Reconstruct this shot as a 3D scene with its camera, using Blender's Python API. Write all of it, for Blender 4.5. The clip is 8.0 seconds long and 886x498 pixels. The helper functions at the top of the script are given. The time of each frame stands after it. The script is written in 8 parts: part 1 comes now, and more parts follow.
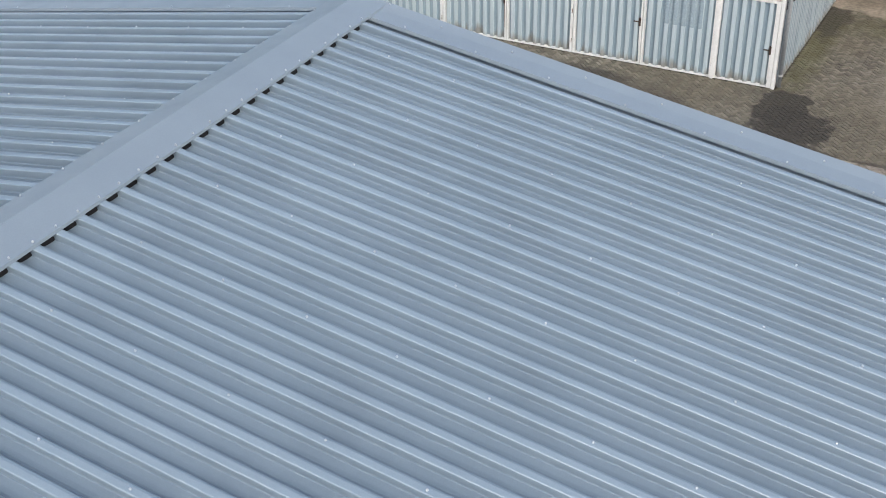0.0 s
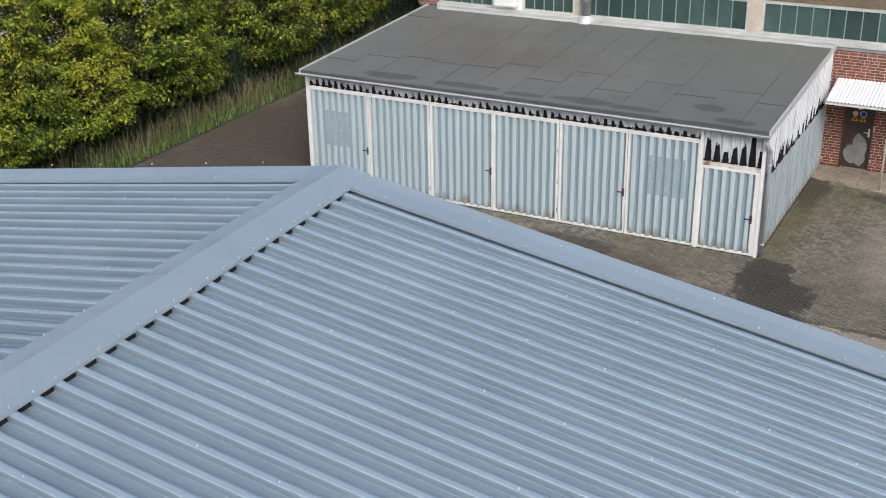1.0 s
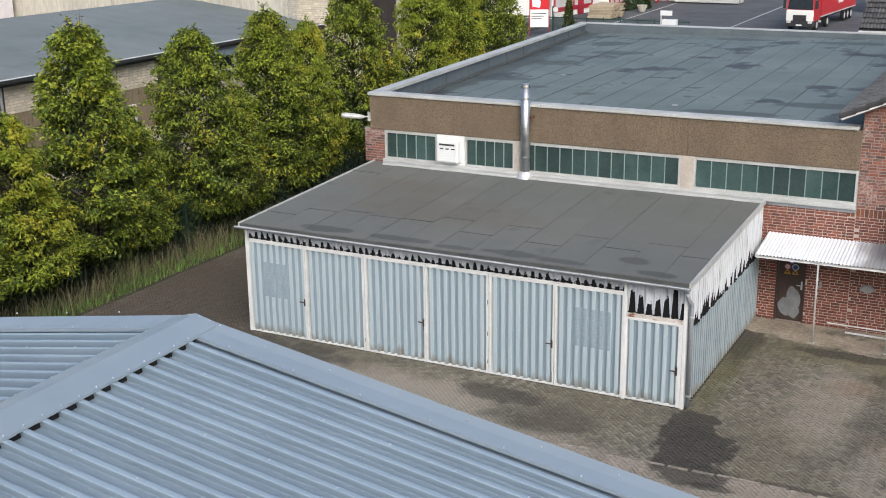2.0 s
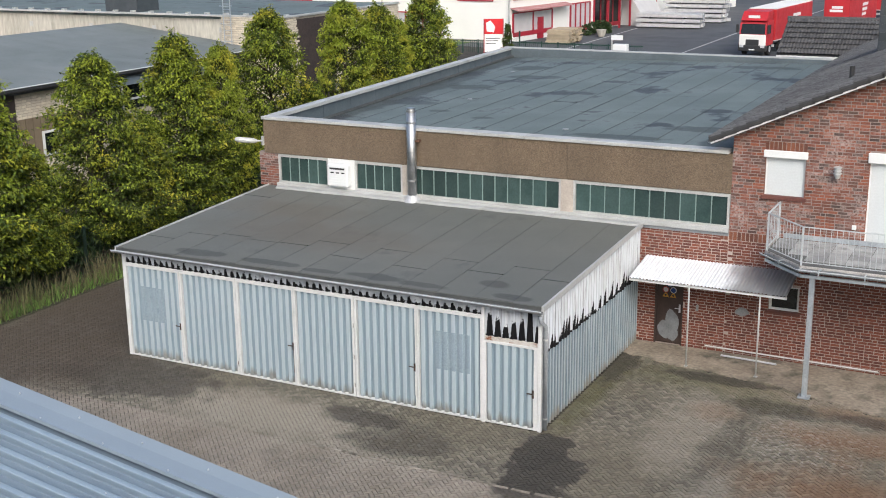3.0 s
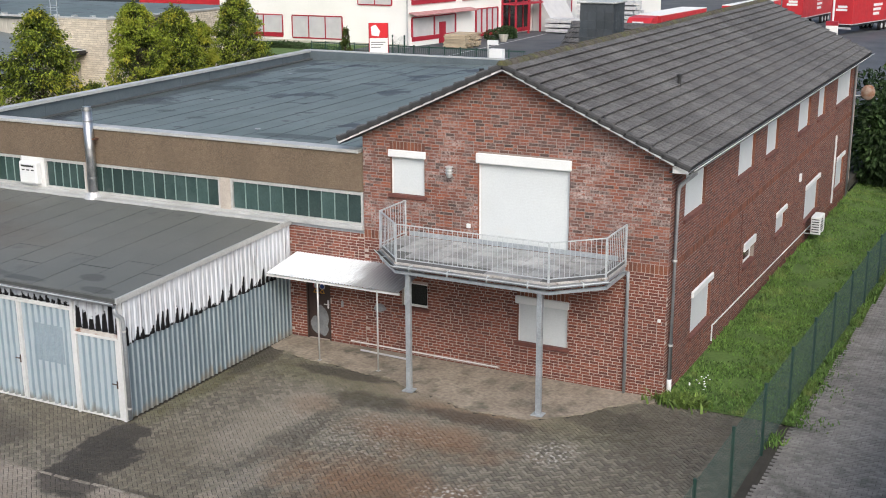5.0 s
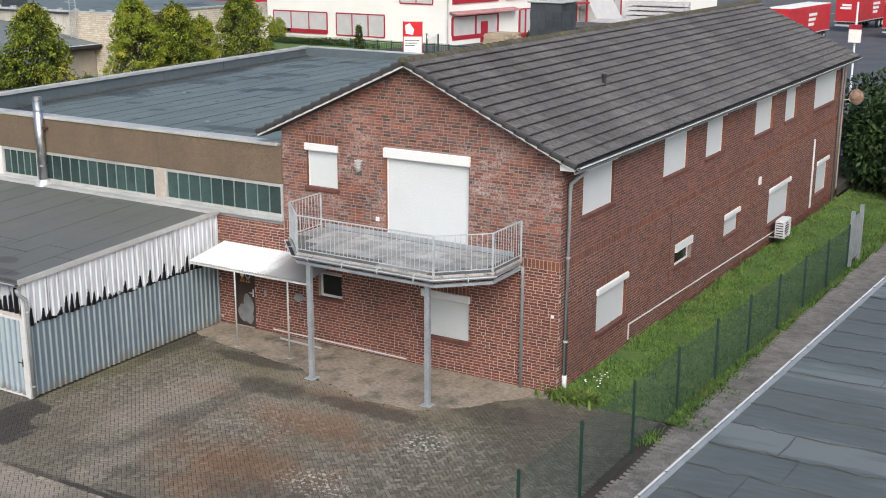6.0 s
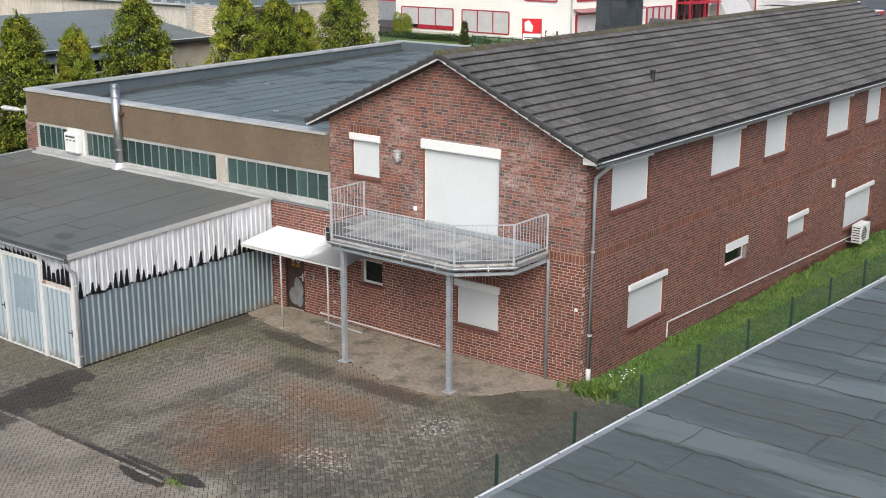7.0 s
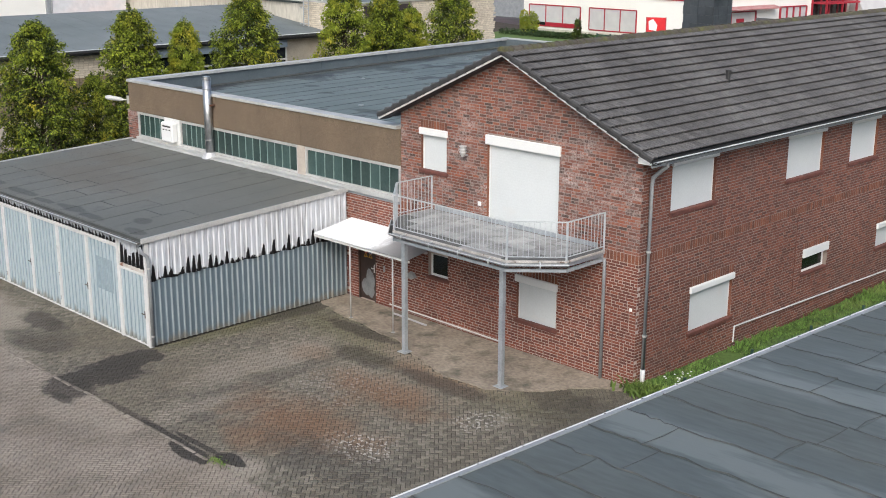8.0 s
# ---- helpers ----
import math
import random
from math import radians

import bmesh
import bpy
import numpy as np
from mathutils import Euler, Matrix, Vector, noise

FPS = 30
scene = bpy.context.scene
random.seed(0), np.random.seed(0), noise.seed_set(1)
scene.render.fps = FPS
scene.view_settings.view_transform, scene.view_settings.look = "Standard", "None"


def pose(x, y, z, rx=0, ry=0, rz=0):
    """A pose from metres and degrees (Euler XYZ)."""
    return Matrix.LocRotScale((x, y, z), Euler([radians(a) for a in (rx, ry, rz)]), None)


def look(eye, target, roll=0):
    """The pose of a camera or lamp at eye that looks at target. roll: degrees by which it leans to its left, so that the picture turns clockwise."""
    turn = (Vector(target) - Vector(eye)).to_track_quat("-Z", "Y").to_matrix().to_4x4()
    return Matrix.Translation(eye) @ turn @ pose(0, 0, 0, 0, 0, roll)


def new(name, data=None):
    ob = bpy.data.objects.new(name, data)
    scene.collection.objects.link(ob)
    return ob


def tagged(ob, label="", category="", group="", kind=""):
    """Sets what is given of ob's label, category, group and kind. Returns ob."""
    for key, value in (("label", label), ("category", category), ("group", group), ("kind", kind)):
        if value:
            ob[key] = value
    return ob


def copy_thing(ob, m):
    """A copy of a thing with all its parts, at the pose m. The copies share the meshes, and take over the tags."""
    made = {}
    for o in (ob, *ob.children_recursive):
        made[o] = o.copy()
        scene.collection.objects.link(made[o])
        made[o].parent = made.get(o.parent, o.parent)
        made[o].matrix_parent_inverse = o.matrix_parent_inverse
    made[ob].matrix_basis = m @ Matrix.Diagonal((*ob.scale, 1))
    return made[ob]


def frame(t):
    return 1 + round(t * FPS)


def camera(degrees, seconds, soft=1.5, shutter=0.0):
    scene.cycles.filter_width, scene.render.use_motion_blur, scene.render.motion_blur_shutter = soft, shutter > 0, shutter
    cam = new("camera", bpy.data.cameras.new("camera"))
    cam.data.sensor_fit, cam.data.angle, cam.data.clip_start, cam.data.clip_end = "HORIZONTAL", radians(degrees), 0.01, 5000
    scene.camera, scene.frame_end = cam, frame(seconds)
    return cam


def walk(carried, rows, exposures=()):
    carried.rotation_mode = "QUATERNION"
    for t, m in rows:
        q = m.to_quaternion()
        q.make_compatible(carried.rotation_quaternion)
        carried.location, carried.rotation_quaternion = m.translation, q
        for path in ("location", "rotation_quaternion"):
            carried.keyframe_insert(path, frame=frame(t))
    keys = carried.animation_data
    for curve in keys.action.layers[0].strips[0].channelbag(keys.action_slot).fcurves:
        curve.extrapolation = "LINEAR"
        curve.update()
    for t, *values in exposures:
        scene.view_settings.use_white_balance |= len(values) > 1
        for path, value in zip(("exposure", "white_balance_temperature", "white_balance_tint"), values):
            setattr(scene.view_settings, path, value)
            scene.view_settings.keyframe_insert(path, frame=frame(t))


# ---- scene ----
cam = camera(40.8, 8.0, soft=1.0)
PATH = [
    (0, (-5.974, -33.768, 11.779), (-6.783, -32.275, 10.723), -1.05),
    (0.5, (-5.976, -33.769, 11.798), (-6.808, -32.211, 10.861), -0.85),
    (1, (-5.765, -33.834, 11.838), (-6.623, -32.218, 11.031), -0.92),
    (1.5, (-5.287, -33.588, 11.84), (-6.165, -31.923, 11.163), -0.78),
    (1.7, (-4.885, -33.506, 11.86), (-5.774, -31.825, 11.239), -0.86),
    (2.8, (-2.002, -32.197, 11.838), (-2.886, -30.482, 11.309), -0.8),
    (3, (-1.319, -31.89, 11.836), (-2.199, -30.174, 11.308), -0.7),
    (3.5, (0.582, -31.034, 11.783), (-0.288, -29.311, 11.257), -0.5),
    (4, (2.814, -30.178, 11.753), (1.952, -28.451, 11.228), -0.5),
    (4.5, (5.281, -29.154, 11.73), (4.428, -27.422, 11.208), -0.3),
    (5, (7.949, -28.097, 11.729), (7.075, -26.375, 11.209), -0.2),
    (5.2, (8.945, -27.713, 11.726), (8.056, -25.998, 11.207), -0.1),
    (6.3, (13.373, -25.962, 11.692), (12.323, -24.341, 11.17), 0.2),
    (6.5, (13.968, -25.721, 11.684), (12.876, -24.129, 11.161), 0.2),
    (7, (15.221, -25.139, 11.654), (14.028, -23.622, 11.13), 0.2),
    (7.5, (16.217, -24.53, 11.631), (14.929, -23.093, 11.105), 0.2),
    (8, (17.01, -23.926, 11.647), (15.644, -22.565, 11.119), 0.2),
]
walk(cam, [(t, look(eye, target, roll)) for t, eye, target, roll in PATH])

EXPOSURE = 0.5
scene.view_settings.exposure = EXPOSURE

# ---- sky, sun ----
SUN_UP, SUN_TURN = radians(38), radians(143)
world = bpy.data.worlds.new("world")
scene.world = world
world.use_nodes = True
wn = world.node_tree.nodes
sky = wn.new("ShaderNodeTexSky")
sky.sky_type = "NISHITA"
sky.sun_disc = False
sky.sun_elevation, sky.sun_rotation = SUN_UP, SUN_TURN
sky.air_density, sky.dust_density, sky.ozone_density = 1.0, 3.5, 1.0
wn["Background"].inputs[1].default_value = 0.137
world.node_tree.links.new(sky.outputs[0], wn["Background"].inputs[0])
sun_data = bpy.data.lights.new("sun", "SUN")
sun_data.energy, sun_data.angle, sun_data.color = 1.5, radians(35), (0.985, 0.985, 0.98)
sun = new("sun", sun_data)
sun.matrix_world = look((0, 0, 0), (-math.sin(SUN_TURN) * math.cos(SUN_UP), -math.cos(SUN_TURN) * math.cos(SUN_UP), -math.sin(SUN_UP)))

# ---- materials ----
def nodes_of(name):
    m = bpy.data.materials.new(name)
    m.use_nodes = True
    t = m.node_tree
    return m, t, t.nodes["Principled BSDF"]


def put(t, kind, ins=(), **props):
    n = t.nodes.new(kind)
    for key, value in ins:
        if hasattr(value, "is_output"):
            t.links.new(value, n.inputs[key])
        else:
            n.inputs[key].default_value = value
    if "op" in props:
        n.operation = props["op"]
    if "clamp" in props:
        n.use_clamp = props["clamp"]
    return n


def calc(t, op, a, b=0.0, clamp=False):
    return put(t, "ShaderNodeMath", ((0, a), (1, b)), op=op, clamp=clamp).outputs[0]


def mixed(t, fac, a, b, how="MIX"):
    n = t.nodes.new("ShaderNodeMix")
    n.data_type, n.blend_type = "RGBA", how
    for i, value in ((0, fac), (6, a), (7, b)):
        if hasattr(value, "is_output"):
            t.links.new(value, n.inputs[i])
        else:
            n.inputs[i].default_value = value if i == 0 else (*value, 1)
    return n.outputs[2]


def place(t):
    return t.nodes.new("ShaderNodeNewGeometry").outputs["Position"]


def axis_of(t, axis):
    s = put(t, "ShaderNodeSeparateXYZ", ((0, place(t)),))
    return s.outputs["XYZ".index(axis)]


def cloud(t, scale, detail=3.0, stretch=(1, 1, 1), lo=0.35, hi=0.65, rough=0.55):
    """Noise by place, drawn out to the range 0 to 1."""
    p = put(t, "ShaderNodeVectorMath", ((0, place(t)), (1, stretch)), op="MULTIPLY").outputs[0]
    n = put(t, "ShaderNodeTexNoise", (("Vector", p), ("Scale", scale), ("Detail", detail), ("Roughness", rough)))
    r = put(t, "ShaderNodeMapRange", ((0, n.outputs[0]), (1, lo), (2, hi)))
    return r.outputs[0]


def chance(t):
    """One random number for each loose piece, be it an island of a mesh or an object."""
    g, o = t.nodes.new("ShaderNodeNewGeometry"), t.nodes.new("ShaderNodeObjectInfo")
    return calc(t, "FRACT", calc(t, "ADD", g.outputs["Random Per Island"], o.outputs["Random"]))


def ramp(t, fac, stops):
    n = t.nodes.new("ShaderNodeValToRGB")
    t.links.new(fac, n.inputs[0])
    while len(n.color_ramp.elements) < len(stops):
        n.color_ramp.elements.new(0.5)
    for e, (at, c) in zip(n.color_ramp.elements, stops):
        e.position, e.color = at, (*c, 1)
    return n.outputs[0]


def bumped(t, b, height, strength, distance=0.01):
    n = put(t, "ShaderNodeBump", (("Height", height), ("Strength", strength), ("Distance", distance)))
    t.links.new(n.outputs[0], b.inputs["Normal"])


def surface(name, base, second=None, rough=0.8, metal=0.0, big=0.6, fine=25.0, vary=0.25, pieces=0.0, bump=0.3, stretch=(1, 1, 1),
            dirt=None, dirt_scale=0.8, dirt_lo=0.52, dirt_hi=0.72, rough_to=None, spec=0.5):
    """A surface with a slow change of colour, fine grain, stains and relief. pieces: how far loose pieces differ."""
    m, t, b = nodes_of(name)
    second = second or tuple(c * 0.75 for c in base)
    col = mixed(t, cloud(t, big, 4, stretch), base, second)
    grain = cloud(t, fine, 4, stretch, 0.3, 0.7)
    col = mixed(t, vary, col, mixed(t, grain, (0.45, 0.45, 0.45), (1.5, 1.5, 1.5)), "MULTIPLY") if vary else col
    if pieces:
        v = put(t, "ShaderNodeMapRange", ((0, chance(t)), (3, 1 - pieces), (4, 1 + pieces))).outputs[0]
        col = mixed(t, 1.0, col, put(t, "ShaderNodeCombineColor", ((0, v), (1, v), (2, v))).outputs[0], "MULTIPLY")
    if dirt:
        col = mixed(t, cloud(t, dirt_scale, 6, stretch, dirt_lo, dirt_hi, 0.65), col, dirt)
    t.links.new(col, b.inputs["Base Color"])
    b.inputs["Metallic"].default_value = metal
    b.inputs["Specular IOR Level"].default_value = spec
    r = put(t, "ShaderNodeMapRange", ((0, cloud(t, dirt_scale if rough_to is not None else big * 3, 5, stretch, 0.4, 0.62)), (3, rough), (4, rough + 0.1 if rough_to is None else rough_to)))
    t.links.new(r.outputs[0], b.inputs["Roughness"])
    if bump:
        bumped(t, b, grain, bump)
    return m


def thin_leaf(m, share=0.18):
    """Lets light through leaves."""
    t = m.node_tree
    b, out = t.nodes["Principled BSDF"], t.nodes["Material Output"]
    tr = t.nodes.new("ShaderNodeBsdfTranslucent")
    t.links.new(b.inputs["Base Color"].links[0].from_socket, tr.inputs[0])
    mx = put(t, "ShaderNodeMixShader", ((0, share), (1, b.outputs[0]), (2, tr.outputs[0])))
    t.links.new(mx.outputs[0], out.inputs[0])
    return m


def brick_material(name, stops, bloom, bloom_lo=0.5, bloom_hi=0.8, low=None):
    """Bricks of mixed firing; low: the calmer sorting below the upright course."""
    m, t, b = nodes_of(name)
    col = ramp(t, chance(t), stops)
    col = mixed(t, calc(t, "MULTIPLY", cloud(t, 0.9, 4, (1, 1, 1), 0.5, 0.7), 0.3), col, (0.125, 0.075, 0.068))
    if low:
        up = put(t, "ShaderNodeMapRange", ((0, axis_of(t, "Z")), (1, 3.2), (2, 3.7))).outputs[0]
        col = mixed(t, up, ramp(t, chance(t), low), col)
    col = mixed(t, 0.5, col, mixed(t, cloud(t, 30, 4), (0.5, 0.5, 0.5), (1.5, 1.5, 1.5)), "MULTIPLY")
    z = axis_of(t, "Z")
    high = put(t, "ShaderNodeMapRange", ((0, z), (1, 3.3), (2, 4.0))).outputs[0]
    high = calc(t, "MULTIPLY", high, put(t, "ShaderNodeMapRange", ((0, z), (1, 7.4), (2, 5.2), (3, 0.25), (4, 1.0))).outputs[0])
    pale = calc(t, "MULTIPLY", calc(t, "MULTIPLY", cloud(t, 0.7, 6, (1, 1, 1), bloom_lo, bloom_hi, 0.6), cloud(t, 16, 5, (1, 1, 1), 0.38, 0.6)), high)
    pale = calc(t, "MULTIPLY", pale, put(t, "ShaderNodeMapRange", ((0, calc(t, "FRACT", calc(t, "MULTIPLY", chance(t), 7.3))), (1, 0.1), (2, 0.8), (3, 0.1), (4, 1.25))).outputs[0])
    col = mixed(t, calc(t, "MULTIPLY", pale, 0.9), col, bloom)
    soot = cloud(t, 0.45, 5, (1, 1, 0.6), 0.52, 0.85)
    col = mixed(t, calc(t, "MULTIPLY", soot, 0.4), col, (0.05, 0.035, 0.03))
    t.links.new(col, b.inputs["Base Color"])
    b.inputs["Roughness"].default_value = 0.85
    bumped(t, b, cloud(t, 60, 4), 0.4, 0.006)
    return m


def stained_sheet(name, axis, pitch, low, reach, spread, power=1.6, core=0.42, streaks=0.0):
    """White weathered plastic sheet with black growth that climbs in the troughs from its lower rim."""
    m, t, b = nodes_of(name)
    u = axis_of(t, axis)
    rib = calc(t, "FLOOR", calc(t, "DIVIDE", u, pitch))
    w = t.nodes.new("ShaderNodeTexWhiteNoise")
    w.noise_dimensions = "1D"
    t.links.new(rib, w.inputs["W"])
    inrib = calc(t, "ABSOLUTE", calc(t, "SUBTRACT", calc(t, "FRACT", calc(t, "DIVIDE", u, pitch)), 0.5))
    slow = t.nodes.new("ShaderNodeTexNoise")
    slow.noise_dimensions = "1D"
    t.links.new(u, slow.inputs["W"])
    slow.inputs["Scale"].default_value = 0.8
    tall = calc(t, "MULTIPLY", calc(t, "ADD", calc(t, "POWER", w.outputs[0], power), calc(t, "MULTIPLY", calc(t, "SUBTRACT", slow.outputs[0], 0.5), spread)), reach)
    tall = calc(t, "MULTIPLY", tall, put(t, "ShaderNodeMapRange", ((0, inrib), (1, core - 0.2), (2, core), (3, 1.0), (4, 0.0))).outputs[0])
    tall = calc(t, "ADD", tall, calc(t, "MULTIPLY", calc(t, "SUBTRACT", cloud(t, 14, 4), 0.5), 0.1))
    z = axis_of(t, "Z")
    up = calc(t, "SUBTRACT", calc(t, "ADD", tall, low), z)
    black = put(t, "ShaderNodeMapRange", ((0, up), (1, -0.015), (2, 0.02))).outputs[0]
    grey = mixed(t, cloud(t, 5, 5, (1, 1, 0.25), 0.45, 0.75), (0.56, 0.59, 0.63), (0.4, 0.41, 0.43))
    if streaks:
        grey = mixed(t, calc(t, "MULTIPLY", cloud(t, 26, 3, (1, 1, 0.02), 0.6, 0.68), streaks), grey, (0.1, 0.1, 0.105))
    t.links.new(mixed(t, black, grey, (0.006, 0.006, 0.007)), b.inputs["Base Color"])
    b.inputs["Roughness"].default_value = 0.75
    b.inputs["Specular IOR Level"].default_value = 0.2
    return m


def spot(t, x, y, rx, ry, soft=0.35, wobble=0.6, scale=1.2):
    """1 within an uneven patch of the ground round (x, y), 0 outside."""
    p = put(t, "ShaderNodeSeparateXYZ", ((0, place(t)),))
    dx = calc(t, "DIVIDE", calc(t, "SUBTRACT", p.outputs[0], x), rx)
    dy = calc(t, "DIVIDE", calc(t, "SUBTRACT", p.outputs[1], y), ry)
    d = calc(t, "SQRT", calc(t, "ADD", calc(t, "MULTIPLY", dx, dx), calc(t, "MULTIPLY", dy, dy)))
    n = put(t, "ShaderNodeTexNoise", (("Vector", place(t)), ("Scale", scale), ("Detail", 5.0)))
    d = calc(t, "ADD", d, calc(t, "MULTIPLY", calc(t, "SUBTRACT", n.outputs[0], 0.5), wobble * 2))
    return put(t, "ShaderNodeMapRange", ((0, d), (1, 1.0 + soft / 2), (2, 1.0 - soft / 2))).outputs[0]


def paving_material(name):
    m, t, b = nodes_of(name)
    col = ramp(t, chance(t), ((0.0, (0.105, 0.095, 0.074)), (0.5, (0.16, 0.146, 0.115)), (1.0, (0.222, 0.204, 0.164))))
    col = mixed(t, calc(t, "MULTIPLY", cloud(t, 0.3, 5, (1, 1, 1), 0.42, 0.62), 0.6), col, (0.13, 0.113, 0.08))
    # lighter, pinkish blocks beyond the edging stones
    south = put(t, "ShaderNodeMapRange", ((0, axis_of(t, "Y")), (1, -10.25), (2, -10.4))).outputs[0]
    pink = mixed(t, cloud(t, 0.55, 6, (1, 1, 1), 0.4, 0.65), (0.325, 0.285, 0.24), (0.225, 0.192, 0.156))
    col = mixed(t, calc(t, "MULTIPLY", south, 0.66), col, pink)
    dark = calc(t, "MULTIPLY", cloud(t, 0.75, 7, (1, 1, 1), 0.5, 0.7, 0.65), 0.45)
    col = mixed(t, dark, col, (0.048, 0.044, 0.036))
    # dry, pale stretches
    for x, y, rx, ry, f in ((-18.3, -9.3, 3.0, 1.2, 0.85), (-14.6, -10.3, 2.0, 0.5, 0.5), (-8.3, -5.6, 0.8, 2.6, 0.5), (-6.9, -8.8, 0.35, 1.6, 0.4), (-3.1, -10.1, 0.5, 0.3, 0.8), (-7.6, -10.95, 0.7, 0.3, 0.6), (-9.0, -11.3, 1.6, 0.4, 0.5), (-3.4, -9.9, 0.5, 0.35, 0.7), (-4.6, -4.3, 2.0, 0.5, 0.3)):
        col = mixed(t, calc(t, "MULTIPLY", spot(t, x, y, rx, ry, 0.8, 0.8), f), col, (0.29, 0.262, 0.215))
    # sandy film round the apron
    col = mixed(t, calc(t, "MULTIPLY", spot(t, -4.6, -2.4, 3.4, 0.75, 0.7, 0.6, 2.0), 0.65), col, (0.24, 0.2, 0.152))
    # rust and clay
    for x, y, rx, ry, f in ((-4.3, -7.5, 2.0, 0.9, 0.62), (-4.3, -4.9, 1.8, 0.8, 0.62), (-4.4, -8.9, 1.0, 0.5, 0.45), (-4.0, -3.2, 1.6, 0.4, 0.4), (-7.9, -4.3, 0.7, 0.5, 0.3)):
        col = mixed(t, calc(t, "MULTIPLY", spot(t, x, y, rx, ry, 1.0, 1.1), f), col, (0.185, 0.098, 0.05))
    # moss along the garage and the apron
    for x, y, rx, ry, f in ((-9.0, -2.4, 2.0, 0.7, 0.45), (-11.05, -4.2, 0.35, 3.4, 0.6), (-6.9, -3.3, 1.0, 0.4, 0.4), (-1.2, -2.5, 1.4, 1.2, 0.3)):
        col = mixed(t, calc(t, "MULTIPLY", spot(t, x, y, rx, ry, 1.0, 0.9, 2.5), f), col, (0.085, 0.085, 0.032))
    # damp and mud
    for x, y, rx, ry, f in ((-10.9, -8.2, 0.62, 1.1, 0.92), (-10.5, -9.3, 0.85, 1.1, 0.92), (-10.3, -10.4, 0.8, 0.6, 0.8), (-11.05, -2.0, 0.4, 1.6, 0.7), (-7.2, -6.5, 0.5, 1.6, 0.3), (-8.4, -2.1, 1.5, 0.32, 0.7), (-6.6, -3.5, 1.1, 0.5, 0.5), (-15.7, -8.4, 1.2, 0.42, 0.75), (-14.2, -9.3, 1.4, 0.7, 0.45),
                            (-6.2, -10.2, 0.9, 0.1, 0.95), (-4.75, -10.42, 0.75, 0.24, 0.97), (-3.75, -9.98, 0.55, 0.22, 0.97), (-5.0, -10.0, 1.2, 0.08, 0.9), (-6.9, -10.2, 2.0, 0.12, 0.6), (-9.7, -10.9, 0.5, 0.14, 0.7), (-2.4, -8.4, 1.7, 0.9, 0.35), (-3.6, -3.35, 1.7, 0.35, 0.55), (-0.9, -2.0, 1.1, 0.6, 0.5), (-22.6, -8.6, 2.4, 1.3, 0.7), (1.4, -2.5, 2.0, 2.0, 0.35)):
        col = mixed(t, calc(t, "MULTIPLY", spot(t, x, y, rx, ry, 0.12 if f > 0.88 else 0.4, 0.75, 1.6), f), col, (0.042, 0.038, 0.032))
    # brown damp, with the shade of the trees painted into the colour
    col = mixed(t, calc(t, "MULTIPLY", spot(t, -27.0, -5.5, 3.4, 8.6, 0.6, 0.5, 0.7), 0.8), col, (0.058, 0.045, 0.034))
    # crumbs of mortar
    for x, y, rx, ry in ((-2.2, -7.4, 0.9, 0.6), (-1.3, -4.4, 0.55, 0.6), (-5.6, -5.4, 1.8, 1.2)):
        crumbs = calc(t, "MULTIPLY", spot(t, x, y, rx, ry, 0.9, 0.8), cloud(t, 9.0, 3, (1, 1, 1), 0.54, 0.6))
        col = mixed(t, calc(t, "MULTIPLY", crumbs, 0.85 if x > -3 else 0.3), col, (0.46, 0.44, 0.4))
    col = mixed(t, 0.45, col, mixed(t, cloud(t, 40, 4), (0.5, 0.5, 0.5), (1.5, 1.5, 1.5)), "MULTIPLY")
    t.links.new(col, b.inputs["Base Color"])
    wet = put(t, "ShaderNodeMapRange", ((0, dark), (2, 0.5), (3, 0.88), (4, 0.6))).outputs[0]
    t.links.new(wet, b.inputs["Roughness"])
    bumped(t, b, cloud(t, 50, 4), 0.4, 0.006)
    return m


def damp_felt(base, name, film, dark, tone=(0.045, 0.048, 0.046)):
    """Roofing felt with patches of brown film, dark damp and painted shadow at given places (x, y, rx, ry)."""
    m = base.copy()
    m.name = name
    t = m.node_tree
    b = t.nodes["Principled BSDF"]
    col = b.inputs["Base Color"].links[0].from_socket
    for x, y, rx, ry in film:
        col = mixed(t, calc(t, "MULTIPLY", spot(t, x, y, rx, ry, 0.9, 0.8), 0.5), col, (0.118, 0.1, 0.076))
    for x, y, rx, ry in dark:
        col = mixed(t, calc(t, "MULTIPLY", spot(t, x, y, rx, ry, 0.25, 0.6, 1.6), 0.65), col, tone)
    t.links.new(col, b.inputs["Base Color"])
    return m


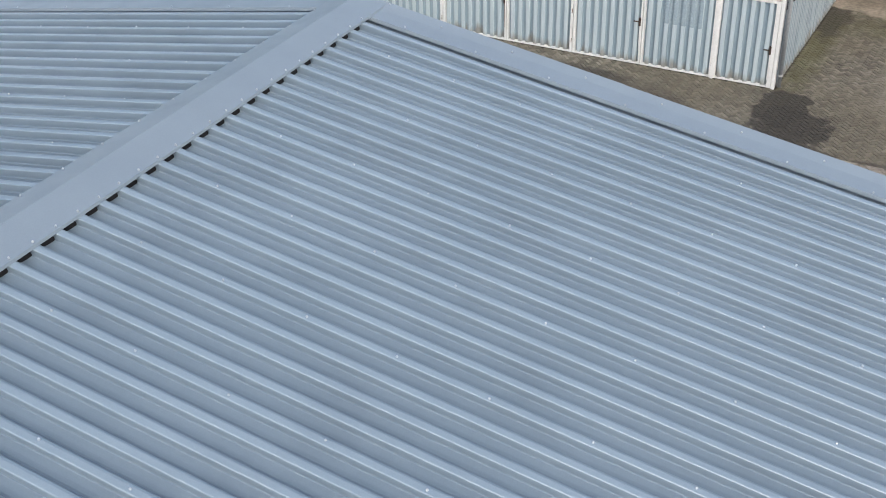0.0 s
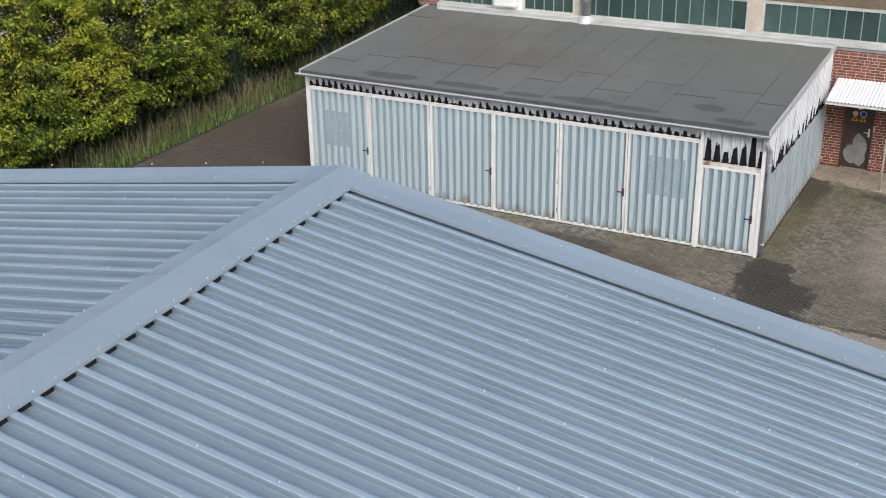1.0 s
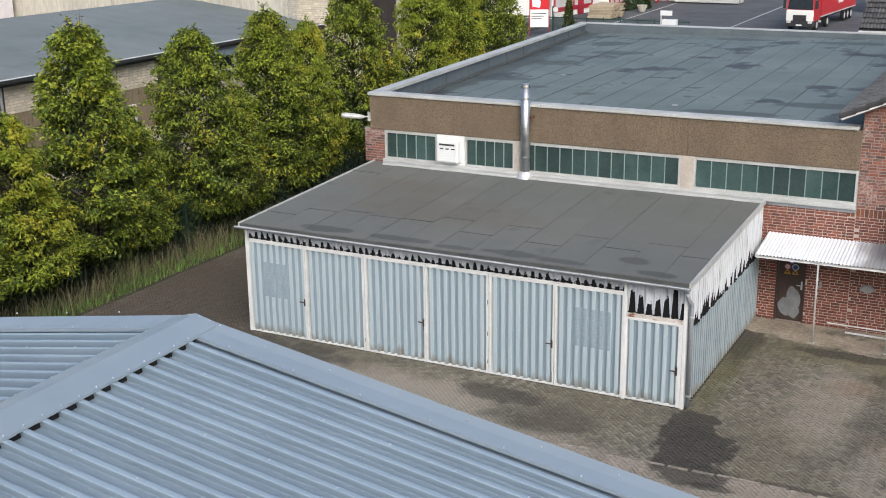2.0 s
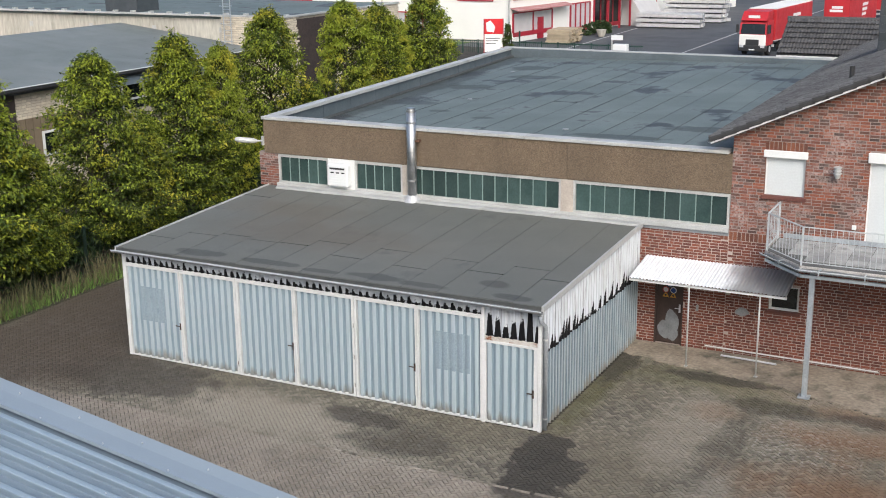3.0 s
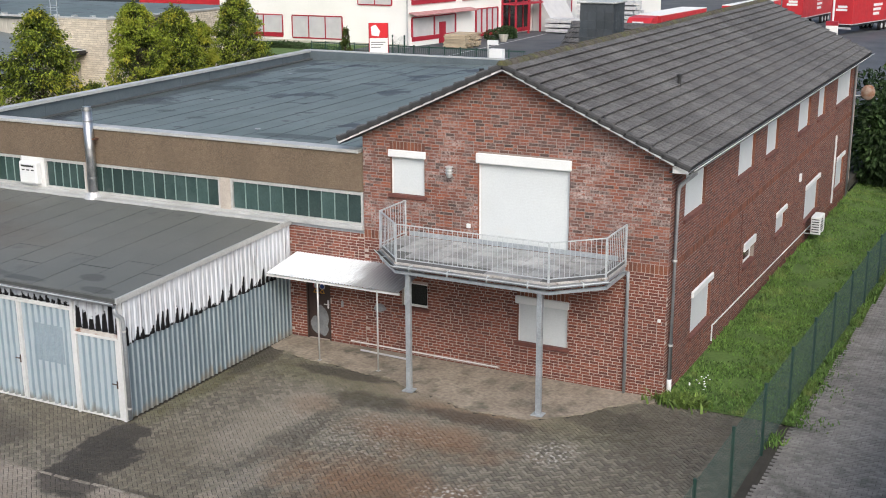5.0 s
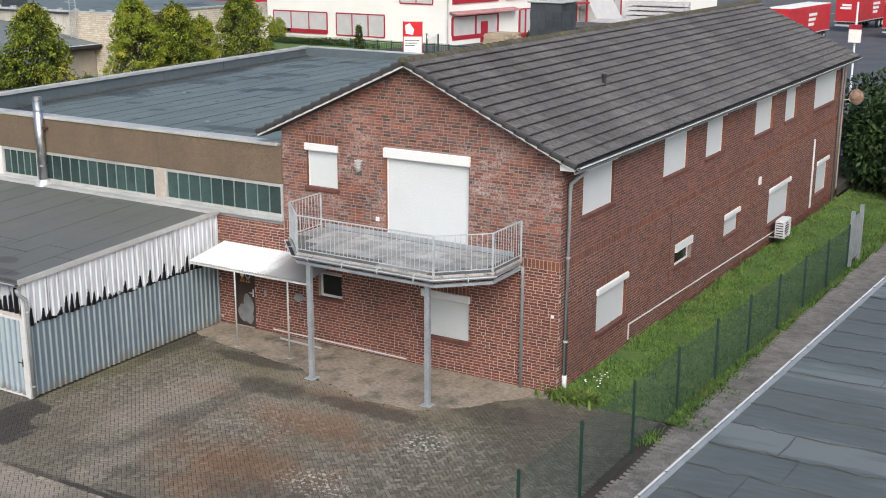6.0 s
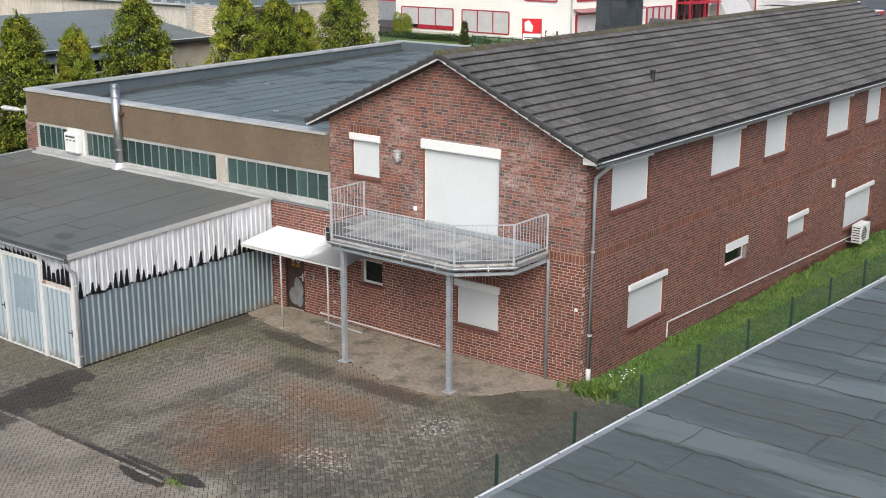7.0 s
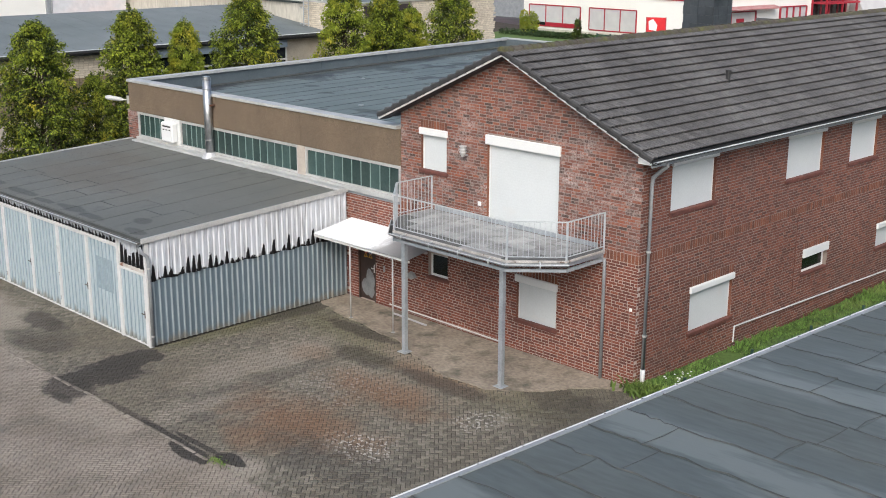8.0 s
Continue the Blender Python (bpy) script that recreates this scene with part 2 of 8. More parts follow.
def rib_shaded(base, name, axis, low, high, pale, dull):
    """Sheet paint with light on the crests and shade in the troughs put into its colour."""
    m = base.copy()
    m.name = name
    t = m.node_tree
    b = t.nodes["Principled BSDF"]
    col = b.inputs["Base Color"].links[0].from_socket
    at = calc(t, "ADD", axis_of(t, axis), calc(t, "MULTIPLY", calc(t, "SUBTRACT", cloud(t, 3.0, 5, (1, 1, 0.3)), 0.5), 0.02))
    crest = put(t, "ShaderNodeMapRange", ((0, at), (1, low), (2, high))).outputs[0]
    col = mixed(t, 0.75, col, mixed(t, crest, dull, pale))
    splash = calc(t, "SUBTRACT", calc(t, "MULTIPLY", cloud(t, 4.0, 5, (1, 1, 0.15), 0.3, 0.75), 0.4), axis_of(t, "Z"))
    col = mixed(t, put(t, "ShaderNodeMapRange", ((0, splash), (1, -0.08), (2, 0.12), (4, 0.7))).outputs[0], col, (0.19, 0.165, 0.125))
    t.links.new(col, b.inputs["Base Color"])
    return m


def dark_upper_mortar(base):
    """Joints mixed to a darker tone on the upper storey."""
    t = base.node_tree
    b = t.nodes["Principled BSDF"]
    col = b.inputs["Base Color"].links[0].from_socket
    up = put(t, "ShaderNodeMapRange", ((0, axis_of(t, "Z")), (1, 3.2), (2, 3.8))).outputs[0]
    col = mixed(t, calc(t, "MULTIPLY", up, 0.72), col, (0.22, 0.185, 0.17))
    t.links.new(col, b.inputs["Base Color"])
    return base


BRICK = brick_material("brick_red", ((0.0, (0.068, 0.046, 0.042)), (0.1, (0.092, 0.052, 0.043)), (0.3, (0.14, 0.055, 0.039)), (0.6, (0.188, 0.064, 0.042)), (0.84, (0.262, 0.086, 0.048)), (0.93, (0.225, 0.08, 0.05)), (1.0, (0.15, 0.088, 0.078))), (0.48, 0.385, 0.36), 0.4, 0.64, low=((0.0, (0.108, 0.038, 0.029)), (0.3, (0.145, 0.047, 0.033)), (0.7, (0.178, 0.055, 0.036)), (1.0, (0.218, 0.07, 0.043))))
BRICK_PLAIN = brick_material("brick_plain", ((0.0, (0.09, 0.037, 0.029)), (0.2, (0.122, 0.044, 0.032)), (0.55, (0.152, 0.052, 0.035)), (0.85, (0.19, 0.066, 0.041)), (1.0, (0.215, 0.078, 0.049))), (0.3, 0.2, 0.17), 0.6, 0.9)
SOLDIER = brick_material("brick_upright", ((0.0, (0.113, 0.044, 0.0294)), (0.5, (0.171, 0.0616, 0.0363)), (1.0, (0.221, 0.0814, 0.0441))), (0.343, 0.275, 0.216), 0.6, 0.9)
MORTAR = dark_upper_mortar(surface("mortar", (0.49, 0.415, 0.37), (0.35, 0.295, 0.262), 0.95, big=0.5, fine=60))
# darker mortar copy: the side wall's shade is put into its joints
SIDE_MORTAR = dark_upper_mortar(surface("side_mortar", (0.36, 0.3, 0.265), (0.25, 0.21, 0.185), 0.95, big=0.5, fine=60))
SILL = surface("brick_sill", (0.15, 0.055, 0.042), (0.11, 0.04, 0.032), 0.7, big=3)
WHITE = surface("white_plastic", (0.74, 0.76, 0.76), (0.7, 0.72, 0.72), 0.45, big=0.8, vary=0.06, bump=0.05)
SHUTTER = surface("shutter_slats", (0.6, 0.64, 0.652), (0.57, 0.61, 0.622), 0.5, big=0.7, vary=0.08, bump=0.08, dirt=(0.6, 0.6, 0.58), dirt_lo=0.6, dirt_hi=0.9)
WHITE_PAINT = surface("weathered_white_paint", (0.7, 0.71, 0.71), (0.63, 0.64, 0.63), 0.6, big=2, vary=0.12, dirt=(0.34, 0.25, 0.18), dirt_scale=2.2, dirt_lo=0.7, dirt_hi=0.8)
COPING = surface("coping_metal", (0.52, 0.53, 0.52), (0.42, 0.43, 0.42), 0.5, 0.2, big=1.2, dirt=(0.3, 0.29, 0.27), dirt_lo=0.55, dirt_hi=0.8)
ZINC = surface("zinc", (0.33, 0.35, 0.365), (0.26, 0.28, 0.295), 0.5, 0.2, big=2, bump=0.1)
GALV = surface("galvanised_steel", (0.46, 0.5, 0.53), (0.36, 0.4, 0.43), 0.45, 0.5, big=3, bump=0.1)
STEEL_BRIGHT = surface("stainless_steel", (0.55, 0.56, 0.57), (0.4, 0.41, 0.42), 0.38, 1.0, big=4, bump=0.05)
BLUE_SHEET = surface("blue_grey_sheet", (0.242, 0.308, 0.368), (0.22, 0.284, 0.342), 0.3, 0.0, big=0.8, fine=90, vary=0.1, bump=0.04, dirt=(0.19, 0.242, 0.292), dirt_scale=1.2, dirt_lo=0.5, dirt_hi=0.9, spec=0.9)
BLUE_TRIM = surface("blue_grey_trim", (0.238, 0.292, 0.34), (0.218, 0.27, 0.318), 0.32, 0.0, big=0.8, fine=90, vary=0.08, bump=0.03, spec=0.8)
# for the strips added to darken the inside of the gutters
GUTTER_DARK = surface("gutter_sludge", (0.02, 0.021, 0.02), (0.035, 0.034, 0.03), 0.5, big=4)
RAIL_STEEL = surface("bright_galvanised_rail", (0.56, 0.6, 0.62), (0.46, 0.5, 0.52), 0.5, 0.25, big=3, bump=0.05)
SCREW = surface("screw_head", (0.6, 0.64, 0.68), None, 0.3, 0.6, bump=0)
DARK = surface("dark_gap", (0.012, 0.012, 0.013), None, 0.9, bump=0)
GARAGE_SHEET = surface("pale_blue_sheet", (0.43, 0.52, 0.56), (0.37, 0.455, 0.5), 0.45, 0.1, big=1.0, fine=30, vary=0.12, stretch=(1, 1, 0.15), bump=0.05, dirt=(0.26, 0.3, 0.32), dirt_scale=2.5, dirt_lo=0.58, dirt_hi=0.85)
# darker sheet for the side walls, their shade put into the colour
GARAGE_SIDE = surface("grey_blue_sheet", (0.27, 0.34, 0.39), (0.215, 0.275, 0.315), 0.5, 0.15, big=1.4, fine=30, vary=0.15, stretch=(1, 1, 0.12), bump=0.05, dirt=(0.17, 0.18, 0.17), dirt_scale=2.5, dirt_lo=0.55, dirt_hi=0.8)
GARAGE_SHEET = rib_shaded(GARAGE_SHEET, "chalked_blue_sheet", "Y", -7.28, -7.31, (0.46, 0.54, 0.58), (0.215, 0.295, 0.35))
GARAGE_SIDE = rib_shaded(GARAGE_SIDE, "chalked_side_sheet", "X", -11.35, -11.325, (0.36, 0.41, 0.44), (0.1, 0.145, 0.175))
PATCH = surface("grey_overpaint", (0.29, 0.365, 0.415), (0.26, 0.335, 0.385), 0.6, big=3, bump=0.05)
RUST = surface("rust", (0.12, 0.055, 0.03), (0.06, 0.035, 0.025), 0.9, big=8)
FELT = surface("bitumen_felt", (0.122, 0.13, 0.119), (0.142, 0.146, 0.13), 0.7, big=0.25, fine=90, vary=0.25, pieces=0.04, bump=0.25, dirt=(0.075, 0.078, 0.076), dirt_scale=0.7, dirt_lo=0.6, dirt_hi=0.72, rough_to=0.62)
GARAGE_FELT = damp_felt(FELT, "garage_felt", ((-19.5, -4.4, 3.0, 1.1), (-21.5, -2.5, 2.0, 0.8)), ((-13.0, -6.4, 0.42, 0.26), (-16.0, -7.0, 0.8, 0.22), (-14.6, -7.1, 0.7, 0.18), (-19.3, -7.0, 0.9, 0.2), (-21.5, -7.0, 0.8, 0.25), (-17.6, -7.1, 0.5, 0.15), (-12.2, -7.1, 0.5, 0.2)))
FELT_WET = surface("wet_bitumen", (0.118, 0.15, 0.15), (0.145, 0.178, 0.176), 0.72, big=0.2, fine=60, vary=0.2, pieces=0.04, bump=0.15, dirt=(0.045, 0.052, 0.058), dirt_scale=0.4, dirt_lo=0.56, dirt_hi=0.61, rough_to=0.6, spec=0.35)
# long strips by the upstand: damp, with its shadow painted in
HALL_FELT = damp_felt(FELT_WET, "hall_felt", (), ((-24.2, 8.0, 0.7, 9.0), (-25.0, 17.0, 0.7, 8.0), (-13.2, 3.2, 1.6, 0.35), (-11.0, 5.2, 1.3, 0.5), (-9.7, 3.0, 0.8, 0.9), (-23.2, 8.0, 1.2, 0.5), (-22.6, 12.5, 1.0, 0.7), (-21.4, 16.0, 1.3, 0.6), (-21.0, 6.4, 0.45, 0.3), (-18.8, 5.4, 0.4, 0.25), (-22.8, 19.0, 1.0, 0.8), (-12.6, 21.3, 1.6, 0.5), (-17.4, 21.8, 1.4, 0.4)), (0.04, 0.047, 0.05))
FELT_BLUE = surface("blue_bitumen", (0.08, 0.094, 0.09), (0.096, 0.11, 0.104), 0.62, big=0.25, fine=7, vary=0.3, pieces=0.03, bump=0.12, stretch=(0.3, 1.5, 1), dirt=(0.142, 0.158, 0.148), dirt_scale=0.42, dirt_lo=0.54, dirt_hi=0.6, rough_to=0.4, spec=0.45)
GUTTER_GRIME = surface("grimy_gutter", (0.36, 0.38, 0.385), (0.26, 0.275, 0.28), 0.55, 0.1, big=2, dirt=(0.05, 0.048, 0.042), dirt_scale=3.0, dirt_lo=0.52, dirt_hi=0.64)
PALE_FELT = surface("pale_felt", (0.14, 0.163, 0.163), (0.17, 0.192, 0.19), 0.65, big=0.25, fine=40, vary=0.2, pieces=0.05, bump=0.1)
VERGE_TILE = surface("verge_tile", (0.05, 0.05, 0.051), (0.035, 0.035, 0.036), 0.7, big=2)
UPSTAND = surface("upstand_metal", (0.09, 0.115, 0.13), (0.115, 0.142, 0.157), 0.5, 0.1, big=1.0, bump=0.1)
PEBBLE = None
TILE = surface("concrete_tile", (0.108, 0.107, 0.107), (0.078, 0.077, 0.078), 0.75, big=0.5, fine=34, vary=0.8, stretch=(0.22, 1, 0.22), pieces=0.2, bump=0.3, dirt=(0.17, 0.165, 0.15), dirt_scale=2.2, dirt_lo=0.64, dirt_hi=0.82)
RIDGE_TILE = surface("mossy_ridge_tile", (0.085, 0.075, 0.06), (0.055, 0.05, 0.043), 0.9, big=3, fine=20, vary=0.5, pieces=0.2, bump=0.6, dirt=(0.12, 0.12, 0.045), dirt_scale=3, dirt_lo=0.45, dirt_hi=0.7)
SLATE = surface("slate_cladding", (0.038, 0.047, 0.055), (0.055, 0.064, 0.073), 0.45, big=2, pieces=0.2, bump=0.2)
CONCRETE = surface("concrete_apron", (0.31, 0.265, 0.21), (0.24, 0.202, 0.158), 0.85, big=1.1, fine=9, vary=0.5, dirt=(0.09, 0.085, 0.065), dirt_scale=1.3, dirt_lo=0.5, dirt_hi=0.7)
KERB_STONE = surface("edging_stone", (0.31, 0.28, 0.235), (0.19, 0.168, 0.135), 0.85, big=1.6, fine=14, vary=0.5, pieces=0.25, dirt=(0.085, 0.075, 0.058), dirt_scale=2.6, dirt_lo=0.5, dirt_hi=0.64)
SEAM_GREY = surface("slab_joint", (0.16, 0.165, 0.16), None, 0.9, big=3)
DECK = surface("deck_slab", (0.4, 0.405, 0.4), (0.27, 0.28, 0.28), 0.7, big=1.5, fine=30, vary=0.25, pieces=0.22, dirt=(0.17, 0.175, 0.17), dirt_scale=2.2, dirt_lo=0.52, dirt_hi=0.7)
GREEN_GLASS = surface("green_wired_glass", (0.03, 0.058, 0.054), (0.048, 0.082, 0.077), 0.14, big=1.2, vary=0.3, pieces=0.35, bump=0.04, spec=0.7)
DARK_GLASS = surface("dark_glass", (0.012, 0.016, 0.016), None, 0.08, big=2, vary=0.1, bump=0.0)
CREAM = surface("cream_concrete", (0.52, 0.47, 0.41), (0.42, 0.37, 0.32), 0.8, big=2)
SAND = surface("joint_sand", (0.036, 0.033, 0.026), (0.058, 0.053, 0.042), 0.95, big=0.8)
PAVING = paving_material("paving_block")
LANE = surface("lane_block", (0.27, 0.258, 0.238), (0.2, 0.192, 0.176), 0.85, big=0.5, fine=30, pieces=0.18, dirt=(0.1, 0.1, 0.085), dirt_scale=0.9)
SOIL = surface("soil", (0.06, 0.052, 0.035), (0.035, 0.04, 0.02), 0.95, big=0.8)
ASPHALT = surface("asphalt", (0.062, 0.068, 0.075), (0.08, 0.086, 0.092), 0.7, big=0.12, fine=12, vary=0.25, dirt=(0.045, 0.05, 0.056), dirt_scale=0.25)
LINE = surface("road_paint", (0.5, 0.51, 0.51), None, 0.8, big=2)
LAWN = surface("lawn_ground", (0.095, 0.165, 0.034), (0.07, 0.12, 0.027), 0.95, big=0.9, fine=12, vary=0.4)
GRASS = surface("grass_blades", (0.115, 0.205, 0.04), (0.085, 0.16, 0.034), 0.8, big=0.9, fine=5, pieces=0.6, bump=0, dirt=(0.2, 0.24, 0.07), dirt_scale=0.7)
DRY_GRASS = surface("dry_grass", (0.16, 0.14, 0.075), (0.06, 0.075, 0.025), 0.9, big=0.5, fine=4, pieces=0.45, bump=0)
LEAF = thin_leaf(surface("yellow_green_leaf", (0.3, 0.36, 0.04), (0.17, 0.24, 0.025), 0.5, big=0.5, fine=2.2, vary=0.35, pieces=0.4, bump=0, dirt=(0.5, 0.46, 0.05), dirt_scale=0.5, dirt_lo=0.5, dirt_hi=0.66, spec=0.35), 0.3)
LEAF_MID = thin_leaf(surface("mid_green_leaf", (0.085, 0.125, 0.018), (0.035, 0.056, 0.012), 0.55, big=0.6, fine=2.2, vary=0.4, pieces=0.55, bump=0, dirt=(0.17, 0.19, 0.028), dirt_scale=0.6, dirt_lo=0.55, dirt_hi=0.75, spec=0.3), 0.12)
LEAF_DARK = surface("dark_leaf", (0.038, 0.072, 0.02), (0.024, 0.048, 0.016), 0.6, big=0.7, fine=2.2, vary=0.4, pieces=0.4, bump=0, spec=0.3)
LEAF_LIGHT = surface("willow_leaf", (0.13, 0.19, 0.04), (0.09, 0.14, 0.03), 0.6, big=0.7, fine=2.2, vary=0.4, pieces=0.4, bump=0, spec=0.3)
BARK = surface("bark", (0.07, 0.055, 0.04), (0.045, 0.036, 0.028), 0.95, big=5, bump=0.5)
FENCE = surface("green_fence_paint", (0.012, 0.046, 0.034), (0.018, 0.056, 0.042), 0.5, big=3, bump=0)
DARK_FENCE = surface("dark_fence_paint", (0.006, 0.02, 0.014), (0.01, 0.026, 0.018), 0.6, big=3, bump=0)
DOOR_BROWN = surface("brown_door", (0.042, 0.028, 0.024), (0.055, 0.036, 0.03), 0.45, big=2, bump=0.1)
PRIMER = surface("grey_primer", (0.21, 0.225, 0.235), None, 0.7, big=4, bump=0.05)
PALE_BRICK = surface("pale_brick", (0.62, 0.56, 0.45), (0.54, 0.48, 0.385), 0.85, big=0.6, pieces=0.14)
PALE_JOINT = surface("pale_joint", (0.36, 0.33, 0.27), None, 0.9, big=1)
BROWN_PANEL = surface("brown_panel", (0.22, 0.175, 0.115), (0.18, 0.14, 0.095), 0.6, big=1, stretch=(1, 1, 0.2))
DARK_BRICK = surface("dark_clinker", (0.035, 0.026, 0.024), (0.05, 0.036, 0.03), 0.6, big=2)
STAINED_CONCRETE = surface("stained_concrete", (0.52, 0.5, 0.44), (0.4, 0.38, 0.33), 0.9, big=0.25, fine=6, stretch=(1, 1, 0.2), vary=0.4, dirt=(0.16, 0.15, 0.115), dirt_scale=0.8, dirt_lo=0.55, dirt_hi=0.78)
RENDER_WHITE = surface("white_render", (0.78, 0.78, 0.75), (0.72, 0.72, 0.69), 0.85, big=0.2, vary=0.08, bump=0.1)
RED_PAINT = surface("red_paint", (0.36, 0.018, 0.035), (0.3, 0.016, 0.03), 0.4, big=2, vary=0.1, bump=0)
RED_TARP = surface("red_tarpaulin", (0.48, 0.022, 0.03), (0.4, 0.02, 0.028), 0.45, big=1.0, vary=0.1, bump=0.1)
GREY_BLIND = surface("grey_blind", (0.5, 0.5, 0.5), (0.44, 0.44, 0.45), 0.6, big=1, vary=0.05, bump=0)
TYRE = surface("tyre", (0.015, 0.015, 0.016), None, 0.8, big=3)
BLACK_PLASTIC = surface("black_plastic", (0.03, 0.031, 0.033), None, 0.5, big=3, bump=0.05)
TIMBER = surface("sawn_timber", (0.46, 0.38, 0.27), (0.36, 0.3, 0.21), 0.8, big=2, pieces=0.2)
ALU = surface("aluminium", (0.6, 0.61, 0.62), (0.5, 0.51, 0.52), 0.4, 0.3, big=2, bump=0.05)
SIDE_STAIN = stained_sheet("stained_side_sheet", "Y", 0.19, 1.99, 0.5, 0.9, 1.2, streaks=0.75)
# here the black paints the dark openings between strip and roof
FRONT_GAPS = stained_sheet("gapped_front_strip", "X", 0.2, 2.785, 0.17, 0.7, 0.35, 0.33)
DOOR_STAIN = stained_sheet("stained_transom", "X", 0.21, 2.26, 0.85, 0.5, 0.5, 0.4, streaks=0.6)


def pebble_material():
    m, t, b = nodes_of("exposed_pebble")
    v = put(t, "ShaderNodeTexVoronoi", (("Vector", place(t)), ("Scale", 55.0)))
    g = put(t, "ShaderNodeSeparateColor", ((0, v.outputs["Color"]),))
    col = ramp(t, g.outputs[0], ((0.0, (0.11, 0.082, 0.056)), (0.4, (0.165, 0.12, 0.08)), (0.75, (0.215, 0.158, 0.105)), (1.0, (0.27, 0.215, 0.155))))
    col = mixed(t, calc(t, "MULTIPLY", cloud(t, 0.8, 5, (1, 1, 0.5)), 0.35), col, (0.09, 0.07, 0.05))
    t.links.new(col, b.inputs["Base Color"])
    b.inputs["Roughness"].default_value = 0.9
    bumped(t, b, v.outputs["Distance"], 0.8, 0.02)
    return m


PEBBLE = pebble_material()

# ---- building blocks ----
def thing(name, label, category, group="", kind="", at=(0, 0, 0)):
    ob = new(name)
    ob.location = at
    ob.empty_display_size = 0.2
    return tagged(ob, label, category, group, kind)


def mesh_of(name, verts, faces, material, smooth=False):
    me = bpy.data.meshes.new(name)
    me.from_pydata([tuple(map(float, v)) for v in verts], [], faces)
    me.materials.append(material)
    if smooth:
        me.polygons.foreach_set("use_smooth", [True] * len(me.polygons))
    me.update()
    return me


def hung(name, me, parent, label="", kind=""):
    ob = new(name, me)
    if parent is not None:
        ob.parent = parent
        base = Vector((0, 0, 0))
        p = parent
        while p is not None:
            base += p.location
            p = p.parent
        ob.location = -base
    return tagged(ob, label, kind=kind)


def part(name, bm, material, parent, label="", smooth=False, kind=""):
    """A bmesh in world places as one mesh under a thing or a part."""
    me = bpy.data.meshes.new(name)
    bmesh.ops.recalc_face_normals(bm, faces=bm.faces)
    bm.to_mesh(me)
    bm.free()
    me.materials.append(material)
    if smooth:
        me.polygons.foreach_set("use_smooth", [True] * len(me.polygons))
    return hung(name, me, parent, label, kind)


def whole(name, bm, material, label, category, group="", kind="", smooth=False):
    return tagged(part(name, bm, material, None, smooth=smooth), label, category, group, kind)


def box(bm, x0, x1, y0, y1, z0, z1, bevel=0.0):
    r = bmesh.ops.create_cube(bm, size=1, matrix=Matrix.Translation(((x0 + x1) / 2, (y0 + y1) / 2, (z0 + z1) / 2)) @ Matrix.Diagonal((abs(x1 - x0), abs(y1 - y0), abs(z1 - z0), 1)))
    if bevel:
        es = list({e for v in r["verts"] for e in v.link_edges})
        bmesh.ops.bevel(bm, geom=es, offset=bevel, segments=1, affect="EDGES")
    return bm


def abox(*a, bevel=0.0):
    return box(bmesh.new(), *a, bevel=bevel)


def bar(bm, a, b, w, h=None, up=(0, 0, 1)):
    """A straight bar of rectangular section from a to b."""
    a, b, h = Vector(a), Vector(b), h or w
    d = (b - a).normalized()
    s = d.cross(Vector(up))
    s = s.normalized() if s.length > 1e-4 else Vector((1, 0, 0))
    u = s.cross(d)
    vs = [bm.verts.new(p + s * i * w / 2 + u * j * h / 2) for p in (a, b) for i, j in ((-1, -1), (1, -1), (1, 1), (-1, 1))]
    for f in ((0, 1, 2, 3), (7, 6, 5, 4), (0, 4, 5, 1), (1, 5, 6, 2), (2, 6, 7, 3), (3, 7, 4, 0)):
        bm.faces.new([vs[i] for i in f])
    return bm


def rod(bm, points, r, sides=8, ends=True):
    """A round bar along points."""
    pts = [Vector(p) for p in points]
    rings = []
    for i, p in enumerate(pts):
        d = (pts[min(i + 1, len(pts) - 1)] - pts[max(i - 1, 0)]).normalized()
        s = d.cross(Vector((0, 0, 1)))
        s = s.normalized() if s.length > 1e-3 else Vector((1, 0, 0))
        u = s.cross(d)
        rr = r[i] if isinstance(r, (list, tuple)) else r
        rings.append([bm.verts.new(p + (s * math.cos(k * math.tau / sides) + u * math.sin(k * math.tau / sides)) * rr) for k in range(sides)])
    for a, b in zip(rings, rings[1:]):
        for k in range(sides):
            bm.faces.new((a[k], a[(k + 1) % sides], b[(k + 1) % sides], b[k]))
    if ends:
        bm.faces.new(rings[0][::-1])
        bm.faces.new(rings[-1])
    return bm


def prism(bm, outline, z0, z1):
    """An upright prism over an outline of (x, y)."""
    lo = [bm.verts.new((x, y, z0)) for x, y in outline]
    hi = [bm.verts.new((x, y, z1)) for x, y in outline]
    bm.faces.new(lo[::-1])
    bm.faces.new(hi)
    n = len(outline)
    for i in range(n):
        bm.faces.new((lo[i], lo[(i + 1) % n], hi[(i + 1) % n], hi[i]))
    return bm


def slab(bm, corners, thick):
    """A plate with the given top corners, thick downwards."""
    hi = [bm.verts.new(c) for c in corners]
    lo = [bm.verts.new((c[0], c[1], c[2] - thick)) for c in corners]
    bm.faces.new(hi)
    bm.faces.new(lo[::-1])
    n = len(corners)
    for i in range(n):
        bm.faces.new((hi[i], lo[i], lo[(i + 1) % n], hi[(i + 1) % n]))
    return bm


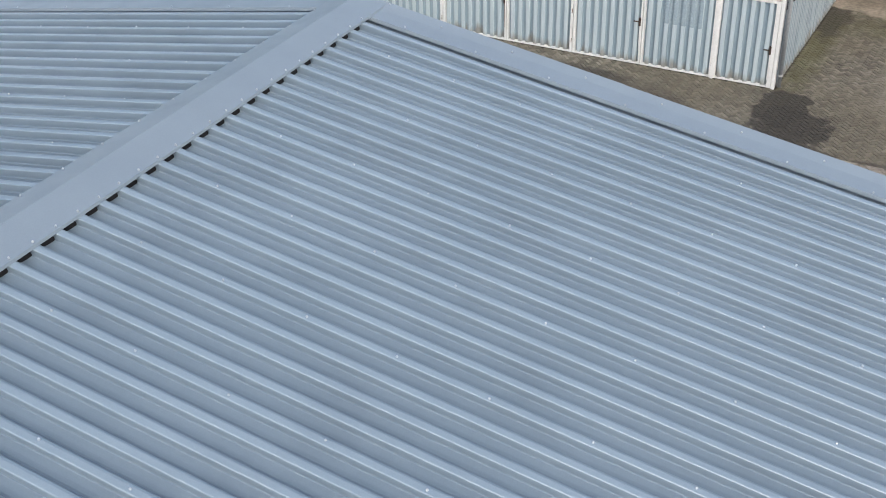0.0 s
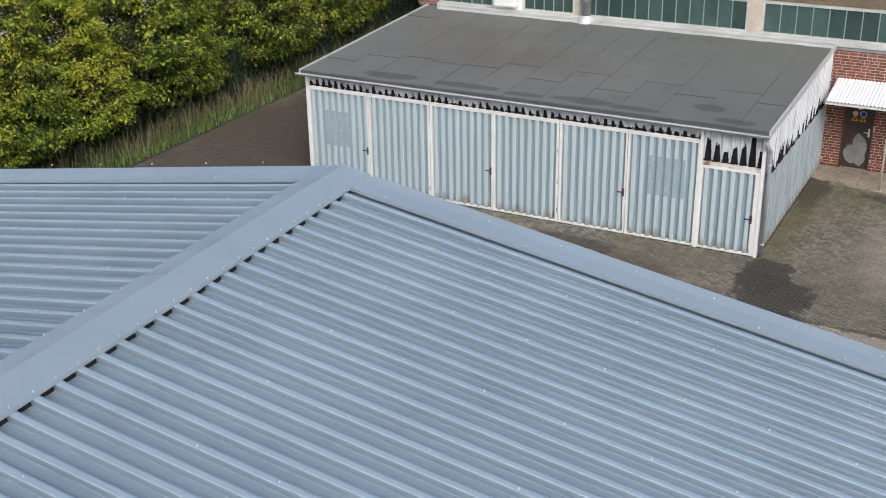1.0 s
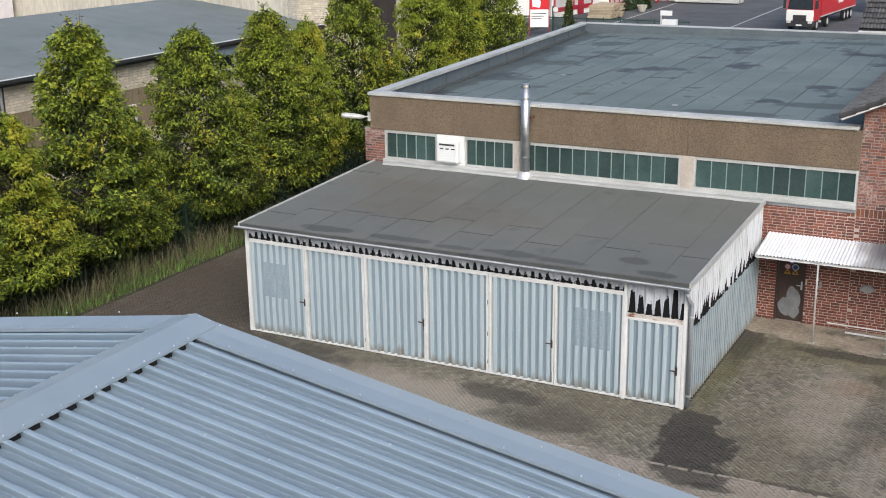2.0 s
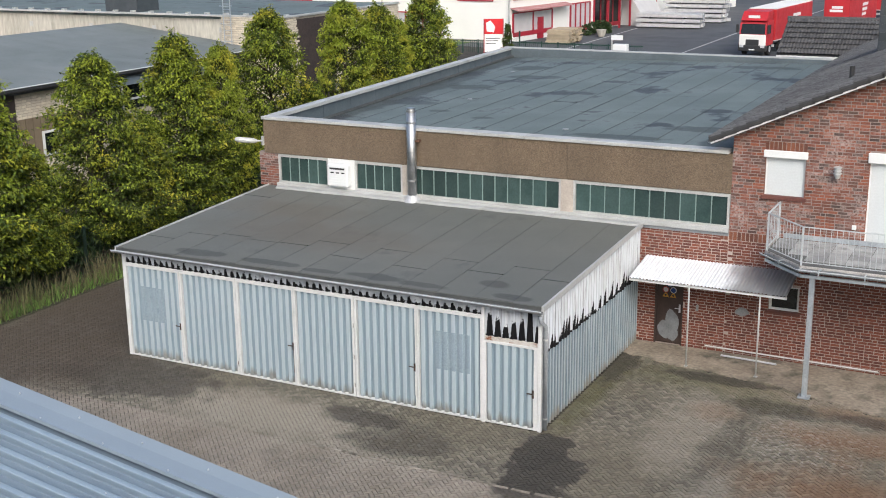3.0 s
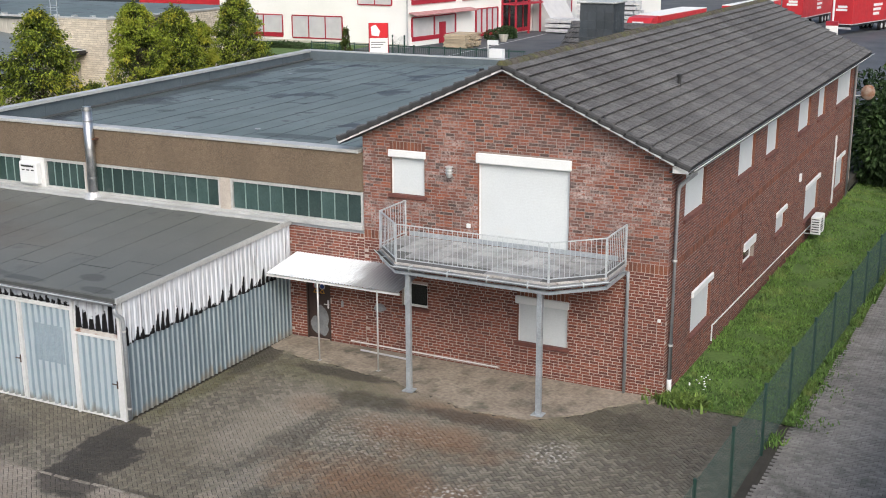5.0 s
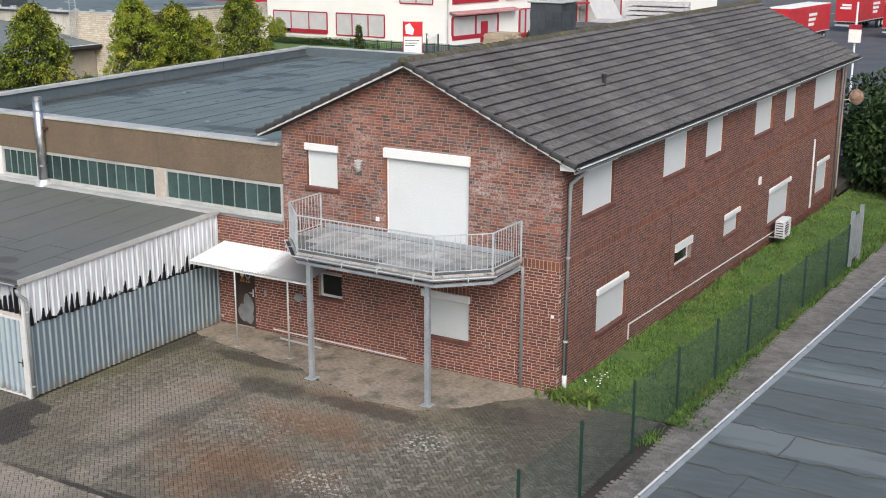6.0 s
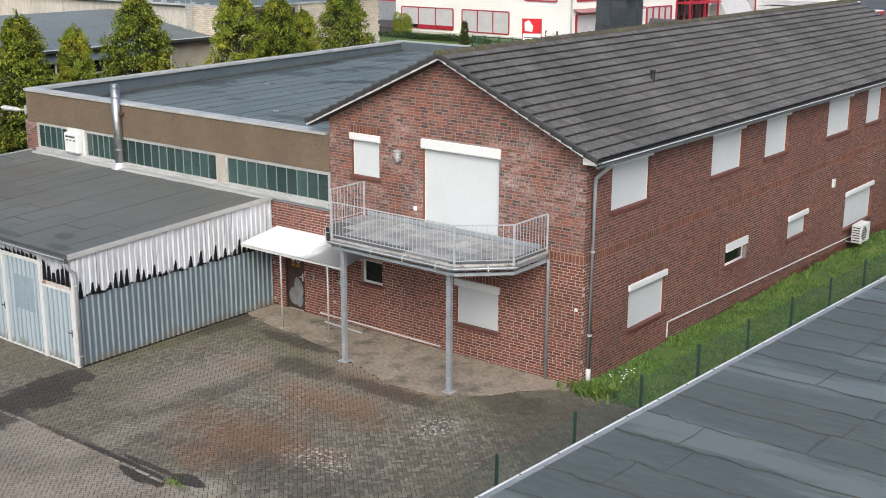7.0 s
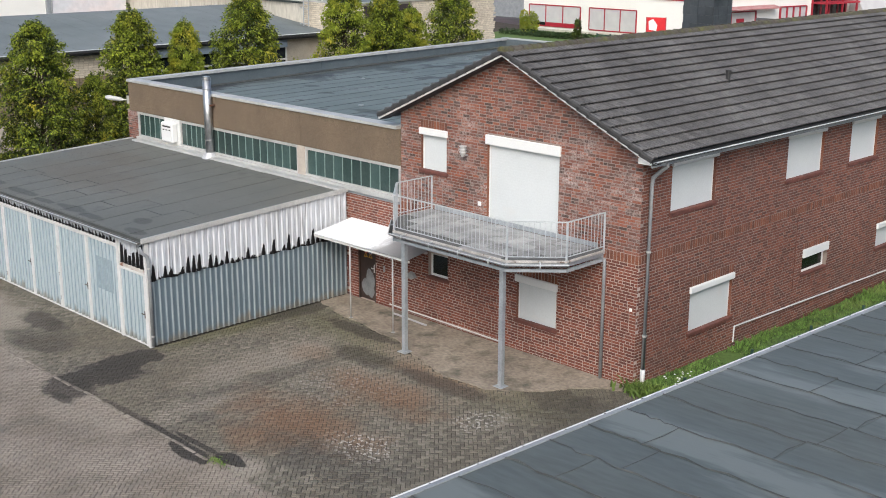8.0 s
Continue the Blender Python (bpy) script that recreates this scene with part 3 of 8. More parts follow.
def ribbed(bm, start, along, run, down, deep, profile, out):
    """A profiled sheet: profile (u, lift) pairs are laid along 'along' over run metres and drawn out along 'down'; lift goes along out."""
    start, along, down, out = Vector(start), Vector(along), Vector(down), Vector(out)
    pitch = profile[-1][0]
    a = b = None
    k = 0
    while True:
        done = False
        for u, lift in profile[:-1]:
            s = k * pitch + u
            if s > run:
                s, done = run, True
            p = start + along * s + out * lift
            c, d = bm.verts.new(p), bm.verts.new(p + down * deep)
            if a is not None:
                bm.faces.new((a, c, d, b))
            a, b = c, d
            if done:
                return bm
        k += 1


def trapeze(pitch, crest, flank, lift):
    v = pitch - crest - 2 * flank
    return [(0, 0), (v / 2, 0), (v / 2 + flank, lift), (v / 2 + flank + crest, lift), (v / 2 + 2 * flank + crest, 0), (pitch, 0)]


def wave(pitch, lift, n=8):
    return [(pitch * i / n, lift * 0.5 * (1 - math.cos(math.tau * i / n))) for i in range(n + 1)]


def pierced(bm, at, u_dir, out, u0, u1, z0, z1, holes, thick):
    """A wall in the plane of u_dir and z with holes (u0, u1, z0, z1) through it; thick goes against out."""
    at, u_dir, out = Vector(at), Vector(u_dir), Vector(out)
    us = sorted({u0, u1, *(h[i] for h in holes for i in (0, 1))})
    zs = sorted({z0, z1, *(h[i] for h in holes for i in (2, 3))})
    us, zs = [u for u in us if u0 <= u <= u1], [z for z in zs if z0 <= z <= z1]
    seen = {}

    def v(i, j, k):
        if (i, j, k) not in seen:
            seen[i, j, k] = bm.verts.new(at + u_dir * us[i] + Vector((0, 0, zs[j])) - out * thick * k)
        return seen[i, j, k]

    def solid(i, j):
        if not (0 <= i < len(us) - 1 and 0 <= j < len(zs) - 1):
            return False
        u, z = (us[i] + us[i + 1]) / 2, (zs[j] + zs[j + 1]) / 2
        return not any(h[0] < u < h[1] and h[2] < z < h[3] for h in holes)

    for i in range(len(us) - 1):
        for j in range(len(zs) - 1):
            if solid(i, j):
                for k in (0, 1):
                    bm.faces.new([v(i, j, k), v(i + 1, j, k), v(i + 1, j + 1, k), v(i, j + 1, k)])
                for di, dj, e in ((-1, 0, ((i, j), (i, j + 1))), (1, 0, ((i + 1, j), (i + 1, j + 1))), (0, -1, ((i, j), (i + 1, j))), (0, 1, ((i, j + 1), (i + 1, j + 1)))):
                    if not solid(i + di, j + dj):
                        (a, b), (c, d) = e
                        bm.faces.new([v(a, b, 0), v(c, d, 0), v(c, d, 1), v(a, b, 1)])
    return bm


def brick_shape(u, z, proud=0.005, edge=0.005):
    """Corners and faces of one brick u wide and z high on the plane y = 0, facing -y, its middle at the origin."""
    vs = []
    for dx, y in ((0, 0.0), (0, -proud + 0.002), (edge, -proud)):
        vs += [(-u / 2 + dx, y, -z / 2 + dx), (u / 2 - dx, y, -z / 2 + dx), (u / 2 - dx, y, z / 2 - dx), (-u / 2 + dx, y, z / 2 - dx)]
    fs = [(8, 9, 10, 11)]
    for r in (0, 4):
        fs += [(r + i, r + (i + 1) % 4, r + 4 + (i + 1) % 4, r + 4 + i) for i in range(4)]
    return vs, fs


COURSE, STRETCH, HEAD, JOINT = 0.0833, 0.236, 0.11, 0.0165


def bond(u0, u1, z0, z1, holes, rnd, top=None):
    """Bricks (u, z, width, height) of a wall laid at random lengths, left out at holes and above top(u)."""
    out = []
    for c in range(int((z1 - z0) / COURSE)):
        z = z0 + (c + 0.5) * COURSE
        spans = [(u0, u1)]
        for h in holes:
            if h[2] - 0.03 < z < h[3] + 0.03:
                spans = [s for a, b in spans for s in ((a, min(b, h[0])), (max(a, h[1]), b)) if s[1] - s[0] > 0.04]
        for a, b in spans:
            u = u0 - (0.5 if c % 2 else 0.0) * (STRETCH + JOINT) + rnd.choice((0.0, 0.0, 0.06, -0.06, 0.126))
            while u < b - 0.02:
                w = HEAD if rnd.random() < 0.24 else STRETCH
                e = u + w + JOINT
                if b - e < 0.07:
                    e = b + JOINT
                if e < a + 0.05:
                    u = e
                    continue
                s, f = max(u, a), min(e - JOINT, b)
                u = e
                if f - s > 0.03 and (top is None or z + COURSE / 2 < min(top(s), top(f))):
                    out.append(((s + f) / 2, z, f - s, COURSE - JOINT))
    return out


def lay(bricks, at, turn, parent, material, keep=None, limit=300):
    """Lays bricks on a wall: those that keep() picks, up to limit, as bricks of their own, the rest as one mesh of brickwork."""
    m = Matrix.Translation(at) @ Matrix.Rotation(turn, 4, "Z")
    verts, faces, shapes, n = [], [], {}, 0
    for u, z, w, h in bricks:
        if keep and n < limit and keep(u, z) and round(w, 3) in (STRETCH, HEAD):
            key = (round(w, 3), round(h, 3))
            if key not in shapes:
                shapes[key] = mesh_of("brick", *brick_shape(*key), material)
            ob = hung("brick", shapes[key], parent)
            ob.location = ob.location + m @ Vector((u, 0, z))
            ob.rotation_euler = (0, 0, turn)
            n += 1
            continue
        vs, fs = brick_shape(w, h)
        k = len(verts)
        verts += [m @ Vector((u + x, y, z + q)) for x, y, q in vs]
        faces += [tuple(k + i for i in f) for f in fs]
    hung("brickwork", mesh_of("brickwork", verts, faces, material), parent, kind="stuff")


def pane_window(parent, name, at, turn, w, h, label, depth=0.12):
    """A window set back in its opening, its outer face on the plane y = 0 before the turn; at: lower left corner."""
    m = Matrix.Translation(at) @ Matrix.Rotation(turn, 4, "Z")
    win = hung(name, None, parent, label)
    win.empty_display_size = 0.1

    def local(nm, bm, mat, lab=""):
        bm.transform(m)
        return part(nm, bm, mat, win, lab)

    bm = bmesh.new()
    t = 0.07
    for a in ((0, w, depth, depth + 0.06, 0, t), (0, w, depth, depth + 0.06, h - t, h), (0, t, depth, depth + 0.06, t, h - t), (w - t, w, depth, depth + 0.06, t, h - t)):
        box(bm, *a)
    local("window_frame", bm, WHITE)
    local("pane", abox(t, w - t, depth + 0.02, depth + 0.035, t, h - t), DARK_GLASS)
    local("window_sill", abox(-0.06, w + 0.06, -0.05, depth, -0.075, 0.006, bevel=0.008), SILL)
    return win


def shutter_window(parent, at, turn, w, h, label, sill=True, slat=0.075, boxh=0.17):
    """An opening closed by a white roller shutter under its box."""
    m = Matrix.Translation(at) @ Matrix.Rotation(turn, 4, "Z")
    win = hung("window", None, parent, label)
    win.empty_display_size = 0.1

    def local(nm, bm, mat, lab=""):
        bm.transform(m)
        return part(nm, bm, mat, win, lab)

    bm = bmesh.new()
    n = max(4, int((h - boxh) / slat))
    prof = []
    for i in range(n):
        z = (h - boxh) * i / n
        s = (h - boxh) / n
        prof += [(z, 0.0915), (z + 0.01, 0.09), (z + s - 0.008, 0.09)]
    prof.append((h - boxh, 0.1))
    vs = [(bm.verts.new((0.05, y, z)), bm.verts.new((w - 0.05, y, z))) for z, y in prof]
    for (a, b), (c, d) in zip(vs, vs[1:]):
        bm.faces.new((a, b, d, c))
    local("shutter", bm, SHUTTER)
    local("shutter_box", abox(-0.04, w + 0.04, -0.07, 0.1, h - boxh, h + 0.01, bevel=0.02), WHITE)
    local("guide_rail", abox(0.01, 0.05, 0.082, 0.12, 0.006, h - boxh), WHITE)
    local("guide_rail", abox(w - 0.05, w - 0.01, 0.082, 0.12, 0.006, h - boxh), WHITE)
    for a in ((0.0, 0.01, 0.004, h - boxh), (w - 0.01, w, 0.004, h - boxh)):
        local("reveal", abox(a[0], a[1], 0.002, 0.085, a[2], a[3]), SOLDIER, "brick reveal")
    if sill:
        local("window_sill", abox(-0.06, w + 0.06, -0.055, 0.12, -0.1, 0.006, bevel=0.01), SILL)
    return win

# ---- ground ----
bm = bmesh.new()
slab(bm, [(-900, -300, -0.06), (0, -300, -0.06), (0, 1500, -0.06), (-900, 1500, -0.06)], 0.4)
rim = [bm.verts.new((x, y, z)) for x, y, z in ((0, -300, -0.06), (900, -300, -0.06), (0, 0, -0.06), (900, 0, -0.06), (0, 36, -0.78), (900, 36, -0.78), (0, 1500, -0.78), (900, 1500, -0.78))]
for i in (0, 2, 4):
    bm.faces.new((rim[i], rim[i + 1], rim[i + 3], rim[i + 2]))
whole("ground", bm, SAND, "dark sandy soil under the paved yard", "ground", kind="structure")
bm = bmesh.new()
slab(bm, [(-48, 38, -0.03), (-0.1, 38, -0.03), (-0.1, 320, -0.03), (-130, 320, -0.03), (-130, 100, -0.03), (-48, 74, -0.03)], 0.02)
whole("road", bm, ASPHALT, "damp grey asphalt of the haulage yard", "road", kind="structure")
for a, b in (((-43.0, 62), (-44.2, 101)), ((-32.0, 70), (-32.4, 118)), ((-30.0, 118), (-29.0, 170)), ((-19.5, 50), (-19.5, 72))):
    whole("road_marking", bar(bmesh.new(), (*a, -0.022), (*b, -0.022), 0.16, 0.01), LINE, "worn white line painted on the asphalt", "road marking", "lines on the asphalt", "structure")

# paved yard: blocks in herringbone bond at 45 degrees to the walls
BLOCK = 0.1
APRON = [(-11.35, -0.02), (-11.35, -1.15), (-10.2, -1.5), (-8.4, -1.75), (-7.0, -1.85), (-6.0, -2.3), (-5.0, -2.65), (-4.0, -2.95), (-2.6, -2.85), (-1.7, -2.1), (-1.1, -1.2), (-0.5, -0.6), (-0.05, -0.35), (-0.02, -0.02)]


AR = random.Random(2)
APRON = [(a + (c - a) * f + AR.uniform(-0.07, 0.07) * (0 < f), b + (d - b) * f + AR.uniform(-0.07, 0.07) * (0 < f)) for (a, b), (c, d) in zip(APRON[1:-2], APRON[2:-1]) for f in (0, 0.25, 0.5, 0.75)] + APRON[-2:] + APRON[:1]


def inside(x, y, outline):
    hit = False
    for (a, b), (c, d) in zip(outline, outline[1:] + outline[:1]):
        if (b > y) != (d > y) and x < (c - a) * (y - b) / (d - b) + a:
            hit = not hit
    return hit


def fence_x(y):
    return 3.02 + 0.025 * (y + 3.0)


def paved(x, y):
    if not (-29.45 < x < fence_x(y) - 0.05 and -17.5 < y < 6):
        return False
    if x > -24.2 and y > -7.3 and x < -11.3:
        return False
    if y > -0.05 and x > -24.3:
        return False
    if x > 0.02 and y > -0.12 - 0.06 * x:
        return False
    return not inside(x, y, APRON)


def block_shape(a, b):
    e = 0.011
    return [(-a / 2, -b / 2, -0.035), (a / 2, -b / 2, -0.05), (a / 2, b / 2, -0.05), (-a / 2, b / 2, -0.05),
            (-a / 2, -b / 2, -0.006), (a / 2, -b / 2, -0.006), (a / 2, b / 2, -0.006), (-a / 2, b / 2, -0.006),
            (-a / 2 + e, -b / 2 + e, 0), (a / 2 - e, -b / 2 + e, 0), (a / 2 - e, b / 2 - e, 0), (-a / 2 + e, b / 2 - e, 0)], \
        [(8, 9, 10, 11), (0, 1, 5, 4), (1, 2, 6, 5), (2, 3, 7, 6), (3, 0, 4, 7), (4, 5, 9, 8), (5, 6, 10, 9), (6, 7, 11, 10), (7, 4, 8, 11)]


def pave(name, blocks, material, parent, turn, keep=None):
    """Paving blocks (x, y, along_u, dz) as one mesh, the first 300 that keep() picks as blocks of their own."""
    shapes = [block_shape(2 * BLOCK - 0.014, BLOCK - 0.014), block_shape(BLOCK - 0.014, 2 * BLOCK - 0.014)]
    meshes = [mesh_of("paving_block", *s, material) for s in shapes]
    c, s = math.cos(turn), math.sin(turn)
    base = [np.array([(x * c - y * s, x * s + y * c, z) for x, y, z in sh[0]]) for sh in shapes]
    verts, faces, n, k = [], [], 0, 0
    fs = np.array(shapes[0][1])
    for x, y, kind, dz in blocks:
        if keep and n < 300 and keep(x, y):
            ob = hung("paving_block", meshes[kind], parent)
            ob.location = (x, y, dz)
            ob.rotation_euler = (0, 0, turn)
            n += 1
            continue
        verts.append(base[kind] + (x, y, dz))
        faces.append(fs + k)
        k += 12
    me = bpy.data.meshes.new(name)
    verts, faces = np.concatenate(verts), np.concatenate(faces)
    me.from_pydata(verts.tolist(), [], faces.tolist())
    me.materials.append(material)
    hung(name, me, parent, kind="stuff")


def herringbone(test, reach, turn, rnd):
    c, s = math.cos(turn), math.sin(turn)
    out = []
    for i in range(-reach, reach):
        for j in range(-reach, reach):
            k = (i - j) % 4
            if k == 0:
                u, v, kind = (i + 1) * BLOCK, (j + 0.5) * BLOCK, 0
            elif k == 3:
                u, v, kind = (i + 0.5) * BLOCK, (j + 1) * BLOCK, 1
            else:
                continue
            x, y = u * c - v * s - 11, u * s + v * c - 6
            if test(x, y):
                out.append((x, y, kind, rnd.uniform(-0.004, 0.003) + 0.012 * noise.noise((x * 0.5, y * 0.5, 0))))
    return out


pavement = thing("pavement", "damp grey-brown concrete block paving in herringbone bond, mossy and stained", "pavement", kind="structure")
bm = bmesh.new()
slab(bm, [(-29.9, -60, -0.022), (3.2, -60, -0.022), (3.2, 0.3, -0.022), (-24.0, 0.3, -0.022), (-24.0, 40, -0.022), (-29.9, 40, -0.022)], 0.03)
part("bedding", bm, SAND, pavement)

# concrete apron along the house
bm = bmesh.new()
prism(bm, APRON, -0.05, 0.012)
whole("apron", bm, CONCRETE, "worn concrete apron along the brick wall, edged with moss", "apron", kind="structure")

# row of kerb stones across the yard, with a wet gap beside it
kerb = thing("kerb", "flush row of pale concrete edging stones across the yard", "kerb", kind="structure")
rk = random.Random(5)
for i in range(24):
    x = -16.0 + i * 0.52
    sway = 0.02 * math.sin(i * 1.1) + rk.uniform(-0.012, 0.012)
    part("edging_stone", abox(x + rk.uniform(0, 0.05), x + 0.5 - rk.uniform(0, 0.06), -10.36 + sway, -10.27 + sway + rk.uniform(-0.02, 0.01), -0.04, 0.006 + rk.uniform(0, 0.012), bevel=0.01), KERB_STONE, kerb)

# lawn strip beside the house
lawn = thing("lawn", "rough green grass strip with weeds beside the brick house", "lawn", kind="structure")


def lawn_z(y):
    return 0.02 - 0.02 * max(0.0, y)


bm = bmesh.new()
strip = [(0.02, -0.16), (2.7, -0.34), (3.4, -0.36)] + [(fence_x(y) + 0.25, y) for y in range(2, 36, 3)]
lo = [bm.verts.new((x, y, lawn_z(y) + 0.01)) for x, y in strip]
hi = [bm.verts.new((0.02, y, lawn_z(y) + 0.01)) for x, y in strip]
for i in range(len(strip) - 1):
    if i == 0:
        bm.faces.new((lo[0], lo[1], hi[1]))
    else:
        bm.faces.new((lo[i], lo[i + 1], hi[i + 1], hi[i]))
part("turf", bm, LAWN, lawn)


def blades(count, spot_at, tall, wide, lean, rnd):
    """Grass blades as bent triangles."""
    verts, faces = [], []
    for _ in range(count):
        x, y, z = spot_at(rnd)
        a, h, w = rnd.uniform(0, math.tau), tall * rnd.uniform(0.45, 1.25), wide * rnd.uniform(0.6, 1.3)
        dx, dy, b = math.cos(a), math.sin(a), rnd.uniform(0, math.tau)
        l = lean * h * rnd.random()
        k = len(verts)
        ox, oy = math.cos(b) * l, math.sin(b) * l
        verts += [(x - dx * w, y - dy * w, z), (x + dx * w, y + dy * w, z), (x + ox * 0.4 + dx * w * 0.7, y + oy * 0.4 + dy * w * 0.7, z + h * 0.6),
                  (x + ox * 0.4 - dx * w * 0.7, y + oy * 0.4 - dy * w * 0.7, z + h * 0.6), (x + ox, y + oy, z + h * 0.95)]
        faces += [(k, k + 1, k + 2, k + 3), (k + 3, k + 2, k + 4)]
    return verts, faces


rg = random.Random(11)


def lawn_spot(r):
    y = r.uniform(-0.5, 34) if r.random() < 0.6 else r.uniform(-0.5, 14)
    x = r.uniform(0.05, fence_x(y) + 0.5)
    while noise.noise((x * 0.9, y * 0.9, 3.0)) < r.uniform(-0.5, 0.35):
        x, y = r.uniform(0.05, fence_x(y) + 0.5), r.uniform(-0.4 - 0.1 * x, 34)
    return x, max(y, -0.1 - 0.08 * x), lawn_z(y)


hung("grass", mesh_of("grass", *blades(36000, lawn_spot, 0.09, 0.022, 1.2, rg), GRASS), lawn, kind="stuff")


def weed_spot(r):
    while True:
        if r.random() < 0.5:
            x, y = r.uniform(0.05, 0.5), r.uniform(-0.3, 30)
        else:
            y = r.uniform(-2, 30)
            x = fence_x(y) + r.gauss(0, 0.16)
        if noise.noise((x * 2, y * 0.7, 8.0)) > 0.0:
            return x, y, lawn_z(y)


hung("weeds", mesh_of("weeds", *blades(4500, weed_spot, 0.2, 0.024, 0.9, rg), GRASS), lawn, kind="stuff")
hung("corner_weed", mesh_of("corner_weed", *blades(700, lambda r: (0.5 + r.gauss(0, 0.3), -0.1 + r.gauss(0, 0.16), 0.0), 0.24, 0.04, 1.3, rg), LEAF_LIGHT), lawn, kind="stuff")
hung("kerb_weed", mesh_of("kerb_weed", *blades(110, lambda r: (-3.85 + r.gauss(0, 0.16), -10.24 + r.gauss(0, 0.07), 0.0), 0.06, 0.015, 1.3, rg), GRASS), lawn, kind="stuff")

flower_me = mesh_of("flower", [(0.03 * math.cos(a), 0.03 * math.sin(a), 0) for a in [math.tau * i / 6 for i in range(6)]] + [(0, 0, 0.02)], [(i, (i + 1) % 6, 6) for i in range(6)], WHITE)
for i in range(15):
    ob = hung("flower", flower_me, lawn)
    ob.location = (0.75 + rg.gauss(0, 0.16), 0.9 + rg.gauss(0, 0.28), 0.2 + rg.uniform(0, 0.1))

# lane beyond the fence
lane = thing("lane", "grey block-paved lane behind the wire fence", "lane", kind="structure")
bm = bmesh.new()
slab(bm, [(2.4, -60, -0.04), (9, -60, -0.04), (9.4, 0, -0.04), (11.5, 40, -0.84), (4.6, 40, -0.84), (2.6, 0, -0.04)], 0.03)
part("bedding", bm, SAND, lane)

# ---- brick house ----
RIDGE_X, RIDGE_Z, PITCH = -4.4, 8.42, 0.455
HOUSE_W, HOUSE_L = 8.8, 30.0


def roof_z(x):
    return RIDGE_Z - PITCH * abs(x - RIDGE_X)


house = thing("brick_house", "two-storey red brick house, dark tiled roof, white shutters down", "house")
FRONT = [(-7.93, -6.86, 4.65, 5.88), (-5.27, -2.66, 3.58, 5.99), (-4.08, -2.63, 0.92, 2.22), (-7.62, -6.8, 1.42, 2.15)]
SIDE = [(1.27, 3.33, 4.46, 5.85), (7.08, 9.22, 4.45, 5.84), (10.92, 12.75, 4.44, 5.84), (16.28, 18.55, 4.4, 5.84), (20.25, 21.9, 4.38, 5.82), (24.7, 28.6, 4.3, 5.84),
        (2.42, 4.53, 0.9, 2.2), (8.45, 10.0, 1.32, 2.1), (13.35, 15.0, 1.22, 2.06), (18.8, 21.75, 0.52, 1.98), (26.1, 28.1, 0.36, 1.86)]
WALL_TOP = 6.2

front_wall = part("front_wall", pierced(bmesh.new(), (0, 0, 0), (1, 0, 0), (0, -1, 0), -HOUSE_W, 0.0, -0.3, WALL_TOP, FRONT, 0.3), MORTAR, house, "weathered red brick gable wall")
bm = bmesh.new()
g = [(-HOUSE_W, WALL_TOP), (0.0, WALL_TOP), (0.0, roof_z(0) - 0.15), (RIDGE_X, RIDGE_Z - 0.15), (-HOUSE_W, roof_z(-HOUSE_W) - 0.15)]
a = [bm.verts.new((x, 0.0, z)) for x, z in g]
b = [bm.verts.new((x, 0.3, z)) for x, z in g]
bm.faces.new(a), bm.faces.new(b[::-1])
for i in range(5):
    bm.faces.new((a[i], a[(i + 1) % 5], b[(i + 1) % 5], b[i]))
part("gable", bm, MORTAR, house)
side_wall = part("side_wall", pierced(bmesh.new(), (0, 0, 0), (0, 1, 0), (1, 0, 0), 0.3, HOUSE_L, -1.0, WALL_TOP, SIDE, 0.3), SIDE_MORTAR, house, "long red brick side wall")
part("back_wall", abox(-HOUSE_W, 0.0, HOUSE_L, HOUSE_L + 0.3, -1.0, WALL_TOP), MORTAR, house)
part("left_wall", abox(-HOUSE_W, -HOUSE_W + 0.3, 0.3, HOUSE_L, 0, WALL_TOP), BRICK_PLAIN, house)

rb = random.Random(3)
BAND = (-0.12 + 41 * COURSE, -0.12 + 44 * COURSE)


def lintel(z):
    """The course line next above a lintel that starts at z."""
    return -0.12 + math.ceil((z + 0.19 + 0.12) / COURSE) * COURSE


front_holes = [(h[0], h[1], h[2], lintel(h[3]) - 0.03 if i in (0, 2) else h[3]) for i, h in enumerate(FRONT)] + [(-HOUSE_W - 1, 1, BAND[0] + 0.03, BAND[1] - 0.03)]
bricks = bond(-HOUSE_W + 0.003, -0.003, -0.12, 8.4, front_holes, rb, top=lambda u: roof_z(u) - 0.12)
lay(bricks, (0, 0, 0), 0.0, front_wall, BRICK, keep=lambda u, z: u > -2.1 and z < 3.2)
side_holes = [(h[0], h[1], h[2] - 0.02, lintel(h[3]) - 0.03 if i > 5 else h[3]) for i, h in enumerate(SIDE)] + [(-1, HOUSE_L + 1, BAND[0] + 0.03, BAND[1] - 0.03)]
bricks = bond(0.003, HOUSE_L - 0.003, -0.12 - 9 * COURSE, 6.1, side_holes, rb)
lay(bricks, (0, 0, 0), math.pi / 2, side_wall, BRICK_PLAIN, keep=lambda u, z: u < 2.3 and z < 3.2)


def soldiers(u0, u1, z0, z1, w=0.098):
    n = max(1, round((u1 - u0) / (w + JOINT)))
    s = (u1 - u0) / n
    return [(u0 + (i + 0.5) * s, (z0 + z1) / 2, s - JOINT, z1 - z0 - JOINT) for i in range(n)]


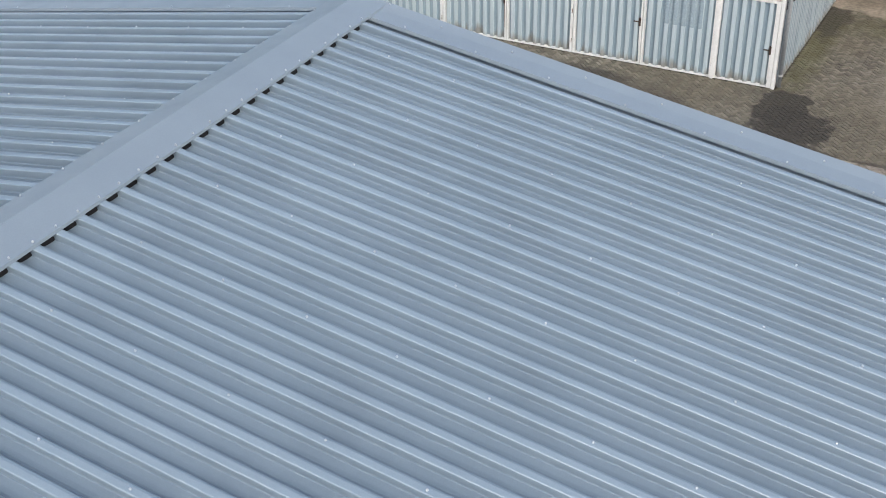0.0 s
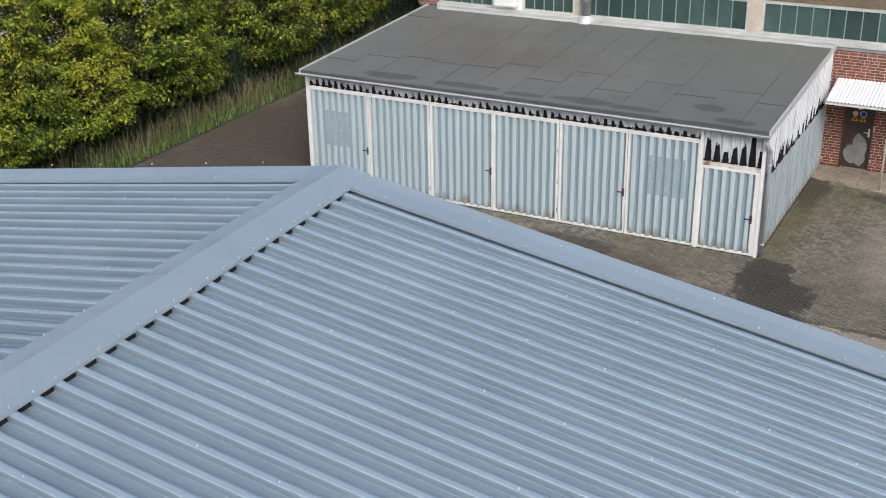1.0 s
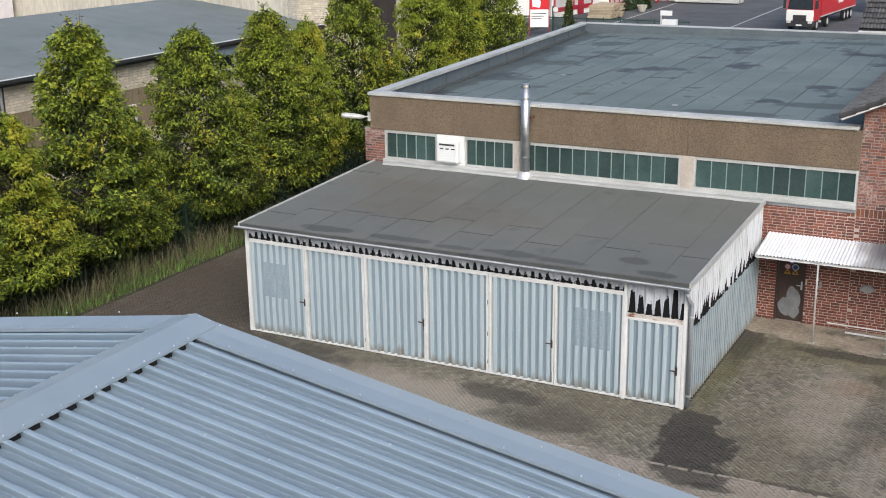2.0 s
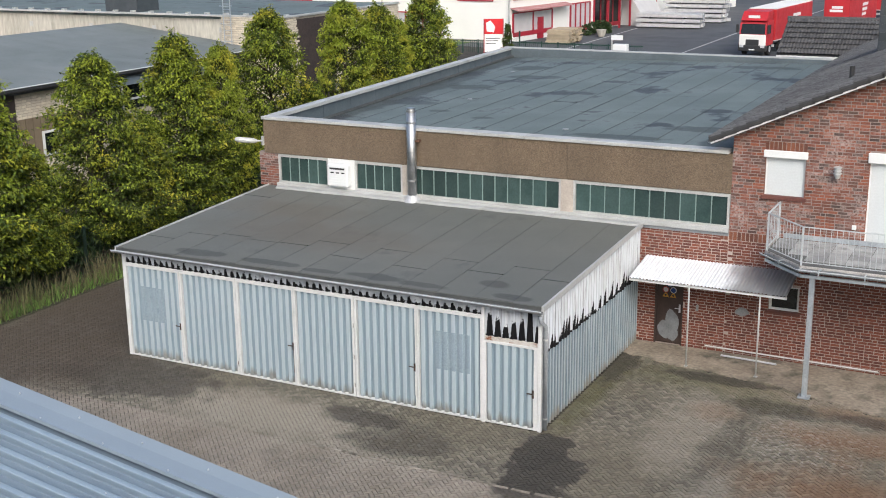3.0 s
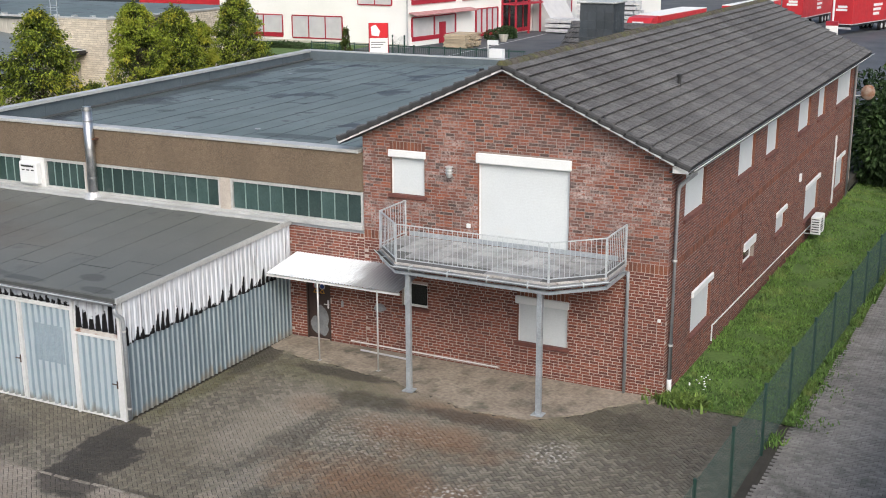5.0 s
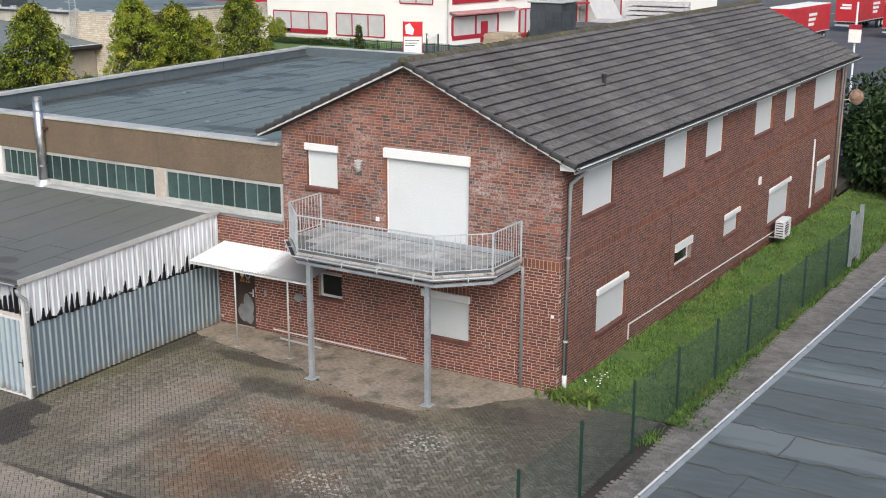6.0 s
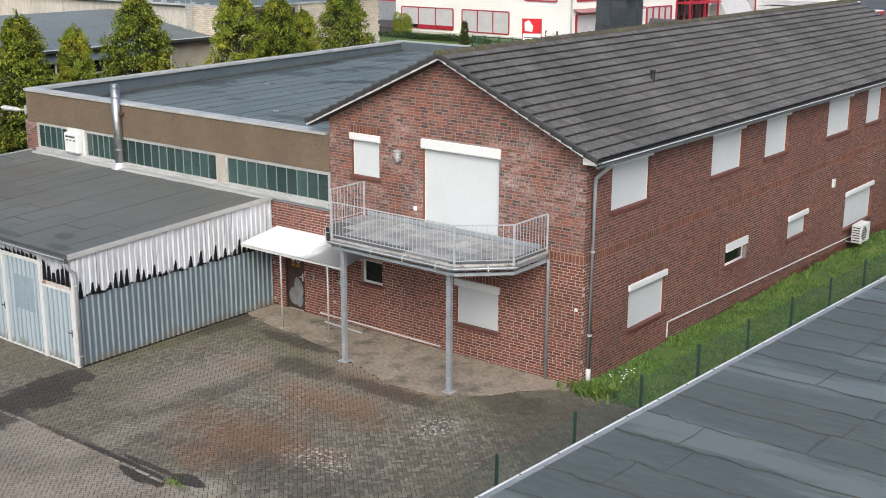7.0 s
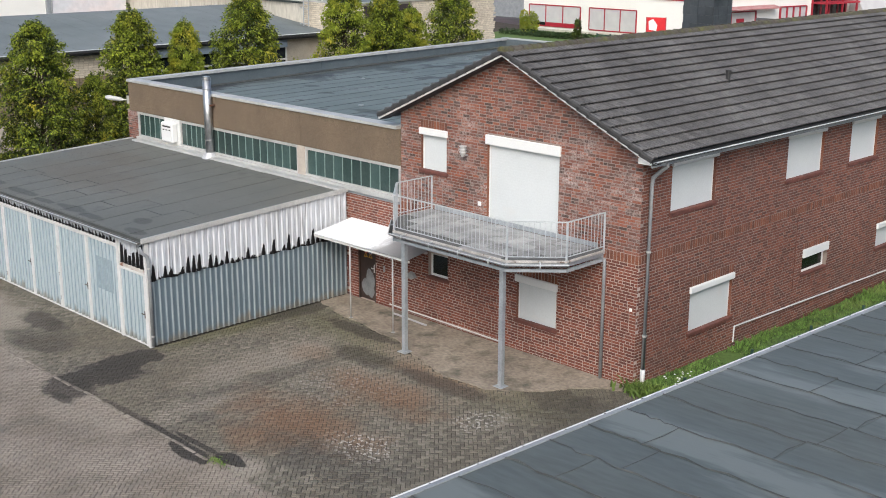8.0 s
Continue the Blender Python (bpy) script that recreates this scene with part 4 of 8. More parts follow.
rows = soldiers(-HOUSE_W, 0.0, *BAND)
for i in (0, 2):
    h = FRONT[i]
    rows += soldiers(h[0] - 0.02, h[1] + 0.02, h[3], lintel(h[3]))
lay(rows, (0, 0, 0), 0.0, front_wall, SOLDIER)
rows = soldiers(0.0, HOUSE_L, *BAND)
for i, h in enumerate(SIDE):
    if i > 5:
        rows += soldiers(h[0] - 0.02, h[1] + 0.02, h[3], lintel(h[3]))
lay(rows, (0, 0, 0), math.pi / 2, side_wall, SOLDIER)

for i, h in enumerate(FRONT[:3]):
    shutter_window(house, (h[0], 0, h[2]), 0.0, h[1] - h[0], h[3] - h[2], ("window closed by a white roller shutter", "wide balcony door closed by a white roller shutter", "window closed by a white roller shutter")[i], sill=i != 1, boxh=(0.19, 0.26, 0.2)[i])
pane_window(house, "window", (FRONT[3][0], 0, FRONT[3][2]), 0.0, FRONT[3][1] - FRONT[3][0], FRONT[3][3] - FRONT[3][2], "small white-framed window with dark glass")
for i, h in enumerate(SIDE):
    if i == 7:
        w = pane_window(house, "window", (0, h[0], h[2]), math.pi / 2, h[1] - h[0], h[3] - h[2], "small window with its shutter half up")
        bm = abox(-0.0, 0.06, h[0], h[1], h[3] - 0.25, h[3])
        part("shutter_box", bm, WHITE, w)
    else:
        shutter_window(house, (0, h[0], h[2]), math.pi / 2, h[1] - h[0], h[3] - h[2], "window closed by a white roller shutter")

# roof
roof = hung("roof", None, house, "dark grey concrete tile roof, weathered")
EAVE_R, EAVE_L, Y0, Y1 = 0.52, -9.32, -0.42, HOUSE_L + 0.4
for side, xe in ((1, EAVE_R), (-1, EAVE_L)):
    bm = bmesh.new()
    slab(bm, [(RIDGE_X, Y0 + 0.02, RIDGE_Z - 0.06), (xe, Y0 + 0.02, roof_z(xe) - 0.06), (xe, Y1, roof_z(xe) - 0.06), (RIDGE_X, Y1, RIDGE_Z - 0.06)], 0.1)
    part("roof_deck", bm, BLACK_PLASTIC, roof)
TILE_W, ROWS_N = 0.3, 15


def tile_shape(length, lip=0.074):
    """One interlocking tile: length runs down the slope along x, width along y, lying in the plane z = 0."""
    prof = [(0.0, 0.012), (0.025, 0.038), (0.065, 0.038), (0.09, 0.004), (0.145, 0.0), (0.17, 0.03), (0.215, 0.034), (0.24, 0.004), (TILE_W, 0.002)]
    n = len(prof)
    rings = ((0.0, 0.0), (length + 0.035, lip), (length + 0.01, lip - 0.03), (length - 0.07, 0.016))
    vs = [(x, y, z + up) for x, up in rings for y, z in prof]
    fs = [(r * n + i, r * n + i + 1, r * n + n + i + 1, r * n + n + i) for r in range(3) for i in range(n - 1)]
    fs += [(0, n, 2 * n, 3 * n), (n - 1, 4 * n - 1, 3 * n - 1, 2 * n - 1)]
    return vs, fs


for side, xe in ((1, EAVE_R), (-1, EAVE_L)):
    run = abs(xe - RIDGE_X)
    slope = math.hypot(run, PITCH * run)
    step = slope / ROWS_N
    d = Vector((side, 0, -PITCH)).normalized()
    nrm = Vector((side * PITCH, 0, 1)).normalized()
    shape = tile_shape(step)
    turned = Matrix((d, Vector((0, 1, 0)), nrm)).transposed().to_4x4()
    me = mesh_of("tile", *shape, TILE)
    verts, faces = [], []
    cols = int((Y1 - Y0) / TILE_W)
    count = 0
    for r in range(ROWS_N):
        for c in range(cols):
            p = Vector((RIDGE_X, Y0 + c * TILE_W, RIDGE_Z - 0.04)) + d * (r * step) + nrm * (0.004 * rb.random())
            if side == 1 and c < 20 and count < 300:
                ob = hung("tile", me, roof)
                ob.matrix_basis = Matrix.Translation(p) @ turned
                count += 1
                continue
            k = len(verts)
            verts += [p + turned @ Vector(v) for v in shape[0]]
            faces += [tuple(k + i for i in f) for f in shape[1]]
    hung("tiling", mesh_of("tiling", verts, faces, TILE), roof, kind="stuff")
for i in range(int((Y1 - Y0) / 0.38) + 1):
    y = Y0 - 0.03 + i * 0.38
    bm = bmesh.new()
    n = 9
    ends = []
    for yy, rr in ((y, 0.155), (y + 0.4, 0.14)):
        ends.append([bm.verts.new((RIDGE_X + rr * math.cos(math.pi * k / (n - 1)), yy, RIDGE_Z - 0.06 + rr * 0.85 * math.sin(math.pi * k / (n - 1)) + (0.015 if yy == y else 0))) for k in range(n)])
    for k in range(n - 1):
        bm.faces.new((ends[0][k], ends[0][k + 1], ends[1][k + 1], ends[1][k]))
    bm.faces.new(ends[0])
    part("ridge_tile", bm, RIDGE_TILE, roof)
# verge boards, fascia, soffit
for side, xe in ((1, EAVE_R), (-1, EAVE_L)):
    run = abs(xe - RIDGE_X)
    slope = math.hypot(run, PITCH * run)
    d = Vector((side, 0, -PITCH)).normalized()
    nrm = Vector((side * PITCH, 0, 1)).normalized()
    step = slope / ROWS_N
    for r in range(ROWS_N):
        # one verge tile a row: a rounded cover with its edge turned down over the gable, lapping the next below
        o = Vector((RIDGE_X, 0, RIDGE_Z - 0.04)) + d * (r * step)
        bm = bmesh.new()
        ends = []
        for along, lift in ((0.0, 0.026), (step + 0.045, 0.062), (step + 0.03, 0.01)):
            ends.append([bm.verts.new(o + d * along + Vector((0, y, 0)) + nrm * (lift + z)) for y, z in ((Y0 + 0.2, -0.012), (Y0 + 0.16, 0.012), (Y0 + 0.04, 0.018), (Y0 - 0.015, 0.008), (Y0 - 0.035, -0.03), (Y0 - 0.035, -0.12))])
        for a, b in zip(ends, ends[1:]):
            for i in range(5):
                bm.faces.new((a[i], a[i + 1], b[i + 1], b[i]))
        part("verge_tile", bm, VERGE_TILE, roof)
    bm = bmesh.new()
    bar(bm, (RIDGE_X, Y0 + 0.015, RIDGE_Z - 0.15), (xe, Y0 + 0.015, roof_z(xe) - 0.15), 0.05, 0.045)
    part("barge_board", bm, WHITE_PAINT, roof)
    bm = bmesh.new()
    slab(bm, [(RIDGE_X, Y0 + 0.06, RIDGE_Z - 0.18), (xe, Y0 + 0.06, roof_z(xe) - 0.18), (xe, 0.0, roof_z(xe) - 0.18), (RIDGE_X, 0.0, RIDGE_Z - 0.18)], 0.02)
    part("soffit", bm, BLACK_PLASTIC, roof)
# boxed-in eaves end
bm = bmesh.new()
for k in range(3):
    z = roof_z(EAVE_R) - 0.19 + k * 0.05
    box(bm, 0.1, EAVE_R - 0.02 - max(0, k - 1) * 0.09, Y0 + 0.06, Y0 + 0.085, z, z + 0.046)
part("eaves_end", bm, WHITE_PAINT, roof, "white boards closing the eaves")
part("fascia", abox(EAVE_R - 0.06, EAVE_R - 0.02, Y0 + 0.1, Y1, roof_z(EAVE_R) - 0.26, roof_z(EAVE_R) - 0.1), ZINC, roof)
# coloured black to paint in the shaded gap below the roof edge
part("eaves_board", abox(0.0, EAVE_R - 0.04, Y0 + 0.1, Y1, roof_z(EAVE_R) - 0.2, roof_z(EAVE_R) - 0.18), BLACK_PLASTIC, roof)


def gutter(parent, a, b, r, mat, name="gutter"):
    """A half-round gutter from a to b."""
    a, b = Vector(a), Vector(b)
    d = (b - a).normalized()
    s = d.cross(Vector((0, 0, 1))).normalized()
    bm = bmesh.new()
    rings = []
    for p in (a, b):
        outer = [bm.verts.new(p + s * r * math.cos(q) - Vector((0, 0, 1)) * r * math.sin(q)) for q in [math.pi * k / 8 for k in range(9)]]
        inner = [bm.verts.new(p + s * (r - 0.008) * math.cos(q) - Vector((0, 0, 1)) * (r - 0.008) * math.sin(q)) for q in [math.pi * k / 8 for k in range(8, -1, -1)]]
        rings.append(outer + inner)
    n = len(rings[0])
    for k in range(n):
        bm.faces.new((rings[0][k], rings[0][(k + 1) % n], rings[1][(k + 1) % n], rings[1][k]))
    bm.faces.new(rings[0][:9] + rings[0][9:])
    bm.faces.new((rings[1][:9] + rings[1][9:])[::-1])
    return part(name, bm, mat, parent)


gutter(house, (EAVE_R + 0.05, Y0 + 0.1, roof_z(EAVE_R) - 0.1), (EAVE_R + 0.05, Y1, roof_z(EAVE_R) - 0.12), 0.06, ZINC)
part("gutter_rim", rod(bmesh.new(), [(EAVE_R + 0.11, Y0 + 0.1, roof_z(EAVE_R) - 0.095), (EAVE_R + 0.11, Y1, roof_z(EAVE_R) - 0.115)], 0.012, 6), WHITE, house)
part("gutter_sludge", abox(EAVE_R + 0.0, EAVE_R + 0.1, Y0 + 0.12, Y1 - 0.02, roof_z(EAVE_R) - 0.145, roof_z(EAVE_R) - 0.13), GUTTER_DARK, house)
gutter(house, (EAVE_L - 0.05, Y0 + 0.1, roof_z(EAVE_L) - 0.1), (EAVE_L - 0.05, 24.0, roof_z(EAVE_L) - 0.12), 0.075, COPING)
pipe = part("downpipe", rod(bmesh.new(), [(0.5, 0.32, 6.0), (0.5, 0.32, 5.9), (0.3, 0.3, 5.72), (0.12, 0.28, 5.55), (0.09, 0.28, 5.35), (0.09, 0.28, 0.3)], 0.055, 10), ZINC, house, "grey zinc downpipe", smooth=True)
part("pipe_shoe", rod(bmesh.new(), [(0.09, 0.28, 0.45), (0.09, 0.28, 0.0)], 0.066, 10), WHITE_PAINT, pipe, smooth=True)
for z in (1.35, 3.6):
    part("pipe_clip", rod(bmesh.new(), [(0.09, 0.28, z), (0.09, 0.28, z + 0.05)], 0.064, 10), COPING, pipe)
part("downpipe", rod(bmesh.new(), [(-1.0, -0.1, 3.3), (-1.0, -0.09, 3.1), (-1.0, -0.09, 0.0)], 0.045, 8), ZINC, house, "grey zinc downpipe below the balcony", smooth=True)
part("downpipe", rod(bmesh.new(), [(0.12, 29.2, 5.9), (0.08, 29.2, 5.6), (0.08, 29.2, -0.5)], 0.05, 8), ZINC, house, smooth=True)
part("conduit", rod(bmesh.new(), [(0.05, 4.7, 0.1), (0.05, 4.72, 0.56), (0.05, 20.4, 0.1)], 0.022, 6), WHITE_PAINT, house, "white cable conduit along the wall")
part("conduit", rod(bmesh.new(), [(0.05, 25.2, 0.0), (0.05, 25.2, 3.0)], 0.04, 6), WHITE_PAINT, house, "white cable conduit up the wall")
part("conduit", rod(bmesh.new(), [(0.02, 7.95, 0.9), (0.02, 7.95, 3.25)], 0.012, 5), SILL, house)
part("wall_box", abox(0.0, 0.08, 17.2, 17.4, 2.45, 2.75, bevel=0.01), WHITE, house)
part("wall_box", abox(-0.2, -0.12, -0.05, 0.0, 2.05, 2.13, bevel=0.01), WHITE, house)
part("socket_box", abox(-5.58, -5.47, -0.05, 0.0, 3.93, 4.05, bevel=0.01), WHITE, house)
part("vent_pipe", rod(bmesh.new(), [(-1.75, 6.45, 7.1), (-1.75, 6.45, 7.48)], 0.06, 10), BLACK_PLASTIC, roof)
part("vent_cap", rod(bmesh.new(), [(-1.75, 6.45, 7.48), (-1.75, 6.45, 7.56)], [0.085, 0.092], 10), BLACK_PLASTIC, roof)
part("vent_pipe", rod(bmesh.new(), [(-6.2, 2.2, 7.3), (-6.2, 2.2, 7.95)], 0.07, 10), BLACK_PLASTIC, roof)

# chimney clad in slate and the tiled dormer beside it
chimney = part("chimney", abox(-6.75, -5.55, 11.4, 12.5, 6.8, 9.22), BLACK_PLASTIC, house, "chimney clad in dark blue slate")
rs = random.Random(9)
for k in range(7):
    z = 7.2 + k * 0.29
    for j in range(4):
        x = -6.76 + j * 0.3 + (0.0 if k % 2 else 0.02)
        part("slate", abox(x + 0.005, x + 0.297, 11.375 - 0.006 * (j % 2), 11.398, z, z + 0.285), SLATE, chimney)
        y = 11.4 + j * 0.275
        part("slate", abox(-5.548, -5.525 + 0.006 * (j % 2), y + 0.005, y + 0.27, z, z + 0.285), SLATE, chimney)
part("chimney_cap", abox(-6.85, -5.45, 11.3, 12.6, 9.22, 9.29, bevel=0.02), COPING, chimney)
# rear wing with a tiled roof behind the hall
wing = hung("rear_wing", None, house, "low rear wing with a dark tiled roof behind the hall")
part("wing_wall", abox(-12.3, -8.9, 24.6, 28.4, -0.5, 5.75), BRICK_PLAIN, wing)
WE, WR, WZ0, WZ1 = 24.0, 26.4, 5.88, 7.3
bm = bmesh.new()
slab(bm, [(-12.7, WE, WZ0), (-4.5, WE, WZ0), (-4.5, WR, WZ1), (-12.7, WR, WZ1)], 0.1)
slab(bm, [(-12.7, WR, WZ1), (-4.5, WR, WZ1), (-4.5, 2 * WR - WE, WZ0), (-12.7, 2 * WR - WE, WZ0)], 0.1)
part("wing_deck", bm, BLACK_PLASTIC, wing)
dd = Vector((0, WE - WR, WZ0 - WZ1)).normalized()
dn = Vector((0, WZ0 - WZ1, WR - WE)).normalized()
dstep = math.hypot(WR - WE, WZ1 - WZ0) / 7
dshape = tile_shape(dstep)
dturn = Matrix((dd, Vector((1, 0, 0)), dn)).transposed().to_4x4()
dme = mesh_of("tile", *dshape, TILE)
for r in range(7):
    for c in range(20):
        ob = hung("tile", dme, wing)
        ob.matrix_basis = Matrix.Translation(Vector((-12.7 + c * TILE_W, WR, WZ1 + 0.02)) + dd * (r * dstep)) @ dturn
part("wing_fascia", abox(-12.7, -9.0, WE - 0.04, WE, WZ0 - 0.2, WZ0 - 0.06), WHITE_PAINT, wing)
part("wing_ridge", rod(bmesh.new(), [(-12.75, WR, WZ1), (-4.5, WR, WZ1)], 0.12, 8), TILE, wing)

# lamp on the gable
lamp = hung("wall_lamp", None, house, "grey lantern on the brick gable")
part("lamp_bracket", bar(bmesh.new(), (-6.02, 0, 5.32), (-6.02, -0.2, 5.32), 0.04, 0.05), ALU, lamp)
part("lamp_head", rod(bmesh.new(), [(-6.02, -0.2, 5.3), (-6.02, -0.2, 5.38), (-6.02, -0.2, 5.6), (-6.02, -0.2, 5.62)], [0.05, 0.085, 0.085, 0.045], 12), COPING, lamp)
for z in (5.42, 5.5, 5.58):
    part("lamp_ring", rod(bmesh.new(), [(-6.02, -0.2, z), (-6.02, -0.2, z + 0.02)], 0.11, 12), ALU, lamp)

# satellite dish on the far corner
dish = thing("satellite_dish", "round rusty satellite dish on a bracket at the far wall corner", "satellite dish", at=(0.5, 30.4, 4.2))
bm = bmesh.new()
rings = []
for k in range(6):
    r = 0.36 * k / 5
    rings.append([bm.verts.new((0.55 + r * math.cos(q) * 0.9, 30.3 - 0.25 + 0.5 * r * r * 2, 4.3 + r * math.sin(q))) for q in [math.tau * i / 16 for i in range(16)]] if k else [bm.verts.new((0.55, 30.05, 4.3))])
for i in range(16):
    bm.faces.new((rings[0][0], rings[1][i], rings[1][(i + 1) % 16]))
for a, b in zip(rings[1:], rings[2:]):
    for i in range(16):
        bm.faces.new((a[i], a[(i + 1) % 16], b[(i + 1) % 16], b[i]))
part("reflector", bm, surface("dish_paint", (0.2, 0.085, 0.04), (0.3, 0.24, 0.2), 0.6, big=4), dish)
part("dish_arm", rod(bmesh.new(), [(0.0, 30.2, 4.1), (0.5, 30.3, 4.2), (0.55, 30.1, 4.3)], 0.025, 6), ALU, dish)

# heat pump unit
ac = thing("heat_pump_unit", "white heat pump outdoor unit on wall brackets above the grass", "heat pump", at=(0.4, 19.5, 0))
part("casing", abox(0.25, 0.62, 19.1, 20.05, 0.02, 0.72, bevel=0.02), WHITE, ac)
part("grille", rod(bmesh.new(), [(0.62, 19.42, 0.37), (0.632, 19.42, 0.37)], 0.27, 18), BLACK_PLASTIC, ac)
for i in range(5):
    part("grille_bar", abox(0.63, 0.645, 19.16, 19.68, 0.16 + i * 0.1, 0.18 + i * 0.1), WHITE, ac)
for i in range(6):
    part("front_louvre", abox(0.3, 0.57, 19.08, 19.1, 0.1 + i * 0.1, 0.13 + i * 0.1), BLACK_PLASTIC, ac)
for y in (19.25, 19.9):
    part("bracket", bar(bmesh.new(), (0, y, 0.0), (0.62, y, 0.0), 0.04, 0.04), ALU, ac)

# ---- steel balcony ----
balcony = thing("balcony", "galvanised steel balcony on two posts with a bar railing", "balcony", at=(-4.3, -1.3, 0))
DECK_Z = 3.52
RIM = [(-7.46, -0.01), (-7.46, -1.42), (-6.38, -2.52), (-2.18, -2.56), (-1.1, -1.52), (-1.1, -0.01)]
part("deck_plate", prism(bmesh.new(), RIM, 3.34, DECK_Z - 0.055), ZINC, balcony)
for i in range(13):
    for j in range(5):
        x, y = -7.4 + i * 0.5, -0.06 - j * 0.5
        quad = [(x, y - 0.482), (x + 0.482, y - 0.482), (x + 0.482, y), (x, y)]
        if x + 0.49 < -1.1 and all(inside(px, py - 0.0, RIM + [(-1.1, 0.2), (-7.46, 0.2)]) for px, py in quad):
            part("deck_slab", prism(bmesh.new(), quad, DECK_Z - 0.052, DECK_Z + rs.uniform(-0.004, 0.004)), DECK, balcony)
part("deck_screed", prism(bmesh.new(), [(x * 0.995 - 0.02, y * 0.985) for x, y in RIM], DECK_Z - 0.053, DECK_Z - 0.014), SEAM_GREY, balcony)
EDGE_STRIP = surface("chalky_edge_strip", (0.5, 0.49, 0.47), (0.36, 0.35, 0.33), 0.8, big=4, fine=40, vary=0.5, dirt=(0.12, 0.085, 0.06), dirt_scale=5.0, dirt_lo=0.56, dirt_hi=0.68)


def outset(pts, by):
    """The open outline pts moved out by that much, corners mitred."""
    out = []
    ns = [Vector((b - d, c - a, 0)).normalized() for (a, b), (c, d) in zip(pts, pts[1:])]
    for i, (x, y) in enumerate(pts):
        n = ns[0] if i == 0 else ns[-1] if i == len(pts) - 1 else (ns[i - 1] + ns[i]).normalized() / max(0.5, (ns[i - 1] + ns[i]).normalized().dot(ns[i]))
        out.append((x - n.x * by, y - n.y * by))
    return out


G_IN, G_MID, G_OUT = outset(RIM, 0.03), outset(RIM, 0.1), outset(RIM, 0.165)
for i, ((a, b), (c, d)) in enumerate(zip(RIM, RIM[1:])):
    part("edge_beam", bar(bmesh.new(), (a, b, 3.25), (c, d, 3.25), 0.07, 0.08), GALV, balcony)
    part("edge_strip", bar(bmesh.new(), (*G_IN[i], 3.485), (*G_IN[i + 1], 3.485), 0.03, 0.06), EDGE_STRIP, balcony)
    if 0 < i < 4:
        gutter(balcony, (*G_MID[i], 3.43), (*G_MID[i + 1], 3.43), 0.065, ZINC)
        part("gutter_sludge", bar(bmesh.new(), (*G_MID[i], 3.395), (*G_MID[i + 1], 3.395), 0.1, 0.02), GUTTER_DARK, balcony, "dark strip laid inside the gutter")
        part("gutter_rim", rod(bmesh.new(), [(*G_OUT[i], 3.435), (*G_OUT[i + 1], 3.435)], 0.013, 6), RAIL_STEEL, balcony)
        n = max(1, round(math.hypot(c - a, d - b) / 1.05))
        for k in range(n):
            f = (k + 0.5) / n if n > 1 else 0.55
            p, q = Vector((*G_OUT[i], 0)).lerp(Vector((*G_OUT[i + 1], 0)), f), Vector((*G_IN[i], 0)).lerp(Vector((*G_IN[i + 1], 0)), f)
            o = (p - q).normalized() * 0.018
            bm = bmesh.new()
            bar(bm, (q.x, q.y, 3.485), (p.x + o.x, p.y + o.y, 3.475), 0.035, 0.012)
            bar(bm, (p.x + o.x, p.y + o.y, 3.48), (p.x + o.x, p.y + o.y, 3.34), 0.035, 0.012, up=(o.x, o.y, 0))
            part("gutter_hook", bm, RAIL_STEEL, balcony)
for x in (-6.1, -2.45):
    post = part("post", abox(x - 0.065, x + 0.065, -2.46, -2.33, 0.02, 3.34, bevel=0.008), GALV, balcony)
    part("base_plate", abox(x - 0.15, x + 0.15, -2.55, -2.25, 0.0, 0.025), GALV, post)
part("wall_beam", abox(-7.46, -1.1, -0.1, -0.02, 3.2, 3.36), GALV, balcony)
for x in (-6.1, -4.3, -2.45):
    part("floor_beam", abox(x - 0.05, x + 0.05, -2.45, -0.1, 3.2, 3.34), GALV, balcony)
RAIL_Z = 4.5
rail = hung("railing", None, balcony, "galvanised bar railing")
for k, ((a, b), (c, d)) in enumerate(zip(RIM, RIM[1:])):
    part("handrail", bar(bmesh.new(), (a, b, RAIL_Z), (c, d, RAIL_Z), 0.045, 0.022), RAIL_STEEL, rail)
    part("lower_rail", bar(bmesh.new(), (a, b, 3.6), (c, d, 3.6), 0.03, 0.016), RAIL_STEEL, rail)
    L = math.hypot(c - a, d - b)
    n = int(L / 0.135)
    for i in range(1, n):
        f = i / n
        x, y = a + (c - a) * f, b + (d - b) * f
        part("baluster", abox(x - 0.0055, x + 0.0055, y - 0.0055, y + 0.0055, 3.6, RAIL_Z), RAIL_STEEL, rail)
    m = 1
    for i in range(m + 1):
        f = i / m
        x, y = a + (c - a) * f, b + (d - b) * f
        if k in (0, 2, 4) or 0 < i < m:
            part("rail_post", abox(x - 0.022, x + 0.022, y - 0.022, y + 0.022, 3.4, RAIL_Z), RAIL_STEEL, rail)
# glazed kick panel along the door side
part("kick_panel", abox(-7.3, -1.3, -0.06, -0.03, 3.53, 3.66), GALV, balcony)

# ---- porch canopy ----
CANOPY_SHEET = surface("whitened_sheet", (0.8, 0.83, 0.84), (0.74, 0.77, 0.79), 0.4, 0.0, big=1.0, stretch=(1, 0.2, 1), bump=0.05, dirt=(0.5, 0.52, 0.53), dirt_scale=1.6, dirt_lo=0.6)
t = CANOPY_SHEET.node_tree
b = t.nodes["Principled BSDF"]
